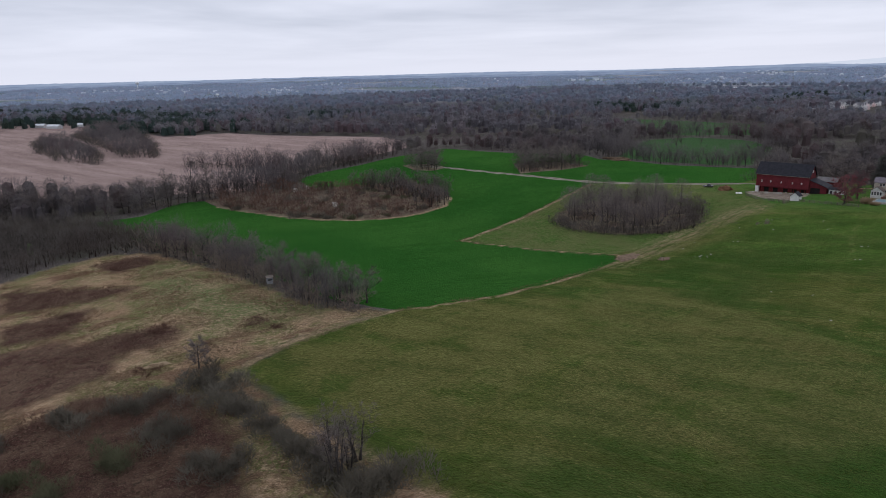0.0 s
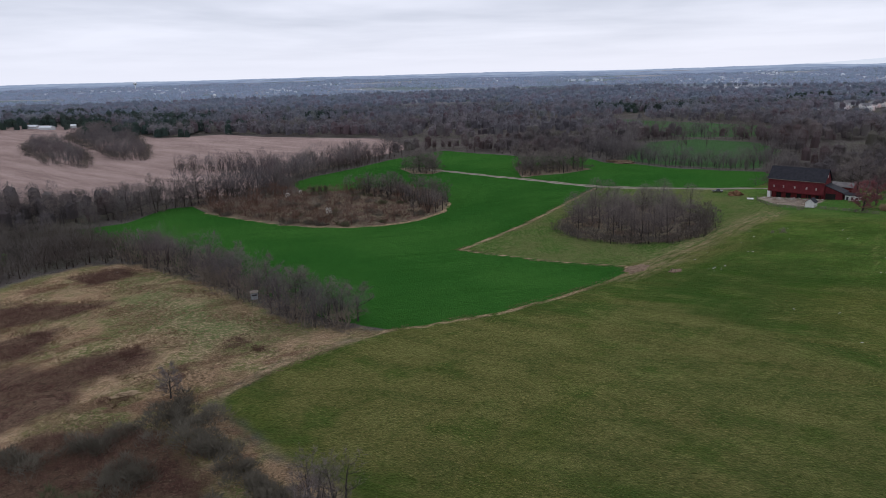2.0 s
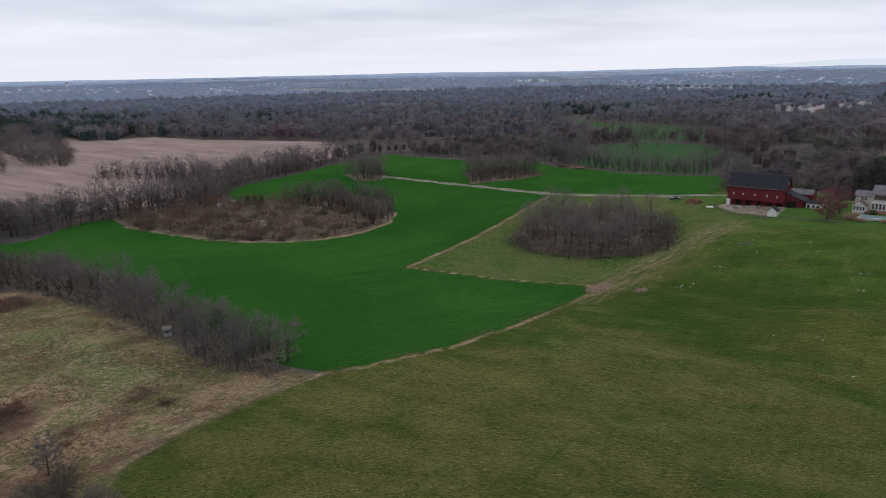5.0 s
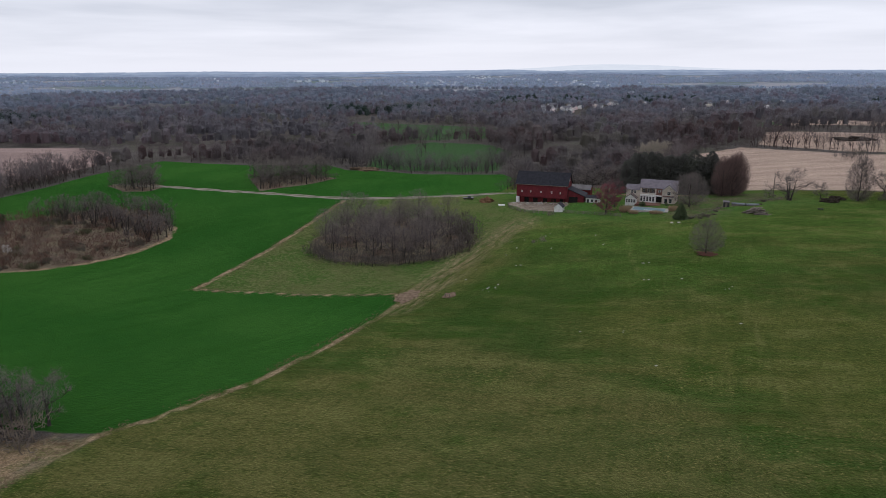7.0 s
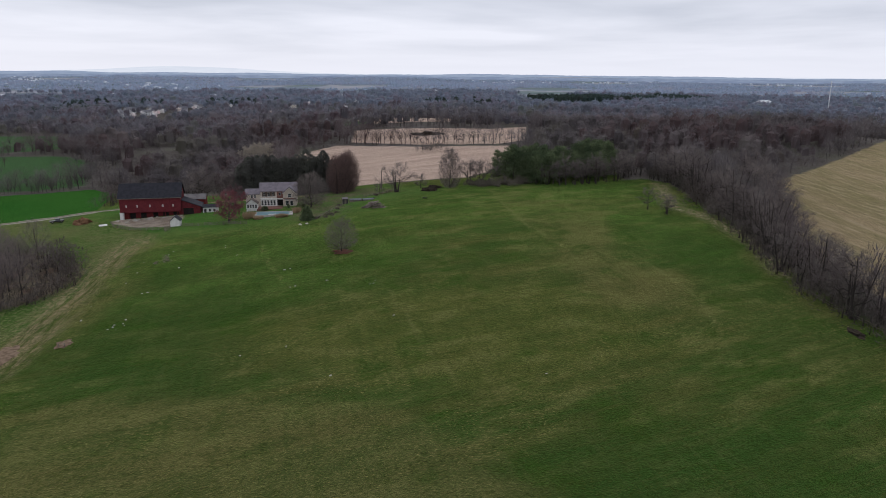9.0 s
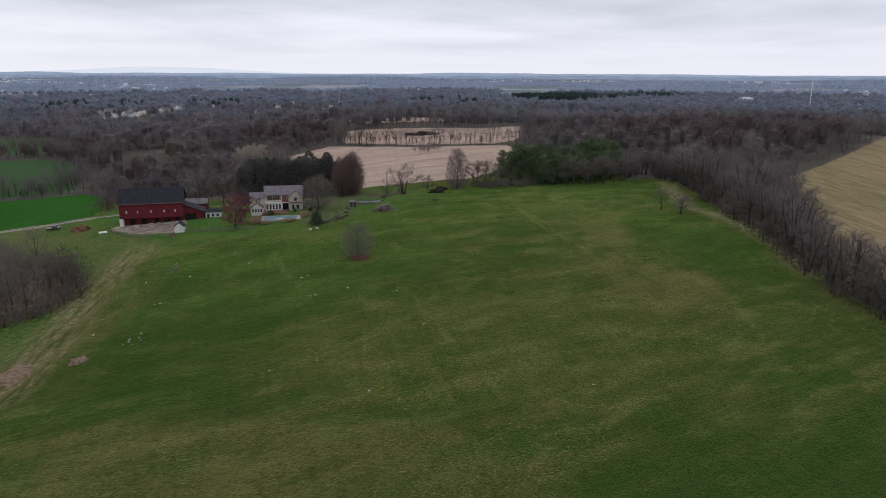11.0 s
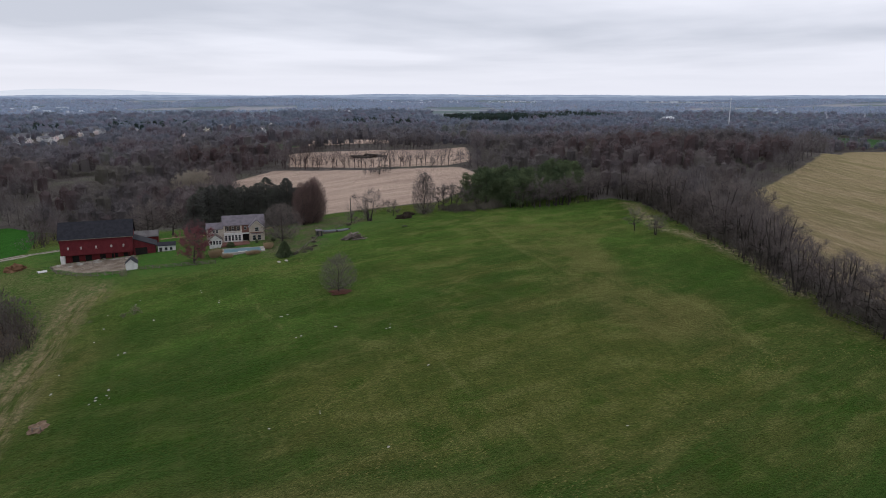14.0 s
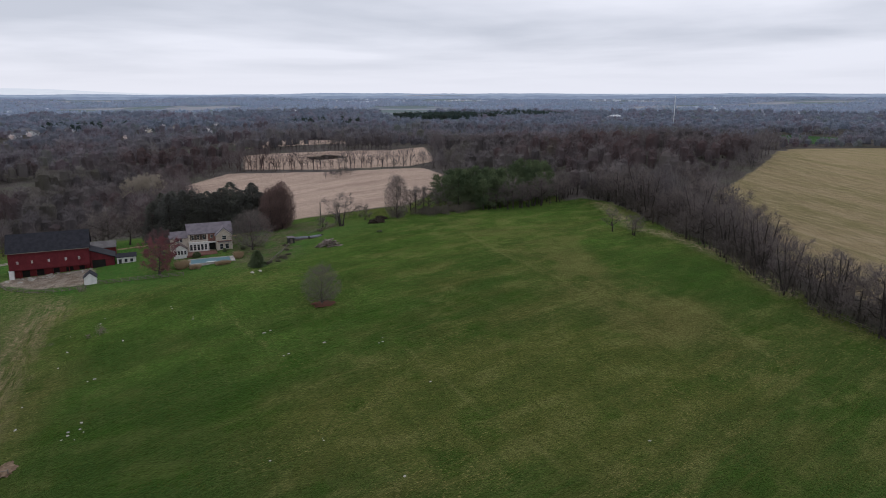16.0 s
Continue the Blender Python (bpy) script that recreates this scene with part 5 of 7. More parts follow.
M_STUCCO = plain("cream_stucco", (0.47, 0.405, 0.335), (0.56, 0.485, 0.405), 0.7, 0.9, 0, 0.2, 0.2)
M_BRICK = plain("red_brick", (0.175, 0.085, 0.068), (0.235, 0.120, 0.095), 2.0, 0.9, 0, 0.2, 0.3)
# near-black for flat panels that stand for the shade inside openings
M_INNER_SHADE = plain("interior_shade", (0.012, 0.011, 0.010), (0.020, 0.018, 0.016), 0.6)
M_CONC = plain("worn_concrete", (0.36, 0.33, 0.30), (0.48, 0.45, 0.41), 0.5, 0.9, 0, 0.2, 0.2)
M_POOL = plain("pool_water", (0.085, 0.185, 0.215), (0.110, 0.215, 0.245), 0.3, 0.3, 0, 0.15)
M_WOOD = plain("grey_weathered_wood", (0.140, 0.118, 0.096), (0.215, 0.184, 0.154), 1.2, 0.9)
M_LOG = plain("bleached_logs", (0.13, 0.105, 0.092), (0.30, 0.25, 0.215), 1.0, 0.9)
M_STRAW = twigs("dry_ornamental_grass", (0.36, 0.27, 0.17), (0.44, 0.34, 0.22))
M_DIRT = plain("heaped_earth", (0.030, 0.024, 0.018), (0.058, 0.045, 0.033), 0.8, 0.95, 0, 0.1, 0.5)
M_ORANGEDIRT = plain("orange_brown_earth", (0.150, 0.082, 0.045), (0.230, 0.135, 0.080), 0.6, 0.95, 0, 0.1, 0.5)
M_PINKDIRT = plain("pale_heap", (0.135, 0.092, 0.060), (0.235, 0.168, 0.115), 0.9, 0.95, 0, 0.1, 0.5)
M_MULCH = plain("red_bark_mulch", (0.070, 0.052, 0.030), (0.170, 0.056, 0.045), 1.6, 0.95, 0, 0.1, 0.6)
M_ROCK = plain("pale_limestone", (0.34, 0.32, 0.27), (0.50, 0.47, 0.41), 2.0, 0.9, 0, 0.2, 0.4)
M_GRAVEL = plain("gravel_lane", (0.235, 0.215, 0.165), (0.320, 0.290, 0.235), 0.7, 0.95, 0, 0.1, 0.3)
M_BLACK = plain("black_paint", (0.018, 0.018, 0.020), (0.030, 0.030, 0.032), 1.0, 0.35, 0, 0.5)
M_RUBBER = plain("black_rubber", (0.015, 0.015, 0.015), (0.025, 0.025, 0.025), 2.0, 0.9)
M_BLUEGREY = plain("faded_blue_tarp", (0.105, 0.112, 0.125), (0.205, 0.218, 0.240), 0.6, 0.6)
glass = Shade("window_glass", 0.08, 0, 0.6)
M_GLASS = glass.colour((0.035, 0.040, 0.045))


def window(parent, x, y, z, w, h, frame_m=None, face="y", bars=1):
    """A window proud of a wall that faces -y (or +x): frame with a recessed dark pane and a glazing bar."""
    t = 0.07
    bm = bmesh.new()
    for a, b, c, d in ((x - w / 2, x + w / 2, z + h / 2 - t, z + h / 2), (x - w / 2, x + w / 2, z - h / 2, z - h / 2 + t),
                       (x - w / 2, x - w / 2 + t, z - h / 2 + t, z + h / 2 - t), (x + w / 2 - t, x + w / 2, z - h / 2 + t, z + h / 2 - t)):
        add_box(bm, a, b, y - 0.09, y + 0.03, c, d)
    for i in range(bars):
        zz = z - h / 2 + h * (i + 1) / (bars + 1)
        add_box(bm, x - w / 2 + t, x + w / 2 - t, y - 0.07, y, zz - 0.025, zz + 0.025)
    wob = part("window", bm, frame_m or M_WHITE, parent)
    part("pane", box(x - w / 2 + t, x + w / 2 - t, y - 0.045, y + 0.02, z - h / 2 + t, z + h / 2 - t), M_GLASS, wob)
    return wob


def gable_roof(x0, x1, y0, y1, eave, rise, over=0.4, thick=0.18):
    """Two sloping slabs over a ridge along x."""
    ym = (y0 + y1) / 2
    s = rise / (ym - y0)
    ze = eave - over * s
    return prism([(y0 - over, ze), (ym, eave + rise), (y1 + over, ze), (y1 + over, ze + thick), (ym, eave + rise + thick * 1.3), (y0 - over, ze + thick)], x0 - over, x1 + over)


def gable_walls(x0, x1, y0, y1, z0, eave, rise):
    ym = (y0 + y1) / 2
    return prism([(y0, z0), (y1, z0), (y1, eave), (ym, eave + rise - 0.03), (y0, eave)], x0, x1)


# ---------------------------------------------------------------- barn
BARN_Z = 4.6
barn = empty("barn", pose(156.44, 335.59, BARN_Z, 0, 0, -44.2), "long dark red bank barn with black gable roof, white vents", "barn")
part("forebay_wall", gable_walls(0, 24, 0, 10, 2.7, 9.0, 4.9), M_RED, barn)
part("basement_wall", box(0.5, 23.7, 1.9, 9.9, -1.6, 2.7), M_RED_DARK, barn, "recessed red basement wall")
part("end_pier", box(-0.25, 1.2, 0.05, 1.8, -1.5, 2.69), M_WHITE, barn, "whitewashed stone pier")
part("roof", gable_roof(0, 24, 0, 10, 9.0, 4.9, 0.55, 0.22), M_ROOF_DARK, barn)
part("eave_board", box(-0.3, 24.3, -0.62, -0.56, 8.42, 8.66), M_WOOD, barn, "pale fascia board along the eave")
for fx2 in (0.11, 0.285, 0.49, 0.70, 0.87):
    v = part("vent", box(24 * fx2 - 0.28, 24 * fx2 + 0.28, -0.08, 0.04, 4.8, 5.75, 0.03), M_WHITE, barn, "white louvred vent")
    for i in range(4):
        part("slat", box(24 * fx2 - 0.22, 24 * fx2 + 0.22, -0.11, -0.075, 4.88 + i * 0.21, 4.98 + i * 0.21), M_WOOD, v)
# panels on the basement wall, coloured as the shade in the stalls
for i, fx2 in enumerate((3.4, 7.6, 12.2, 16.4, 20.4)):
    part("stall_shade", box(fx2, fx2 + 2.2, 1.84, 1.98, -0.2, 2.1), M_INNER_SHADE, barn)
for i in range(5):
    part("post", box(2.6 + i * 4.9, 2.85 + i * 4.9, 0.6, 0.85, -1.2, 2.69), M_RED_DARK, barn)
gw = part("gable_vent", box(24.0, 24.07, 4.5, 5.5, 10.4, 11.7), M_WHITE, barn, "white vent in the gable end")
lean = part("lean_to_wall", prism([(1.4, -1.2), (9.4, -1.2), (9.4, 4.0), (1.4, 4.0)], 24.02, 31.5), M_RED, barn)
lr_bm = bmesh.new()
rv = [lr_bm.verts.new(p) for p in ((23.9, 0.9, 7.2), (32.0, 0.9, 4.1), (32.0, 9.9, 4.1), (23.9, 9.9, 7.2), (23.9, 0.9, 7.45), (32.0, 0.9, 4.35), (32.0, 9.9, 4.35), (23.9, 9.9, 7.45))]
for q in ((0, 3, 2, 1), (4, 5, 6, 7), (0, 1, 5, 4), (1, 2, 6, 5), (2, 3, 7, 6), (3, 0, 4, 7)):
    lr_bm.faces.new([rv[i] for i in q])
part("lean_to_roof", lr_bm, M_ROOF_DARK, barn)
lw = bmesh.new()
wv = [lw.verts.new(p) for p in ((24.02, 1.42, 4.0), (31.5, 1.42, 4.0), (31.5, 1.42, 4.25), (24.02, 1.42, 7.15), (24.02, 1.6, 4.0), (31.5, 1.6, 4.0), (31.5, 1.6, 4.25), (24.02, 1.6, 7.15))]
for q in ((0, 1, 2, 3), (7, 6, 5, 4), (0, 4, 5, 1), (1, 5, 6, 2), (2, 6, 7, 3), (3, 7, 4, 0)):
    lw.faces.new([wv[i] for i in q])
part("lean_to_gable", lw, M_RED, barn)
# a closed panel; its near-black colour stands for the bay's shade
part("cart_bay_shade", box(24.6, 28.7, 1.30, 1.5, 0.2, 3.7), M_INNER_SHADE, barn, "near-black panel painted as shade in the cart bay")
part("door_track", box(24.3, 31.2, 1.22, 1.30, 3.7, 3.85), M_RED_DARK, barn)

rear = empty("rear_shed", pose(156.44, 335.59, BARN_Z, 0, 0, -44.2) @ pose(23, 15, 0), "low outbuilding with pale metal roof behind the barn", "outbuilding")
part("wall", gable_walls(0, 9, 0, 7, -1.2, 5.0, 1.6), M_RED_DARK, rear)
part("roof", gable_roof(0, 9, 0, 7, 5.0, 1.6, 0.3), M_ROOF_METAL, rear)

coop = empty("white_shed", pose(156.44, 335.59, 5.4, 0, 0, -44.2) @ pose(32.3, 2.2, 0), "low white shed with dark roof, door and two windows", "shed")
part("wall", box(0, 6.2, 0, 3.6, -1.0, 2.7), M_WHITE, coop)
part("roof", prism([(-0.4, 2.72), (1.8, 3.7), (4.0, 2.72), (4.0, 2.88), (1.8, 3.9), (-0.4, 2.88)], -0.3, 6.5), M_ROOF_DARK, coop)
dr = part("door", box(0.5, 1.5, -0.06, 0.02, 0.0, 2.1), M_BLACK, coop, "dark plank door")
part("handle", box(1.36, 1.42, -0.1, -0.06, 0.95, 1.15), M_WHITE, dr)
window(coop, 2.9, 0.0, 1.5, 0.9, 1.1, M_BLACK)
window(coop, 4.7, 0.0, 1.5, 0.9, 1.1, M_BLACK)

shed = empty("garden_shed", pose(158.2, 304.6, gz(159.5, 304) - 0.05, 0, 0, -44.2), "small white gabled shed with dark shingle roof", "shed")
part("wall", gable_walls(0, 4.2, 0, 3.6, -1.0, 2.4, 1.5), M_WHITE, shed).matrix_basis = pose(0, 4.2, 0, 0, 0, -90)
part("roof", gable_roof(0, 4.2, 0, 3.6, 2.4, 1.5, 0.25, 0.14), M_ROOF_DARK, shed).matrix_basis = pose(0, 4.2, 0, 0, 0, -90)


# ---------------------------------------------------------------- farmhouse
house = empty("farmhouse", pose(198.0, 297.5, 8.3, 0, 0, -46), "cream stucco farmhouse with grey-purple roof, gabled bay and lower wing", "house")
part("main_wall", gable_walls(0, 15.4, 0, 8, -1.6, 6.3, 2.85), M_STUCCO, house)
part("main_roof", gable_roof(0, 15.4, 0, 8, 6.3, 2.85, 0.4, 0.2), M_ROOF_GREY, house)
part("wing_wall", gable_walls(-6.2, -0.02, 0.8, 7.4, -1.6, 4.9, 1.7), M_STUCCO, house)
part("wing_roof", gable_roof(-6.2, -0.05, 0.8, 7.4, 4.9, 1.7, 0.35, 0.18), M_ROOF_GREY, house)
bay = part("bay_wall", gable_walls(0, 3.2, 0, 5.6, -1.6, 5.7, 2.5), M_STUCCO, house)
bay.matrix_basis = pose(9.6, 0.6, 0, 0, 0, -90)
bay_roof = part("bay_roof", gable_roof(-3.4, 3.2, 0, 5.6, 5.7, 2.5, 0.45, 0.2), M_ROOF_GREY, house)
bay_roof.matrix_basis = pose(9.6, 0.6, 0, 0, 0, -90)
part("bay_trim", prism([(-0.1, 5.5), (2.8, 8.05), (5.7, 5.5), (5.7, 5.3), (2.8, 7.8), (-0.1, 5.3)], 3.2, 3.28), M_WHITE, house, "white bargeboard").matrix_basis = pose(9.6, 0.6, 0, 0, 0, -90)
part("sunroom_wall", box(0.15, 6.7, -1.3, -0.02, -1.5, 3.0), M_WHITE, house, "white glazed sunroom")
part("balcony_floor", box(0.05, 6.85, -1.45, -0.02, 3.0, 3.2), M_WHITE, house)
for i in range(14):
    part("baluster", box(0.15 + i * 0.51, 0.21 + i * 0.51, -1.4, -1.34, 3.2, 4.0), M_WHITE, house)
part("balcony_rail", box(0.05, 6.85, -1.43, -1.31, 4.0, 4.08), M_WHITE, house)
part("brick_wall", box(6.9, 9.5, -0.14, -0.02, 3.1, 6.1), M_BRICK, house, "red brick panel between the bays")
# the porch's shade is a near-black panel on the wall
part("porch_shade", box(7.0, 9.4, -0.22, -0.02, 0.0, 2.7), M_INNER_SHADE, house, "near-black panel painted as shade in the porch")
part("porch_beam", box(6.8, 9.5, -1.3, -0.24, 2.75, 3.08), M_WHITE, house)
part("porch_post", box(6.85, 7.05, -1.3, -1.1, -1.0, 2.74), M_WHITE, house)
for i in range(5):
    window(house, 0.85 + i * 1.26, -1.3, 1.45, 0.95, 2.2, M_WHITE, bars=2)
part("upper_recess", box(0.7, 6.3, -0.08, -0.02, 3.9, 5.9), plain("brown_timber", (0.060, 0.040, 0.032), (0.095, 0.066, 0.052), 1.0), house, "dark brown timber wall behind the balcony")
for x in (1.6, 3.5, 5.4):
    window(house, x, -0.08, 4.9, 1.0, 1.7, M_STUCCO)
part("bay_timber", box(9.7, 15.1, -2.66, -2.6, 3.15, 3.45), M_BRICK, house, "brown timber band across the bay")
window(house, 8.2, -0.14, 4.9, 0.9, 1.2, M_WHITE)
for x, z, w, h in ((11.3, 1.3, 1.3, 2.0), (13.2, 1.3, 1.3, 2.0), (12.4, 4.6, 1.5, 1.5)):
    window(house, x, -2.6, z, w, h, M_WHITE)
part("bay_sill", box(10.2, 14.6, -2.95, -2.62, 2.9, 3.15), M_ROOF_GREY, house, "pent roof over the bay window")
for x, z, w in ((-4.6, 1.3, 0.9), (-1.6, 1.3, 0.9), (-3.6, 3.9, 1.0), (-2.4, 3.9, 1.0)):
    window(house, x, 0.8, z, w, 1.3, M_WHITE)
gazebo = empty("pool_house", pose(198.0, 297.5, 8.0, 0, 0, -46) @ pose(-5.4, -6.6, 0), "white pool house with brown gabled roof and four windows", "pool house")
part("wall", box(0, 4.6, 0, 3.6, -1.2, 2.5), M_WHITE, gazebo)
gazebo_gable = part("gable", gable_walls(0, 3.6, 0, 4.6, 2.5, 2.52, 1.75), M_WHITE, gazebo, "white gable front")
gazebo_gable.matrix_basis = pose(0, 3.6, 0, 0, 0, -90)
gazebo_roof = part("roof", gable_roof(0, 3.6, 0, 4.6, 2.52, 1.75, 0.35, 0.16), shingle("brown_shingle", (0.095, 0.070, 0.062), (0.140, 0.105, 0.094)), gazebo)
gazebo_roof.matrix_basis = pose(0, 3.6, 0, 0, 0, -90)
for i in range(4):
    window(gazebo, 0.7 + i * 1.07, 0.0, 1.35, 0.8, 1.5, M_WHITE)

patio_bm = box(-1.2, 9.4, -7.0, -1.35, -1.4, -0.12, 0.04)
pm = bpy.data.meshes.new("patio")
patio_bm.to_mesh(pm)
patio_bm.free()
pm.materials.append(M_BRICK)
patio = new("patio", pm)
patio.matrix_basis = pose(198.0, 297.5, 8.3, 0, 0, -46)
tagged(patio, "red brick patio between farmhouse and pool", "patio", kind="structure")

# ---------------------------------------------------------------- pool and its planting
POOL = pose(182.0, 283.3, 8.3, 0, 0, -46)
pool = empty("swimming_pool", POOL, "rectangular swimming pool with pale stone coping and grey-blue water", "swimming pool")
bm = bmesh.new()
for a, b, c, d in ((0, 15, 0, 0.5), (0, 15, 7.0, 7.6), (0, 0.6, 0.5, 7.0), (13.6, 15, 0.5, 7.0)):
    add_box(bm, a, b, c, d, -2.2, 0.1)
part("coping", bm, M_CONC, pool)
part("water", box(0.6, 13.6, 0.5, 7.0, -1.0, -0.02), M_POOL, pool)
part("diving_board", box(5.4, 8.6, -0.1, 0.75, 0.25, 0.4, 0.03), M_WHITE, pool, "white bench along the pool's edge")
for x in (5.5, 8.2):
    part("bench_leg", box(x, x + 0.25, 0.1, 0.5, 0.1, 0.25), M_BLACK, pool)


def grass_clump(seed, w, h):
    rng = random.Random(seed)
    v, t = [], []
    for _ in range(700):
        az, q = rng.uniform(0, 6.28), rng.random() ** 0.5
        p = Vector((math.cos(az) * q * w * 0.7, math.sin(az) * q * w * 0.7, 0))
        d = Vector((math.cos(az) * 0.55 * q, math.sin(az) * 0.55 * q, 1)) + wander(rng, 0.15)
        sliver(rng, p, d.normalized(), h * rng.uniform(0.6, 1.0), 0.05, v, t)
    return lists_to_mesh("ornamental_grass", v, t, M_STRAW)


CLUMPS = [grass_clump(s, 1.5, 1.7) for s in (301, 302)]
rng0 = random.Random(7)
for x, y, k in ((-2.2, 2.8, 1.7), (-2.6, 0.6, 1.5), (0.8, -2.1, 0.9), (2.4, -2.2, 0.9), (9.2, -2.1, 0.9), (10.8, -2.1, 1.0), (12.2, -1.9, 0.8), (16.4, 3.4, 1.1), (16.6, 5.4, 1.3)):
    w = POOL @ Vector((x, y, 0))
    g = new("ornamental_grass", rng0.choice(CLUMPS))
    g.matrix_basis = Matrix.LocRotScale((w.x, w.y, gz(w.x, w.y) - 0.05), Euler((0, 0, rng0.uniform(0, 6))), (k, k, k))
    tagged(g, "clump of dry straw-coloured ornamental grass by the pool", "grass clump", "ornamental grasses by the pool")


def shrub(seed, r, h, n, material):
    rng = random.Random(seed)
    v, t = [], []
    tube([Vector((0, 0, -0.2)), Vector((0, 0, h * 0.8))], [0.12, 0.03], 4, v, t)
    for _ in range(n):
        az, k = rng.uniform(0, 6.28), rng.random()
        rr = r * math.sin(math.pi * (0.12 + 0.86 * k)) ** 0.6 * rng.uniform(0.75, 1.05)
        p = Vector((math.cos(az) * rr, math.sin(az) * rr, h * k))
        sliver(rng, p, (Vector((math.cos(az), math.sin(az), 0.6)) + wander(rng, 0.8)).normalized(), rng.uniform(0.2, 0.45), 0.10, v, t)
    return lists_to_mesh("shrub", v, t, material)


for x, y, r, h, lab in ((193.6, 290.2, 1.3, 1.9, "clipped evergreen ball by the pool house"),
                        (201.8, 284.6, 0.5, 1.3, "small evergreen against the house wall"), (205.6, 279.4, 0.7, 1.2, "low evergreen at the corner of the house")):
    ob = new("evergreen_shrub", shrub(int(x * 10), r, h, 1500 if r > 1 else 500, M_NEEDLE))
    ob.location = (x, y, gz(x, y) - 0.05)
    tagged(ob, lab, "shrub")
bushes([(192.5, 259.0), (195.2, 257.0), (198.8, 257.4), (203, 258), (208, 262), (213, 266), (232, 262), (238, 266)], BRUSH[:3], "scruffy leafless bush below the farm garden", "garden bushes", 71, 0.6)


# ---------------------------------------------------------------- fences
def fence(name, pts, label, group, post_h=1.3, rails=3, gap=2.6, material=None):
    f = empty(name, pose(0, 0, 0), label, "fence", group)
    posts = []
    for (ax, ay), (bx, by) in zip(pts[:-1], pts[1:]):
        n = max(1, round(math.hypot(bx - ax, by - ay) / gap))
        for i in range(n):
            posts.append((ax + (bx - ax) * i / n, ay + (by - ay) * i / n))
    posts.append(pts[-1])
    for x, y in posts:
        part("post", box(x - 0.08, x + 0.08, y - 0.08, y + 0.08, gz(x, y) - 0.4, gz(x, y) + post_h, 0.015), material or M_WOOD, f)
    for (ax, ay), (bx, by) in zip(posts[:-1], posts[1:]):
        za, zb = gz(ax, ay), gz(bx, by)
        for r in range(rails):
            h = post_h * (r + 0.75) / rails
            v, t = [], []
            tube([Vector((ax, ay, za + h)), Vector((bx, by, zb + h))], [0.08, 0.08], 4, v, t)
            part("rail", lists_to_mesh("rail", v, t, material or M_WOOD), None, f)
    return f


fence("yard_fence", [(150.5, 333), (147.6, 326), (147.8, 316), (150.5, 309), (156, 301.5)], "weathered post-and-rail fence round the barnyard", "farm fences")
fence("paddock_fence", [(160.5, 301), (164, 295), (169.5, 287), (174, 279)], "weathered post-and-rail fence below the farm lawn", "farm fences")
fence("garden_fence", [(191.5, 258.4), (200, 261), (207.7, 263.2), (215.0, 265.6)], "low weathered rail fence beside the timber stack", "farm fences", 0.9, 2)
fence("hedgerow_fence", [(187, 52), (197, 68), (206, 78), (222, 92)], "old rail fence in front of the pasture hedgerow", "farm fences", 1.1, 2, 3.4)

# ---------------------------------------------------------------- lanes
def ribbon(name, pts, width, lift, material, label, wheel=None):
    """A strip of lane that follows the ground, with a worn crown and soft uneven edges."""
    rng = random.Random(len(pts))
    p = np.array(pts, float)
    d = np.r_[0, np.cumsum(np.hypot(*np.diff(p, axis=0).T))]
    s = np.arange(0, d[-1], 1.5)
    x, y = np.interp(s, d, p[:, 0]), np.interp(s, d, p[:, 1])
    for _ in range(6):
        x[1:-1], y[1:-1] = (x[:-2] + x[1:-1] * 2 + x[2:]) / 4, (y[:-2] + y[1:-1] * 2 + y[2:]) / 4
    tx, ty = np.gradient(x), np.gradient(y)
    ln = np.hypot(tx, ty)
    nxv, nyv = -ty / ln, tx / ln
    offs = wheel or (-0.5, -0.17, 0.17, 0.5)
    co = []
    for i in range(len(s)):
        w = width * (1 + 0.18 * math.sin(s[i] * 0.31) + rng.uniform(-0.1, 0.1))
        for k in offs:
            a, b = x[i] + nxv[i] * k * w, y[i] + nyv[i] * k * w
            co.append((a, b, gz(a, b) + (lift if abs(k) < 0.45 else lift - 0.13)))
    m = len(offs)
    f = [(i * m + j, i * m + j + 1, (i + 1) * m + j + 1, (i + 1) * m + j) for i in range(len(s) - 1) for j in range(m - 1)]
    me = mesh_from(name, np.array(co), np.array(f), 4)
    me.materials.append(material)
    return tagged(new(name, me), label, "lane", kind="structure")


ribbon("road_lane", LANE, 4.4, 0.16, M_GRAVEL, "pale two-track gravel lane across the green crop")
ribbon("grass_verge", LANE[2:-1], 1.5, 0.20, plain("lane_grass", (0.060, 0.085, 0.024), (0.105, 0.105, 0.045), 0.5), "grass strip between the wheel tracks of the lane")

# ---------------------------------------------------------------- small farm things
def heap(name, x, y, w, d, h, material, label, category, seed, turn=0):
    rng = random.Random(seed)
    bm = bmesh.new()
    bmesh.ops.create_icosphere(bm, subdivisions=4, radius=1)
    off = Vector((rng.uniform(0, 50), rng.uniform(0, 50), 0))
    for v in bm.verts:
        k = 1 + 0.55 * (noise.noise(v.co * 1.6 + off)) + 0.34 * noise.noise(v.co * 4.3 + off) + 0.16 * noise.noise(v.co * 11 + off)
        v.co = Vector((v.co.x * w * k, v.co.y * d * k, max(-0.25, v.co.z * h * k)))
    me = bpy.data.meshes.new(name)
    bm.to_mesh(me)
    bm.free()
    me.materials.append(material)
    ob = new(name, me)
    ob.matrix_basis = pose(x, y, gz(x, y), 0, 0, turn)
    return tagged(ob, label, category)


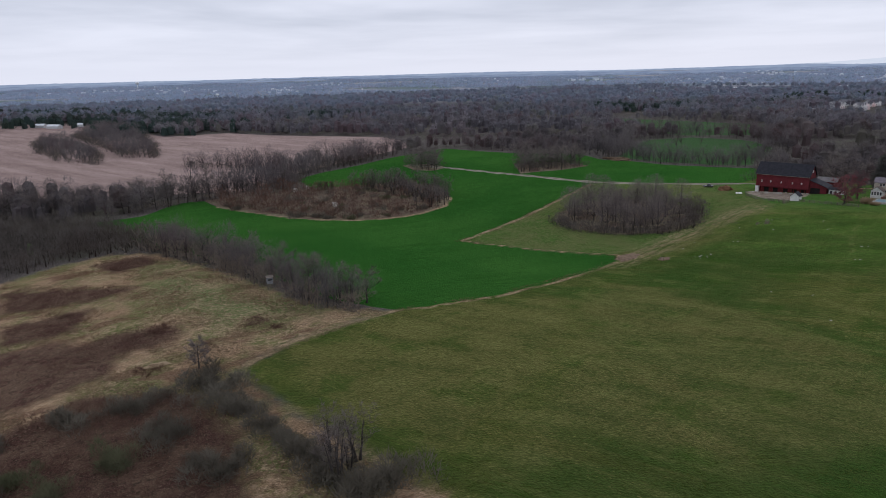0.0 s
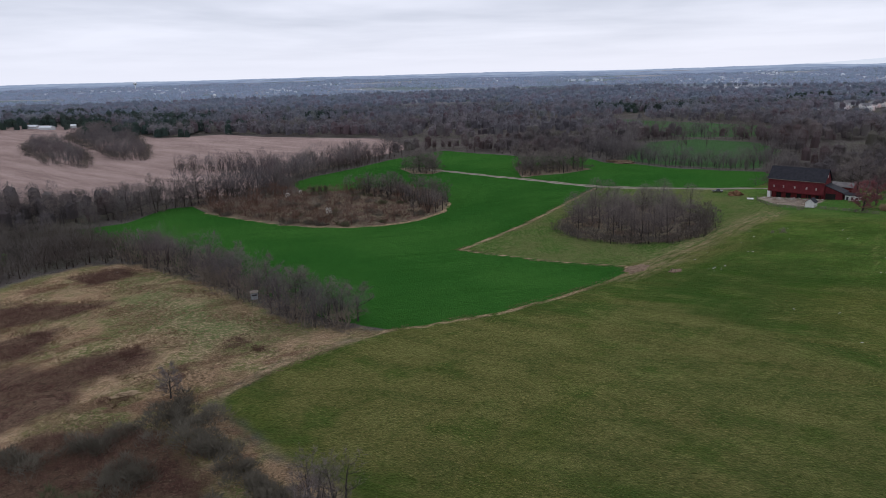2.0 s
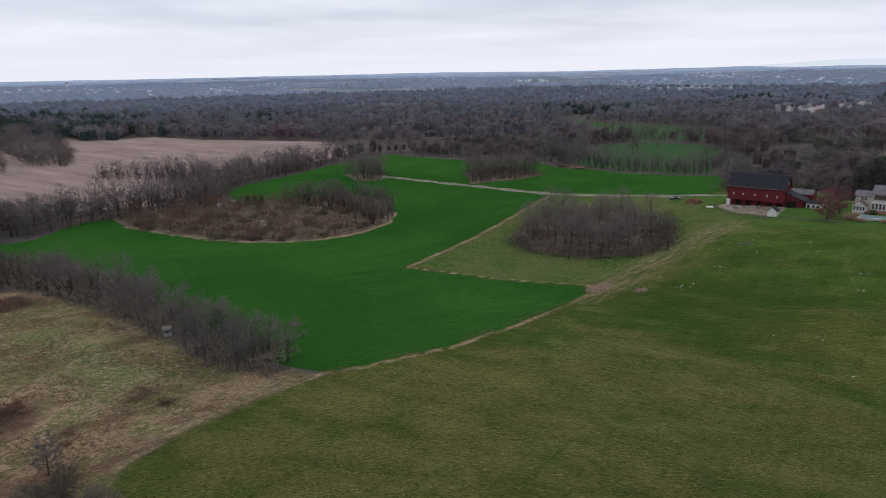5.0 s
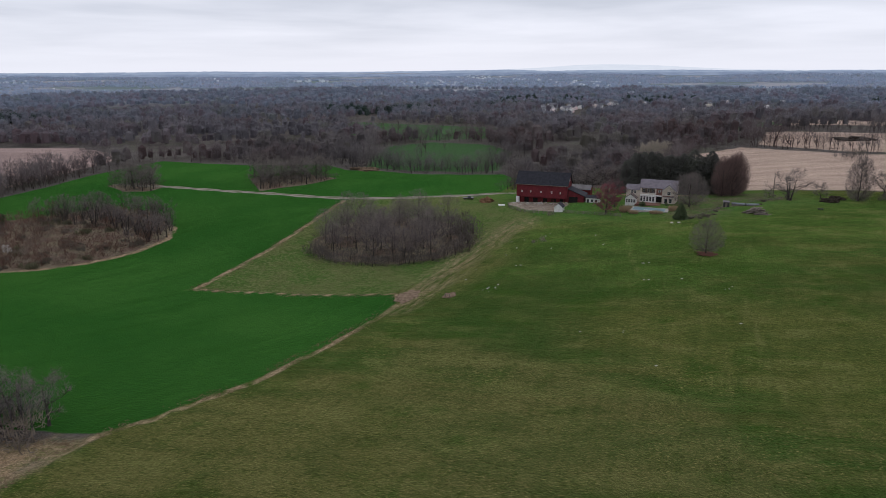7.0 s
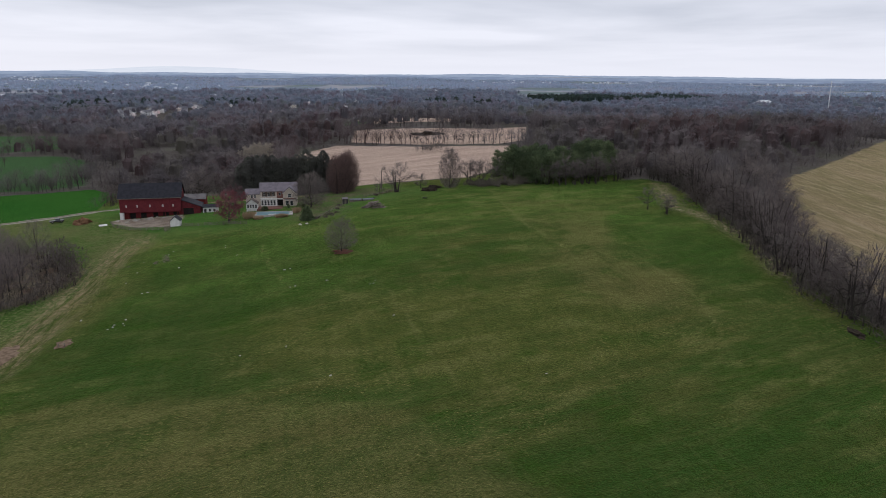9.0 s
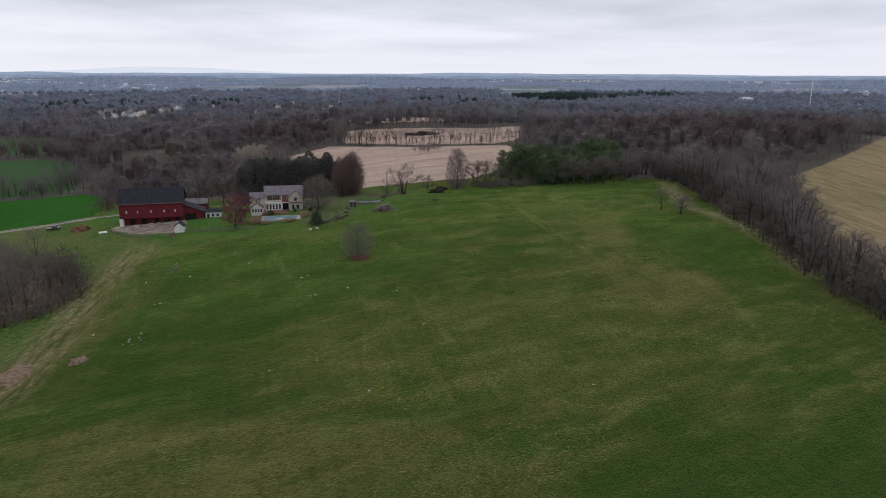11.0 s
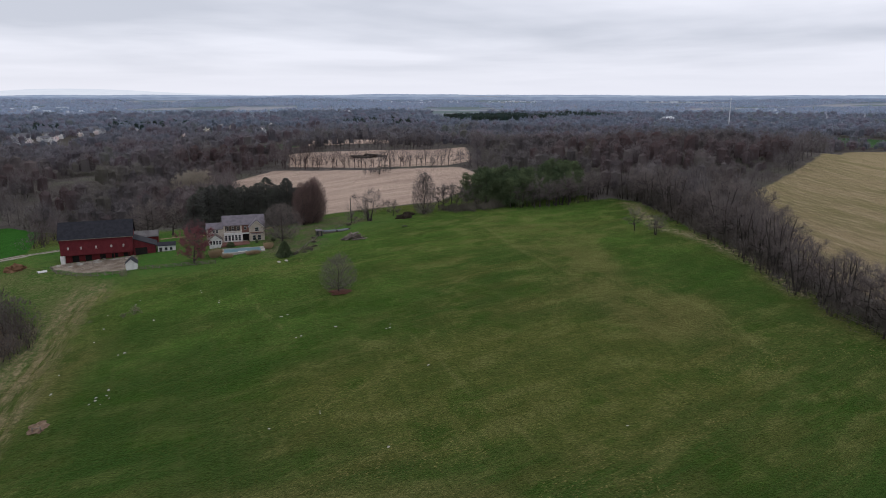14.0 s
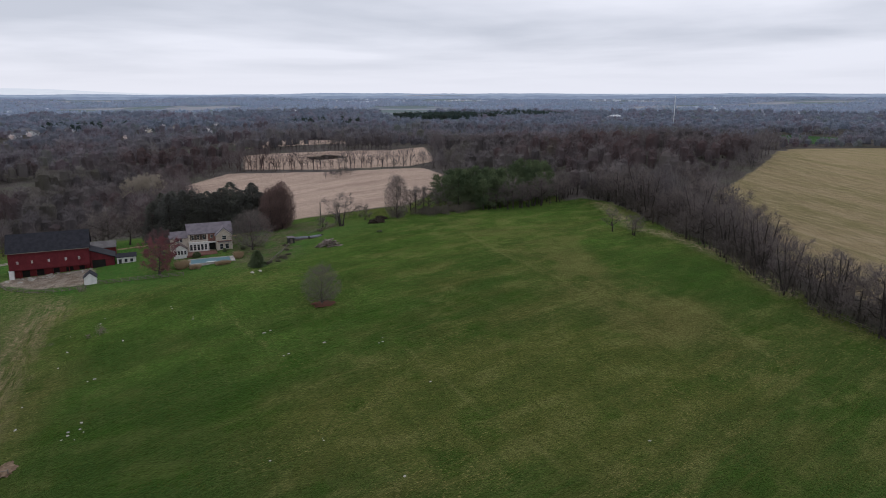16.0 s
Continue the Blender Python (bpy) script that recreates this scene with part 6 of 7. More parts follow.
heap("soil_mound", 145.0, 344.5, 3.1, 2.0, 2.2, M_ORANGEDIRT, "large heap of orange-brown soil beside the lane", "soil heap", 1)
heap("soil_mound", 258.5, 251, 2.9, 1.8, 1.9, M_DIRT, "dark heap of earth by the upper fence", "soil heap", 2, -40)
heap("soil_mound", 266, 253, 3.0, 1.5, 1.2, M_DIRT, "low dark heap of earth by the upper fence", "soil heap", 3, -40)
heap("soil_mound", 121, 470, 9.5, 4.2, 1.9, M_PINKDIRT, "long pale pinkish heap of earth at the crop's edge", "soil heap", 4, -35)
heap("soil_mound", 470, 400, 13, 4, 2.4, M_DIRT, "long dark heap in the stubble field", "soil heap", 5, -50)
heap("straw_mound", -69, 151.5, 2.6, 1.2, 0.7, M_STRAW, "pale heap of cut straw at the meadow's edge", "straw heap", 6, 20)
heap("dirt_patch", 193, 74, 3.0, 1.5, 0.7, M_DIRT, "brown heap of earth at the pasture's edge", "soil heap", 7, 30)
heap("bare_earth", 68.5, 243, 6.0, 3.0, 0.22, M_PINKDIRT, "scraped patch of pale bare earth at the field corner", "bare earth", 8, 45)
heap("bare_earth", 80, 237, 2.6, 2.0, 0.30, M_PINKDIRT, "scraped patch of pale bare earth beside the track", "bare earth", 9, 45)
heap("mulch_bed", 166.8, 222.3, 3.2, 2.7, 0.16, M_MULCH, "bed of red mulch under the lone tree", "mulch bed", 10)
fence("gate_posts", [(78.0, 236.2), (78.9, 235.0)], "two leaning posts with a rail at the bare earth", "farm fences", 1.2, 1)

ROCKS = []
for s in range(4):
    bm = bmesh.new()
    bmesh.ops.create_icosphere(bm, subdivisions=2, radius=1)
    for v in bm.verts:
        v.co *= 1 + 0.4 * noise.noise(v.co * 1.4 + Vector((s * 9, 0, 0)))
        v.co.z = max(-0.3, v.co.z * 0.55)
    me = bpy.data.meshes.new("rock")
    bm.to_mesh(me)
    bm.free()
    me.materials.append(M_ROCK)
    ROCKS.append(me)
rr = random.Random(5)
spots = [(92, 235.8), (91.3, 233.2), (94, 233.8), (90.4, 235.6), (93, 236.8), (94.6, 235.4), (151.2, 263.5), (150, 262), (145.7, 250.9), (134.9, 214.6), (136.2, 214), (110.2, 250.6), (111.6, 250),
         (97.3, 255), (90.3, 248.1), (144.2, 226.7), (146, 226), (106.2, 186.5), (106.9, 187.1), (97.1, 192.2), (100.9, 167.3), (128.6, 128.9), (120, 268), (127, 275), (99, 262), (104, 268), (113, 263), (150, 195.5), (152, 196.5), (149, 196), (135.3, 176.5)]
for x, y in spots + [(rr.uniform(95, 150), rr.uniform(200, 280)) for _ in range(6)]:
    if inside(PASTURE, x, y) < 1:
        continue
    ob = new("rock", rr.choice(ROCKS))
    k = rr.uniform(0.12, 0.27)
    ob.matrix_basis = Matrix.LocRotScale((x, y, gz(x, y) + 0.06), Euler((0, 0, rr.uniform(0, 6))), (k * rr.uniform(1.1, 2.4), k, k * 0.7))
    tagged(ob, "pale limestone rock lying in the pasture grass", "rock", "rocks in the pasture")

# stones and rubble along the barn's foot
for i in range(34):
    p = pose(156.44, 335.59, 0, 0, 0, -44.2) @ Vector((rr.uniform(-1, 25), rr.gauss(-1.6, 1.4), 0))
    ob = new("rubble_stone", rr.choice(ROCKS))
    k = rr.uniform(0.18, 0.5)
    ob.matrix_basis = Matrix.LocRotScale((p.x, p.y, gz(p.x, p.y) + 0.08), Euler((0, 0, rr.uniform(0, 6))), (k * 1.8, k, k * 0.8))
    tagged(ob, "pale broken stone lying in the muddy barnyard", "rock", "rubble by the barn")

# two flat slabs below the pool
for x, y in ((182.5, 258.3), (184.6, 256.8)):
    ob = new("stone_slab", ROCKS[1])
    ob.matrix_basis = Matrix.LocRotScale((x, y, gz(x, y) + 0.1), Euler((0, 0, 0.8)), (1.1, 0.6, 0.35))
    tagged(ob, "flat pale stone slab lying in the grass below the pool", "stone slab", "stone slabs")

# white sheet thrown over a low pile beside the barnyard
sheet = empty("sheeted_pile", pose(147.2, 333.0, gz(147.2, 333.0), 0, 0, -20), "low pile under a crumpled white sheet beside the barnyard", "covered pile")
part("pile", box(-1.3, 1.3, -0.7, 0.7, -0.2, 0.35, 0.05), M_WOOD, sheet)
part("sheet", prism([(-0.95, 0.05), (-0.75, 0.42), (-0.1, 0.62), (0.5, 0.48), (0.8, 0.40), (1.0, 0.02), (0.75, 0.34), (-0.1, 0.56), (-0.70, 0.36)], -1.5, 1.4), M_WHITE, sheet)

# stacked logs
logs = empty("log_stack", pose(217, 250, gz(217, 250), 0, 0, -48), "loose stack of bleached logs and old timber in the grass", "log stack")
rl = random.Random(9)
for i in range(64):
    layer = i // 14
    v, t = [], []
    ln = rl.uniform(2.2, 4.6)
    a, x, y = rl.gauss(0, 0.5), rl.uniform(-3.8, 3.8) * (1 - layer * 0.22), rl.uniform(-1.4, 1.4) * (1 - layer * 0.25)
    z = 0.2 + layer * 0.5 + rl.uniform(0, 0.12)
    r = rl.uniform(0.14, 0.27)
    d = Vector((math.cos(a), math.sin(a), rl.uniform(-0.16, 0.2))) * ln / 2
    c = Vector((x, y, z))
    tube([c - d, c, c + d], [r, r * 0.95, r * 0.85], 6, v, t)
    n = len(v)
    v.extend((c - d, c + d))
    for k in range(6):
        t.append((n, (k + 1) % 6, k))
        t.append((n + 1, 12 + k, 12 + (k + 1) % 6))
    part("log", lists_to_mesh("log", v, t, M_LOG), None, logs)

# tarp-covered timber beside the garden
tarp = empty("covered_stack", pose(224, 266.2, gz(224, 266.2), 0, 0, -45), "low timber stack under a faded blue-grey tarpaulin", "covered stack")
part("timber", box(-2.6, 2.6, -0.9, 0.9, -0.2, 0.8, 0.05), M_WOOD, tarp)
part("tarpaulin", prism([(-1.1, 0.5), (-0.95, 0.86), (0, 1.05), (0.95, 0.86), (1.1, 0.5), (0.98, 0.82), (0, 1.0), (-0.98, 0.82)], -2.7, 2.4), M_BLUEGREY, tarp)
copy_thing(tarp, pose(228.0, 262.6, gz(228.0, 262.6) - 0.25, 0, 0, -25))
HUT = empty("tool_shed", pose(217.8, 266.8, gz(217.8, 266.8), 0, 0, -40), "tiny dark-stained tool shed at the corner of the garden fence", "shed")
part("wall", box(-1.15, 1.15, -0.95, 0.95, -0.3, 2.1, 0.03), M_BLACK, HUT)
part("roof", prism([(-1.15, 2.05), (1.15, 2.35), (1.15, 2.45), (-1.15, 2.15)], -1.3, 1.3), M_ROOF_GREY, HUT)
part("door", box(-0.4, 0.4, -1.0, -0.955, 0.05, 1.85, 0.01), M_WOOD, HUT)
fence("garden_fence", [(231, 268), (238, 267.5), (246, 266.5), (254, 267)], "low weathered rail fence round the garden", "farm fences", 0.9, 2)


# picnic bench in the pasture
M_DARKWOOD = plain("wet_dark_wood", (0.030, 0.026, 0.023), (0.055, 0.047, 0.040), 1.2, 0.8)
bench = empty("picnic_table", pose(241.5, 241.5, gz(241.5, 241.5), 0, 0, -40), "dark weathered picnic table in the grass", "picnic table")
part("tabletop", box(-1.1, 1.1, -0.45, 0.4, 0.70, 0.76, 0.01), M_DARKWOOD, bench)
for y in (-0.75, 0.75):
    part("seat", box(-0.95, 0.95, y - 0.14, y + 0.14, 0.42, 0.47, 0.01), M_DARKWOOD, bench)
for x in (-0.7, 0.7):
    for y in (-0.45, 0.45):
        part("leg", box(x - 0.05, x + 0.05, y - 0.05, y + 0.05, 0, 0.70), M_DARKWOOD, bench)

# dark pickup parked on the lane
car = empty("pickup_truck", pose(140.5, 355.5, gz(140.5, 355.5) + 0.05, 0, 0, -18), "dark pickup truck parked beside the gravel lane", "pickup truck")
part("body", prism([(-0.9, 0.45), (0.9, 0.45), (0.92, 1.0), (-0.92, 1.0)], -2.6, 2.6), M_BLACK, car)
part("cab", prism([(-0.85, 1.0), (0.85, 1.0), (0.68, 1.75), (-0.68, 1.75)], -0.5, 1.2), M_GLASS, car)
part("cab_roof", box(-0.42, 1.12, -0.7, 0.7, 1.75, 1.82, 0.02), M_BLACK, car)
for x in (-1.7, 1.7):
    for y in (-0.85, 0.85):
        bm = bmesh.new()
        bmesh.ops.create_cone(bm, cap_ends=True, segments=14, radius1=0.38, radius2=0.38, depth=0.26, matrix=pose(x, y, 0.38, 90, 0, 0))
        wheel = part("wheel", bm, M_RUBBER, car)
        bm = bmesh.new()
        bmesh.ops.create_cone(bm, cap_ends=True, segments=10, radius1=0.2, radius2=0.2, depth=0.29, matrix=pose(x, y, 0.38, 90, 0, 0))
        part("rim", bm, M_CONC, wheel)

# raised hunting blind by the hedgerow
blind = empty("hunting_blind", pose(-55.0, 206.5, gz(-55.0, 206.5), 0, 0, 20), "grey box hunting blind on four wooden stilts", "hunting blind")
for x in (-0.7, 0.7):
    for y in (-0.7, 0.7):
        part("stilt", box(x - 0.06, x + 0.06, y - 0.06, y + 0.06, -0.3, 2.0), M_WOOD, blind)
part("cabin", box(-0.95, 0.95, -0.95, 0.95, 2.0, 4.0, 0.03), plain("grey_plywood", (0.20, 0.205, 0.21), (0.28, 0.285, 0.29), 1.0), blind)
part("roof", prism([(-1.15, 4.0), (1.15, 4.12), (1.15, 4.2), (-1.15, 4.1)], -1.15, 1.15), M_WOOD, blind)
part("slot", box(-0.7, 0.7, -0.99, -0.94, 3.1, 3.5), M_INNER_SHADE, blind, "near-black panel painted as shade in the viewing slot")
for i in range(5):
    part("rung", box(-0.25, 0.25, -1.1, -1.04, 0.3 + i * 0.36, 0.36 + i * 0.36), M_WOOD, blind)

# service pole behind the garden
mast = empty("utility_pole", pose(253, 275, gz(253, 275)), "thin weathered wooden utility pole by the stubble field", "utility pole")
v, t = [], []
tube([Vector((0, 0, -0.5)), Vector((0, 0, 4.5)), Vector((0, 0, 9.0))], [0.24, 0.20, 0.16], 8, v, t)
part("pole", lists_to_mesh("pole", v, t, M_WOOD), None, mast)
part("crossarm", box(-0.9, 0.9, -0.06, 0.06, 8.4, 8.52), M_WOOD, mast)

# ---------------------------------------------------------------- grass tufts
def tufts(name, poly, n, h, w, material, label, seed):
    """Loose tussocks of three blades, thick where the camera passes."""
    rng = np.random.default_rng(seed)
    p = np.array(poly)
    x, y = rng.uniform(p[:, 0].min(), p[:, 0].max(), n), rng.uniform(p[:, 1].min(), p[:, 1].max(), n)
    ok = side(poly, x, y) > 0.5
    ok &= np.sin(x * 0.21 + 2 * np.sin(y * 0.13)) + np.sin(y * 0.33 + x * 0.11) + rng.normal(0, 0.8, n) > -0.2
    for b in BRAMBLE:
        ok &= side(b, x, y) < 0
    x, y = x[ok], y[ok]
    m = len(x)
    z = ground_z(x, y)
    co = np.empty((m, 3, 3, 3), np.float32)
    for k in range(3):
        a, hh, ww = rng.uniform(0, 6.28, m), h * rng.uniform(0.5, 1.1, m), w * rng.uniform(0.6, 1.3, m)
        bend = rng.uniform(0, 6.28, m)
        lean = np.stack([np.cos(bend), np.sin(bend)]) * hh * 1.1
        co[:, k, 0] = np.stack([x - np.cos(a) * ww, y - np.sin(a) * ww, z + 0.03], 1)
        co[:, k, 1] = np.stack([x + np.cos(a) * ww, y + np.sin(a) * ww, z + 0.03], 1)
        co[:, k, 2] = np.stack([x + lean[0], y + lean[1], z + hh * 0.5], 1)
    co = co.reshape(-1, 3)
    me = mesh_from(name, co, np.arange(len(co)).reshape(-1, 3), 3)
    me.materials.append(material)
    return tagged(new(name, me), label, "grass", kind="stuff")


M_TUFT = twigs("pasture_tufts", (0.042, 0.066, 0.010), (0.165, 0.156, 0.048), True)
M_STALK = twigs("dry_stalks", (0.150, 0.108, 0.066), (0.285, 0.210, 0.138), True)
tufts("pasture_grass", PASTURE[:1] + [(64, 239), (150, 285), (200, 230), (230, 160), (190, 80), (150, 60), (60, 60), (6, 85), (-25, 119), (-48, 145), (-38, 161)], 80000, 0.22, 0.12, M_TUFT, "olive and straw-coloured grass tufts in the pasture", 81)
tufts("meadow_weeds", [(-15, 181), (-48, 145), (-25, 119), (-5, 98), (-60, 60), (-130, 100), (-170, 200), (-148, 248), (-113, 260), (-50, 200)], 70000, 0.55, 0.16, M_STALK, "bleached dead weed stalks standing in the meadow", 82)
tufts("field_margin", [(-15, 180), (16, 195), (56, 228), (66, 240), (70, 246), (48, 261), (12, 287), (30, 308), (88, 386), (85, 389), (20, 306), (4, 286), (46, 255), (62, 247), (52, 232), (14, 200), (-15, 185)], 60000, 0.35, 0.12, M_STALK, "dry straw-coloured grass along the crop's margin", 84)

# ---------------------------------------------------------------- hamlets and far landmarks
M_SIDING = plain("pale_siding", (0.52, 0.52, 0.53), (0.66, 0.66, 0.66), 0.1, 0.7)
M_SIDING_B = plain("buff_siding", (0.34, 0.31, 0.28), (0.44, 0.40, 0.36), 0.1, 0.7)
M_FARROOF = plain("grey_house_roof", (0.115, 0.115, 0.130), (0.165, 0.160, 0.170), 0.1, 0.8)
M_PALE_ROOF = plain("pale_metal_roof", (0.62, 0.64, 0.66), (0.74, 0.76, 0.78), 0.1, 0.5)
M_REDBRICK = plain("far_red_brick", (0.22, 0.10, 0.085), (0.28, 0.13, 0.11), 0.1, 0.9)


def far_house(x, y, w, d, h, wall, roof, turn, label, storeys=2):
    e = empty("house", pose(x, y, gz(x, y) - 0.3, 0, 0, turn), label, "house", "houses of the hamlets")
    part("wall", gable_walls(-w / 2, w / 2, -d / 2, d / 2, -2, h, d * 0.32), wall, e)
    part("roof", gable_roof(-w / 2, w / 2, -d / 2, d / 2, h, d * 0.32, 0.5, 0.25), roof, e)
    for s in range(storeys):
        for i in range(3):
            part("window", box(-w / 2 + w * (i + 0.7) / 3.4 - 0.5, -w / 2 + w * (i + 0.7) / 3.4 + 0.5, -d / 2 - 0.06, -d / 2 + 0.02, 1.0 + s * 2.8, 2.4 + s * 2.8), M_GLASS, e)
    return e


rh = random.Random(21)
HAMLET = [(585, 1035), (622, 1066), (664, 1074), (705, 1063), (777, 1123), (811, 1072), (866, 1051), (899, 1002), (1032, 1089), (926, 961), (1124, 1035), (652, 1056), (694, 1035), (746, 1063), (764, 860),
          (1026, 650), (849, 815), (730, 1150), (1000, 1010), (960, 1120), (328, 993), (560, 985), (540, 1010), (608, 1000), (1180, 960)]
for x, y in HAMLET:
    far_house(x, y, rh.uniform(11, 16), rh.uniform(8, 10), rh.uniform(5, 6.4), rh.choice((M_SIDING, M_SIDING, M_SIDING_B)), M_FARROOF, rh.uniform(-60, 60), "pale two-storey house among the leafless trees of a hamlet")
far_house(600, 1120, 24, 12, 8, M_REDBRICK, M_FARROOF, -30, "large red-brick farmhouse beyond the woods")
for x, y, w, d, h in ((707, 1656, 22, 10, 5), (740, 1671, 16, 9, 5), (750, 1629, 14, 9, 4), (932, 1610, 22, 10, 5), (943, 1515, 16, 9, 4), (1035, 1394, 20, 10, 5), (1598, 1170, 30, 12, 5), (1622, 330, 40, 18, 6), (386, 1402, 18, 9, 4), (-536, 965, 22, 8, 3.5), (-510, 985, 8, 6, 4),
                      (-566, 985, 16, 8, 3.5), (-60, 1750, 20, 9, 5), (40, 1900, 16, 9, 5)):
    e = empty("farm_building", pose(x, y, gz(x, y) - 0.3, 0, 0, rh.uniform(-45, 20)), "long farm building with a pale metal roof far off", "farm building", "far farm buildings")
    part("wall", gable_walls(-w / 2, w / 2, -d / 2, d / 2, -2, h, d * 0.25), M_SIDING, e)
    part("roof", gable_roof(-w / 2, w / 2, -d / 2, d / 2, h, d * 0.25, 0.4, 0.25), M_PALE_ROOF, e)

bl_x, bl_y = np.array(BLOOMS, float).T
woods("blossom_trees", bl_x, bl_y, [canopy_template(s, 46, 9, 9, 1.8, 0.35) for s in (51, 52)], twigs("pale_blossom", (0.66, 0.64, 0.63), (0.80, 0.78, 0.76), True), "pale flowering trees round the hamlet", 91, (0.8, 1.25))
rg = np.random.default_rng(92)
cone_sites = []
for cx0, cy0, sx, sy, n in ((-480, 1080, 190, 110, 520), (-340, 900, 70, 80, 200), (-700, 1320, 160, 110, 160), (345, 1085, 70, 40, 90), (275, 1130, 40, 30, 40), (560, 1100, 50, 40, 40), (1150, 820, 60, 80, 40), (700, 1250, 90, 60, 60), (900, 1120, 120, 60, 50), (-180, 1080, 60, 30, 40)):
    a, b = rg.normal(0, 0.5, n) * sx, rg.normal(0, 0.5, n) * sy
    cone_sites.append(np.stack([cx0 + a, cy0 + b], 1))
cone_sites.append(np.array(fill([(1340, 690), (1400, 695), (1490, 594), (1630, 506), (1770, 470), (1800, 520), (1700, 640), (1560, 770), (1480, 800), (1420, 790)], 8.5, 94)))
cs = np.concatenate(cone_sites)
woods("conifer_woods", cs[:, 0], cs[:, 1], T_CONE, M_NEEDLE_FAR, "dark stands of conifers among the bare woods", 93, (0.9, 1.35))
# tree lines between the pale fields north of the farm
for line, gap in (([(284, 368), (300, 395), (368, 449)], 5.0), ([(446, 320), (428, 372), (412, 443)], 3.0), ([(531, 372), (506, 430), (478, 488)], 2.6), ([(560, 430), (530, 462), (496, 508)], 3.4), ([(112, 478), (128, 470), (150, 453), (178, 450), (207, 455)], 2.6), ([(130, 500), (160, 462), (214, 470), (240, 505)], 3.3), ([(180, 604), (226, 620), (282, 602)], 3.6), ([(262, 540), (266, 585)], 4.0), ([(293, 640), (230, 700), (180, 740)], 6.0)):
    thicket("tree_line", along(line, gap, 4.0, int(gap * 10)), T_LINE, M_WOODS, "line of leafless trees between far fields", int(gap * 7), (0.8, 1.4))

thicket("tree_line", fill(GREENS[1], 34, 64) + fill(GREENS[0], 40, 65), T_LINE, M_WOODS, "scattered leafless trees in the far green leys", 66)

mast2 = empty("radio_mast", pose(1434, 192, gz(1434, 192)), "tall slender white mast rising from the far woods", "mast")
v, t = [], []
tube([Vector((0, 0, -2)), Vector((0, 0, 30)), Vector((0, 0, 56))], [0.9, 0.8, 0.7], 8, v, t)
part("pole", lists_to_mesh("pole", v, t, M_PALE_ROOF), None, mast2)
part("antenna", box(-1.6, 1.6, -0.5, 0.5, 52, 55), M_PALE_ROOF, mast2)


def water_tower(x, y, h, r):
    e = empty("water_tower", pose(x, y, gz(x, y)), "pale water tower with a rounded tank on a column", "water tower", "water towers")
    v, t = [], []
    tube([Vector((0, 0, -3)), Vector((0, 0, h * 0.6))], [r * 0.35, r * 0.25], 10, v, t)
    part("column", lists_to_mesh("column", v, t, M_PALE_ROOF), None, e)
    bm = bmesh.new()
    bmesh.ops.create_uvsphere(bm, u_segments=16, v_segments=10, radius=r, matrix=Matrix.Translation((0, 0, h * 0.8)) @ Matrix.Diagonal((1, 1, 0.75, 1)))
    part("tank", bm, M_PALE_ROOF, e)


water_tower(-1430, 3340, 34, 9)
water_tower(-620, 1960, 22, 5)
water_tower(-235, 2150, 18, 3)

# distant towns: many small pale boxes, too far to tell apart
rt = np.random.default_rng(95)
bm = bmesh.new()
for az, r, n, spread in ((-24.5, 3300, 70, 5.0), (-20, 2900, 40, 3.5), (-13, 2500, 25, 1.2), (-9, 3000, 30, 3), (3, 3000, 20, 3), (12, 2900, 40, 2.0), (22, 2300, 30, 3.0), (25.5, 3900, 40, 1.5), (27, 2900, 60, 4.0), (34, 2300, 30, 3), (62, 3600, 50, 5.0), (72, 3700, 60, 5.0), (82, 3300, 20, 3), (88, 2200, 16, 2.5)):
    for _ in range(int(n * 0.7)):
        a, q = math.radians(az + rt.normal(0, spread * 0.5)), r * (1 + rt.normal(0, 0.05))
        x, y = math.sin(a) * q, 50 + math.cos(a) * q
        w, d, h = rt.uniform(5, 12) * rt.uniform(0.5, 1.5), rt.uniform(5, 9), rt.uniform(0, 3)
        z = gz(x, y)
        add_box(bm, x - w / 2, x + w / 2, y - d / 2, y + d / 2, z - 3, z + h + 5)
town_me = bpy.data.meshes.new("distant_town")
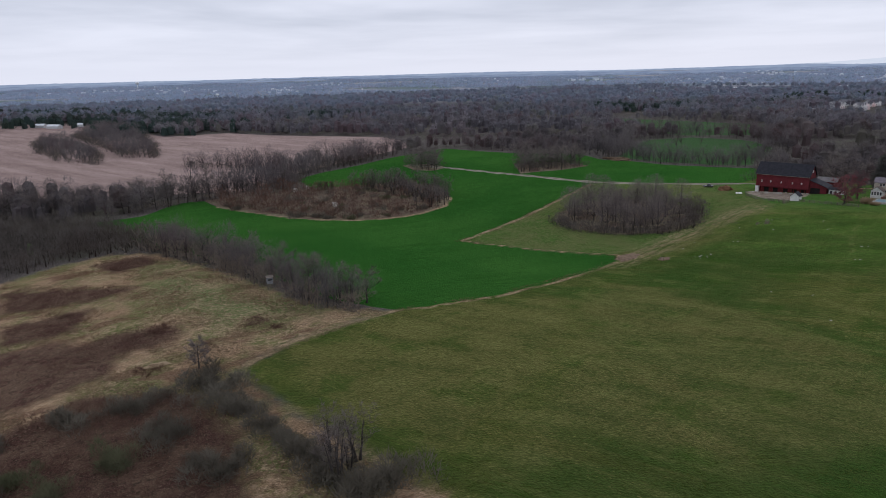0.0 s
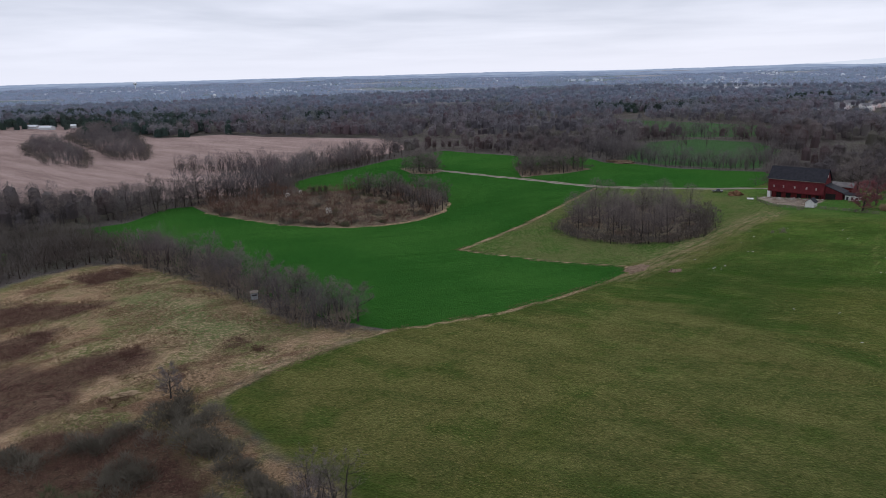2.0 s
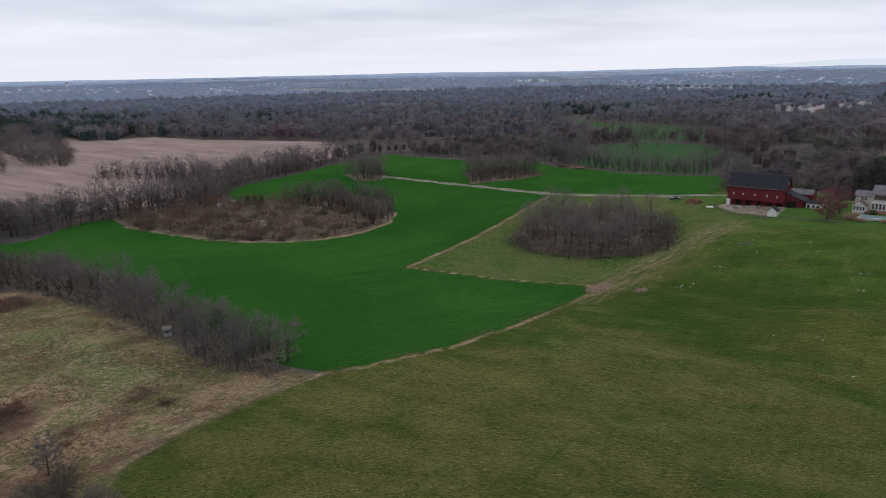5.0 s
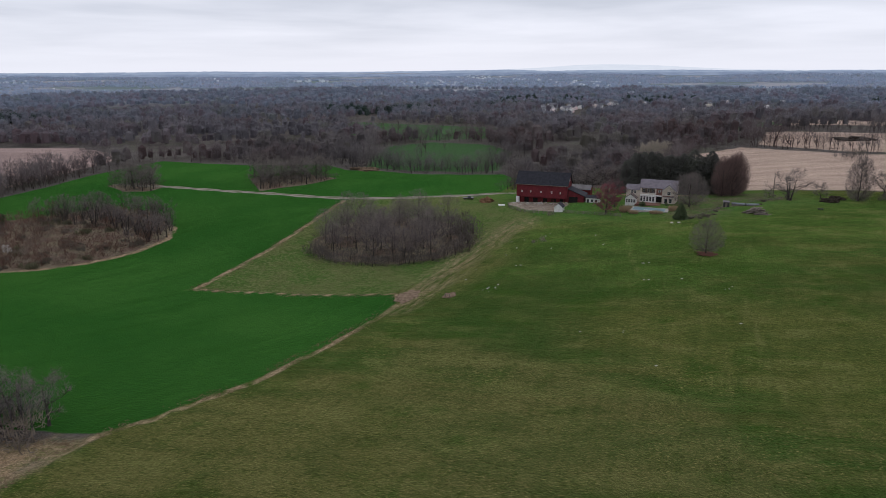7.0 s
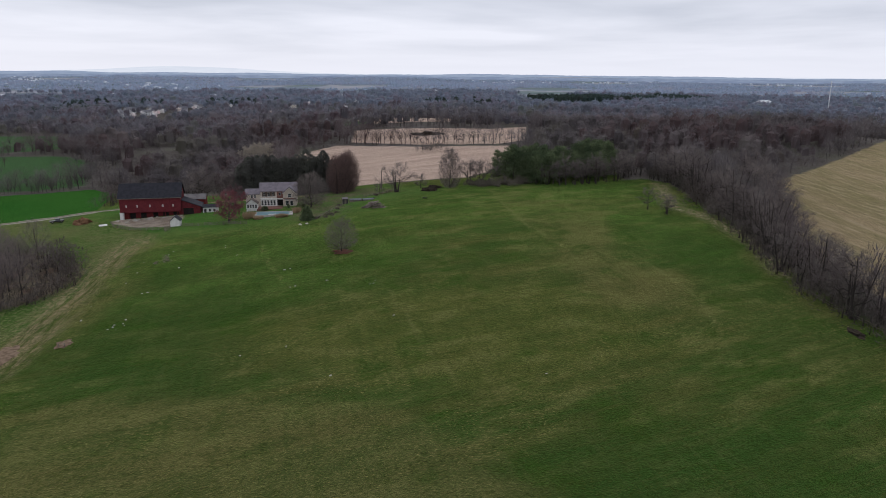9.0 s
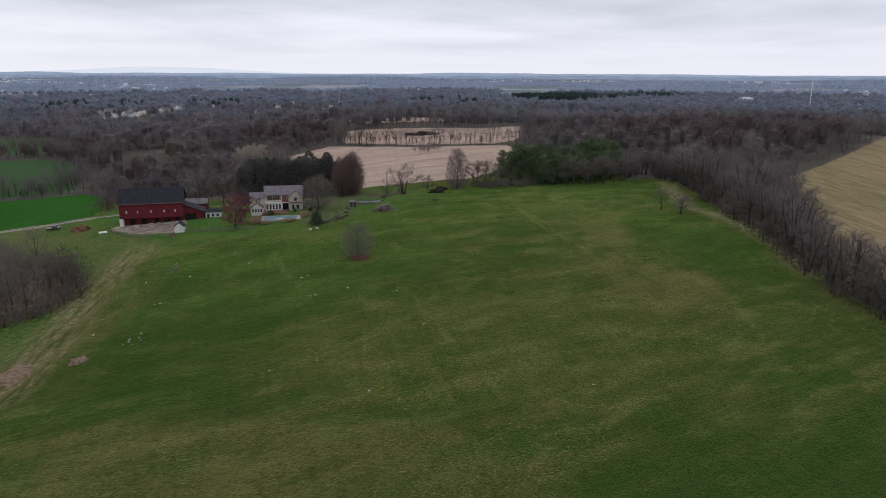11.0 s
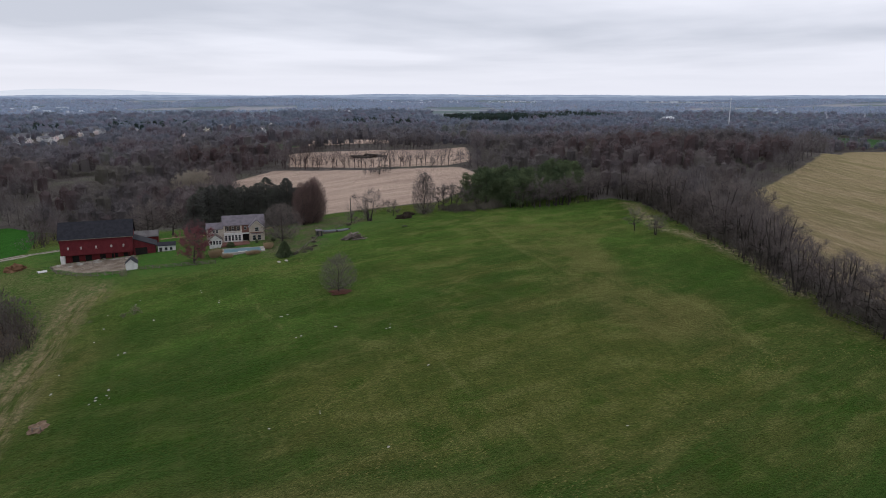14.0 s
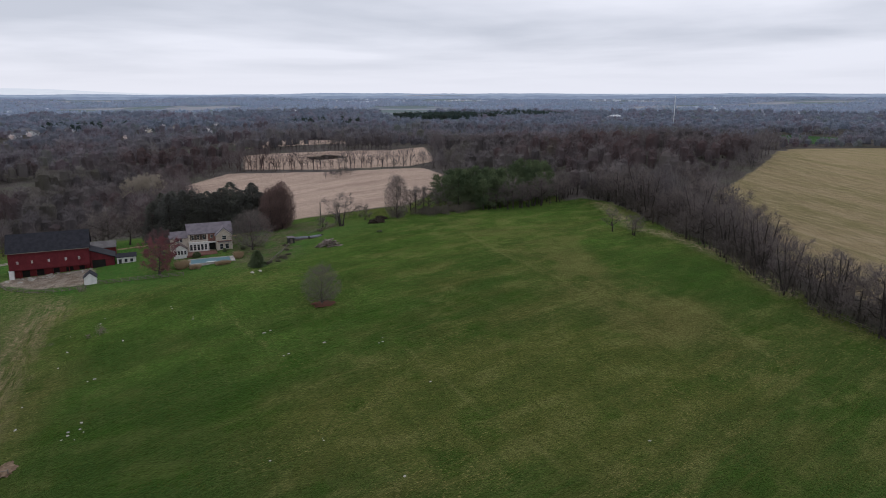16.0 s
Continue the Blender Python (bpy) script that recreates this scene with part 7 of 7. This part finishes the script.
bm.to_mesh(town_me)
bm.free()
# the white leans blue: distance haze put into the wall colour
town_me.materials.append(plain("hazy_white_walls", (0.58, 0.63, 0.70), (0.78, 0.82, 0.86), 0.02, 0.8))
tagged(new("distant_town", town_me), "scattered pale buildings of distant towns, tinted blue for haze", "town", kind="stuff")


# ridges along the horizon, their haze painted as a glowing blue
def ridge(r, low, high, rough, colour, colour2, seed, peak=(0.0, 1.0, 0.0)):
    n = 900
    az = np.radians(np.linspace(-55, 130, n))
    off = seed * 7.3
    top = np.array([high + rough * (noise.noise(Vector((a * 5 + off, 0, 0))) + 0.5 * noise.noise(Vector((a * 17 + off, 3, 0))) + 0.22 * noise.noise(Vector((a * 150 + off, 5, 0)))) for a in az])
    top = top + peak[2] * np.exp(-(((np.degrees(az) - peak[0]) / peak[1]) ** 2))
    x, y = np.sin(az) * r, 50 + np.cos(az) * r
    co = np.concatenate([np.stack([x * 0.97, y * 0.97, np.full(n, low)], 1), np.stack([x, y, top], 1), np.stack([x * 1.02, y * 1.02, np.full(n, low)], 1)])
    i = np.arange(n - 1)
    f = np.concatenate([np.stack([i, i + 1, n + i + 1, n + i], 1), np.stack([n + i, n + i + 1, 2 * n + i + 1, 2 * n + i], 1)])
    me = mesh_from("backdrop", co, f, 4)
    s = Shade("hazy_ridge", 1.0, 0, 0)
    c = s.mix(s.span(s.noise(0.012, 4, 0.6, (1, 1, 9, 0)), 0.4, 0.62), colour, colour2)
    # emission only: the haze colour glows instead of taking light
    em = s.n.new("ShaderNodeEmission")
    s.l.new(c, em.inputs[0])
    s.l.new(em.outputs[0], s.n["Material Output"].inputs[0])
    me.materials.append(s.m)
    tagged(new("backdrop", me), "wooded backdrop ridge on the horizon, glowing blue to stand for haze", "backdrop", kind="structure")


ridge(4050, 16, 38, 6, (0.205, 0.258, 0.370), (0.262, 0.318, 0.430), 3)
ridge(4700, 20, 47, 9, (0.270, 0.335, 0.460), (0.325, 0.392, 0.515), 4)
# a mountain beyond the horizon to the north-east, glowing in a pale haze colour
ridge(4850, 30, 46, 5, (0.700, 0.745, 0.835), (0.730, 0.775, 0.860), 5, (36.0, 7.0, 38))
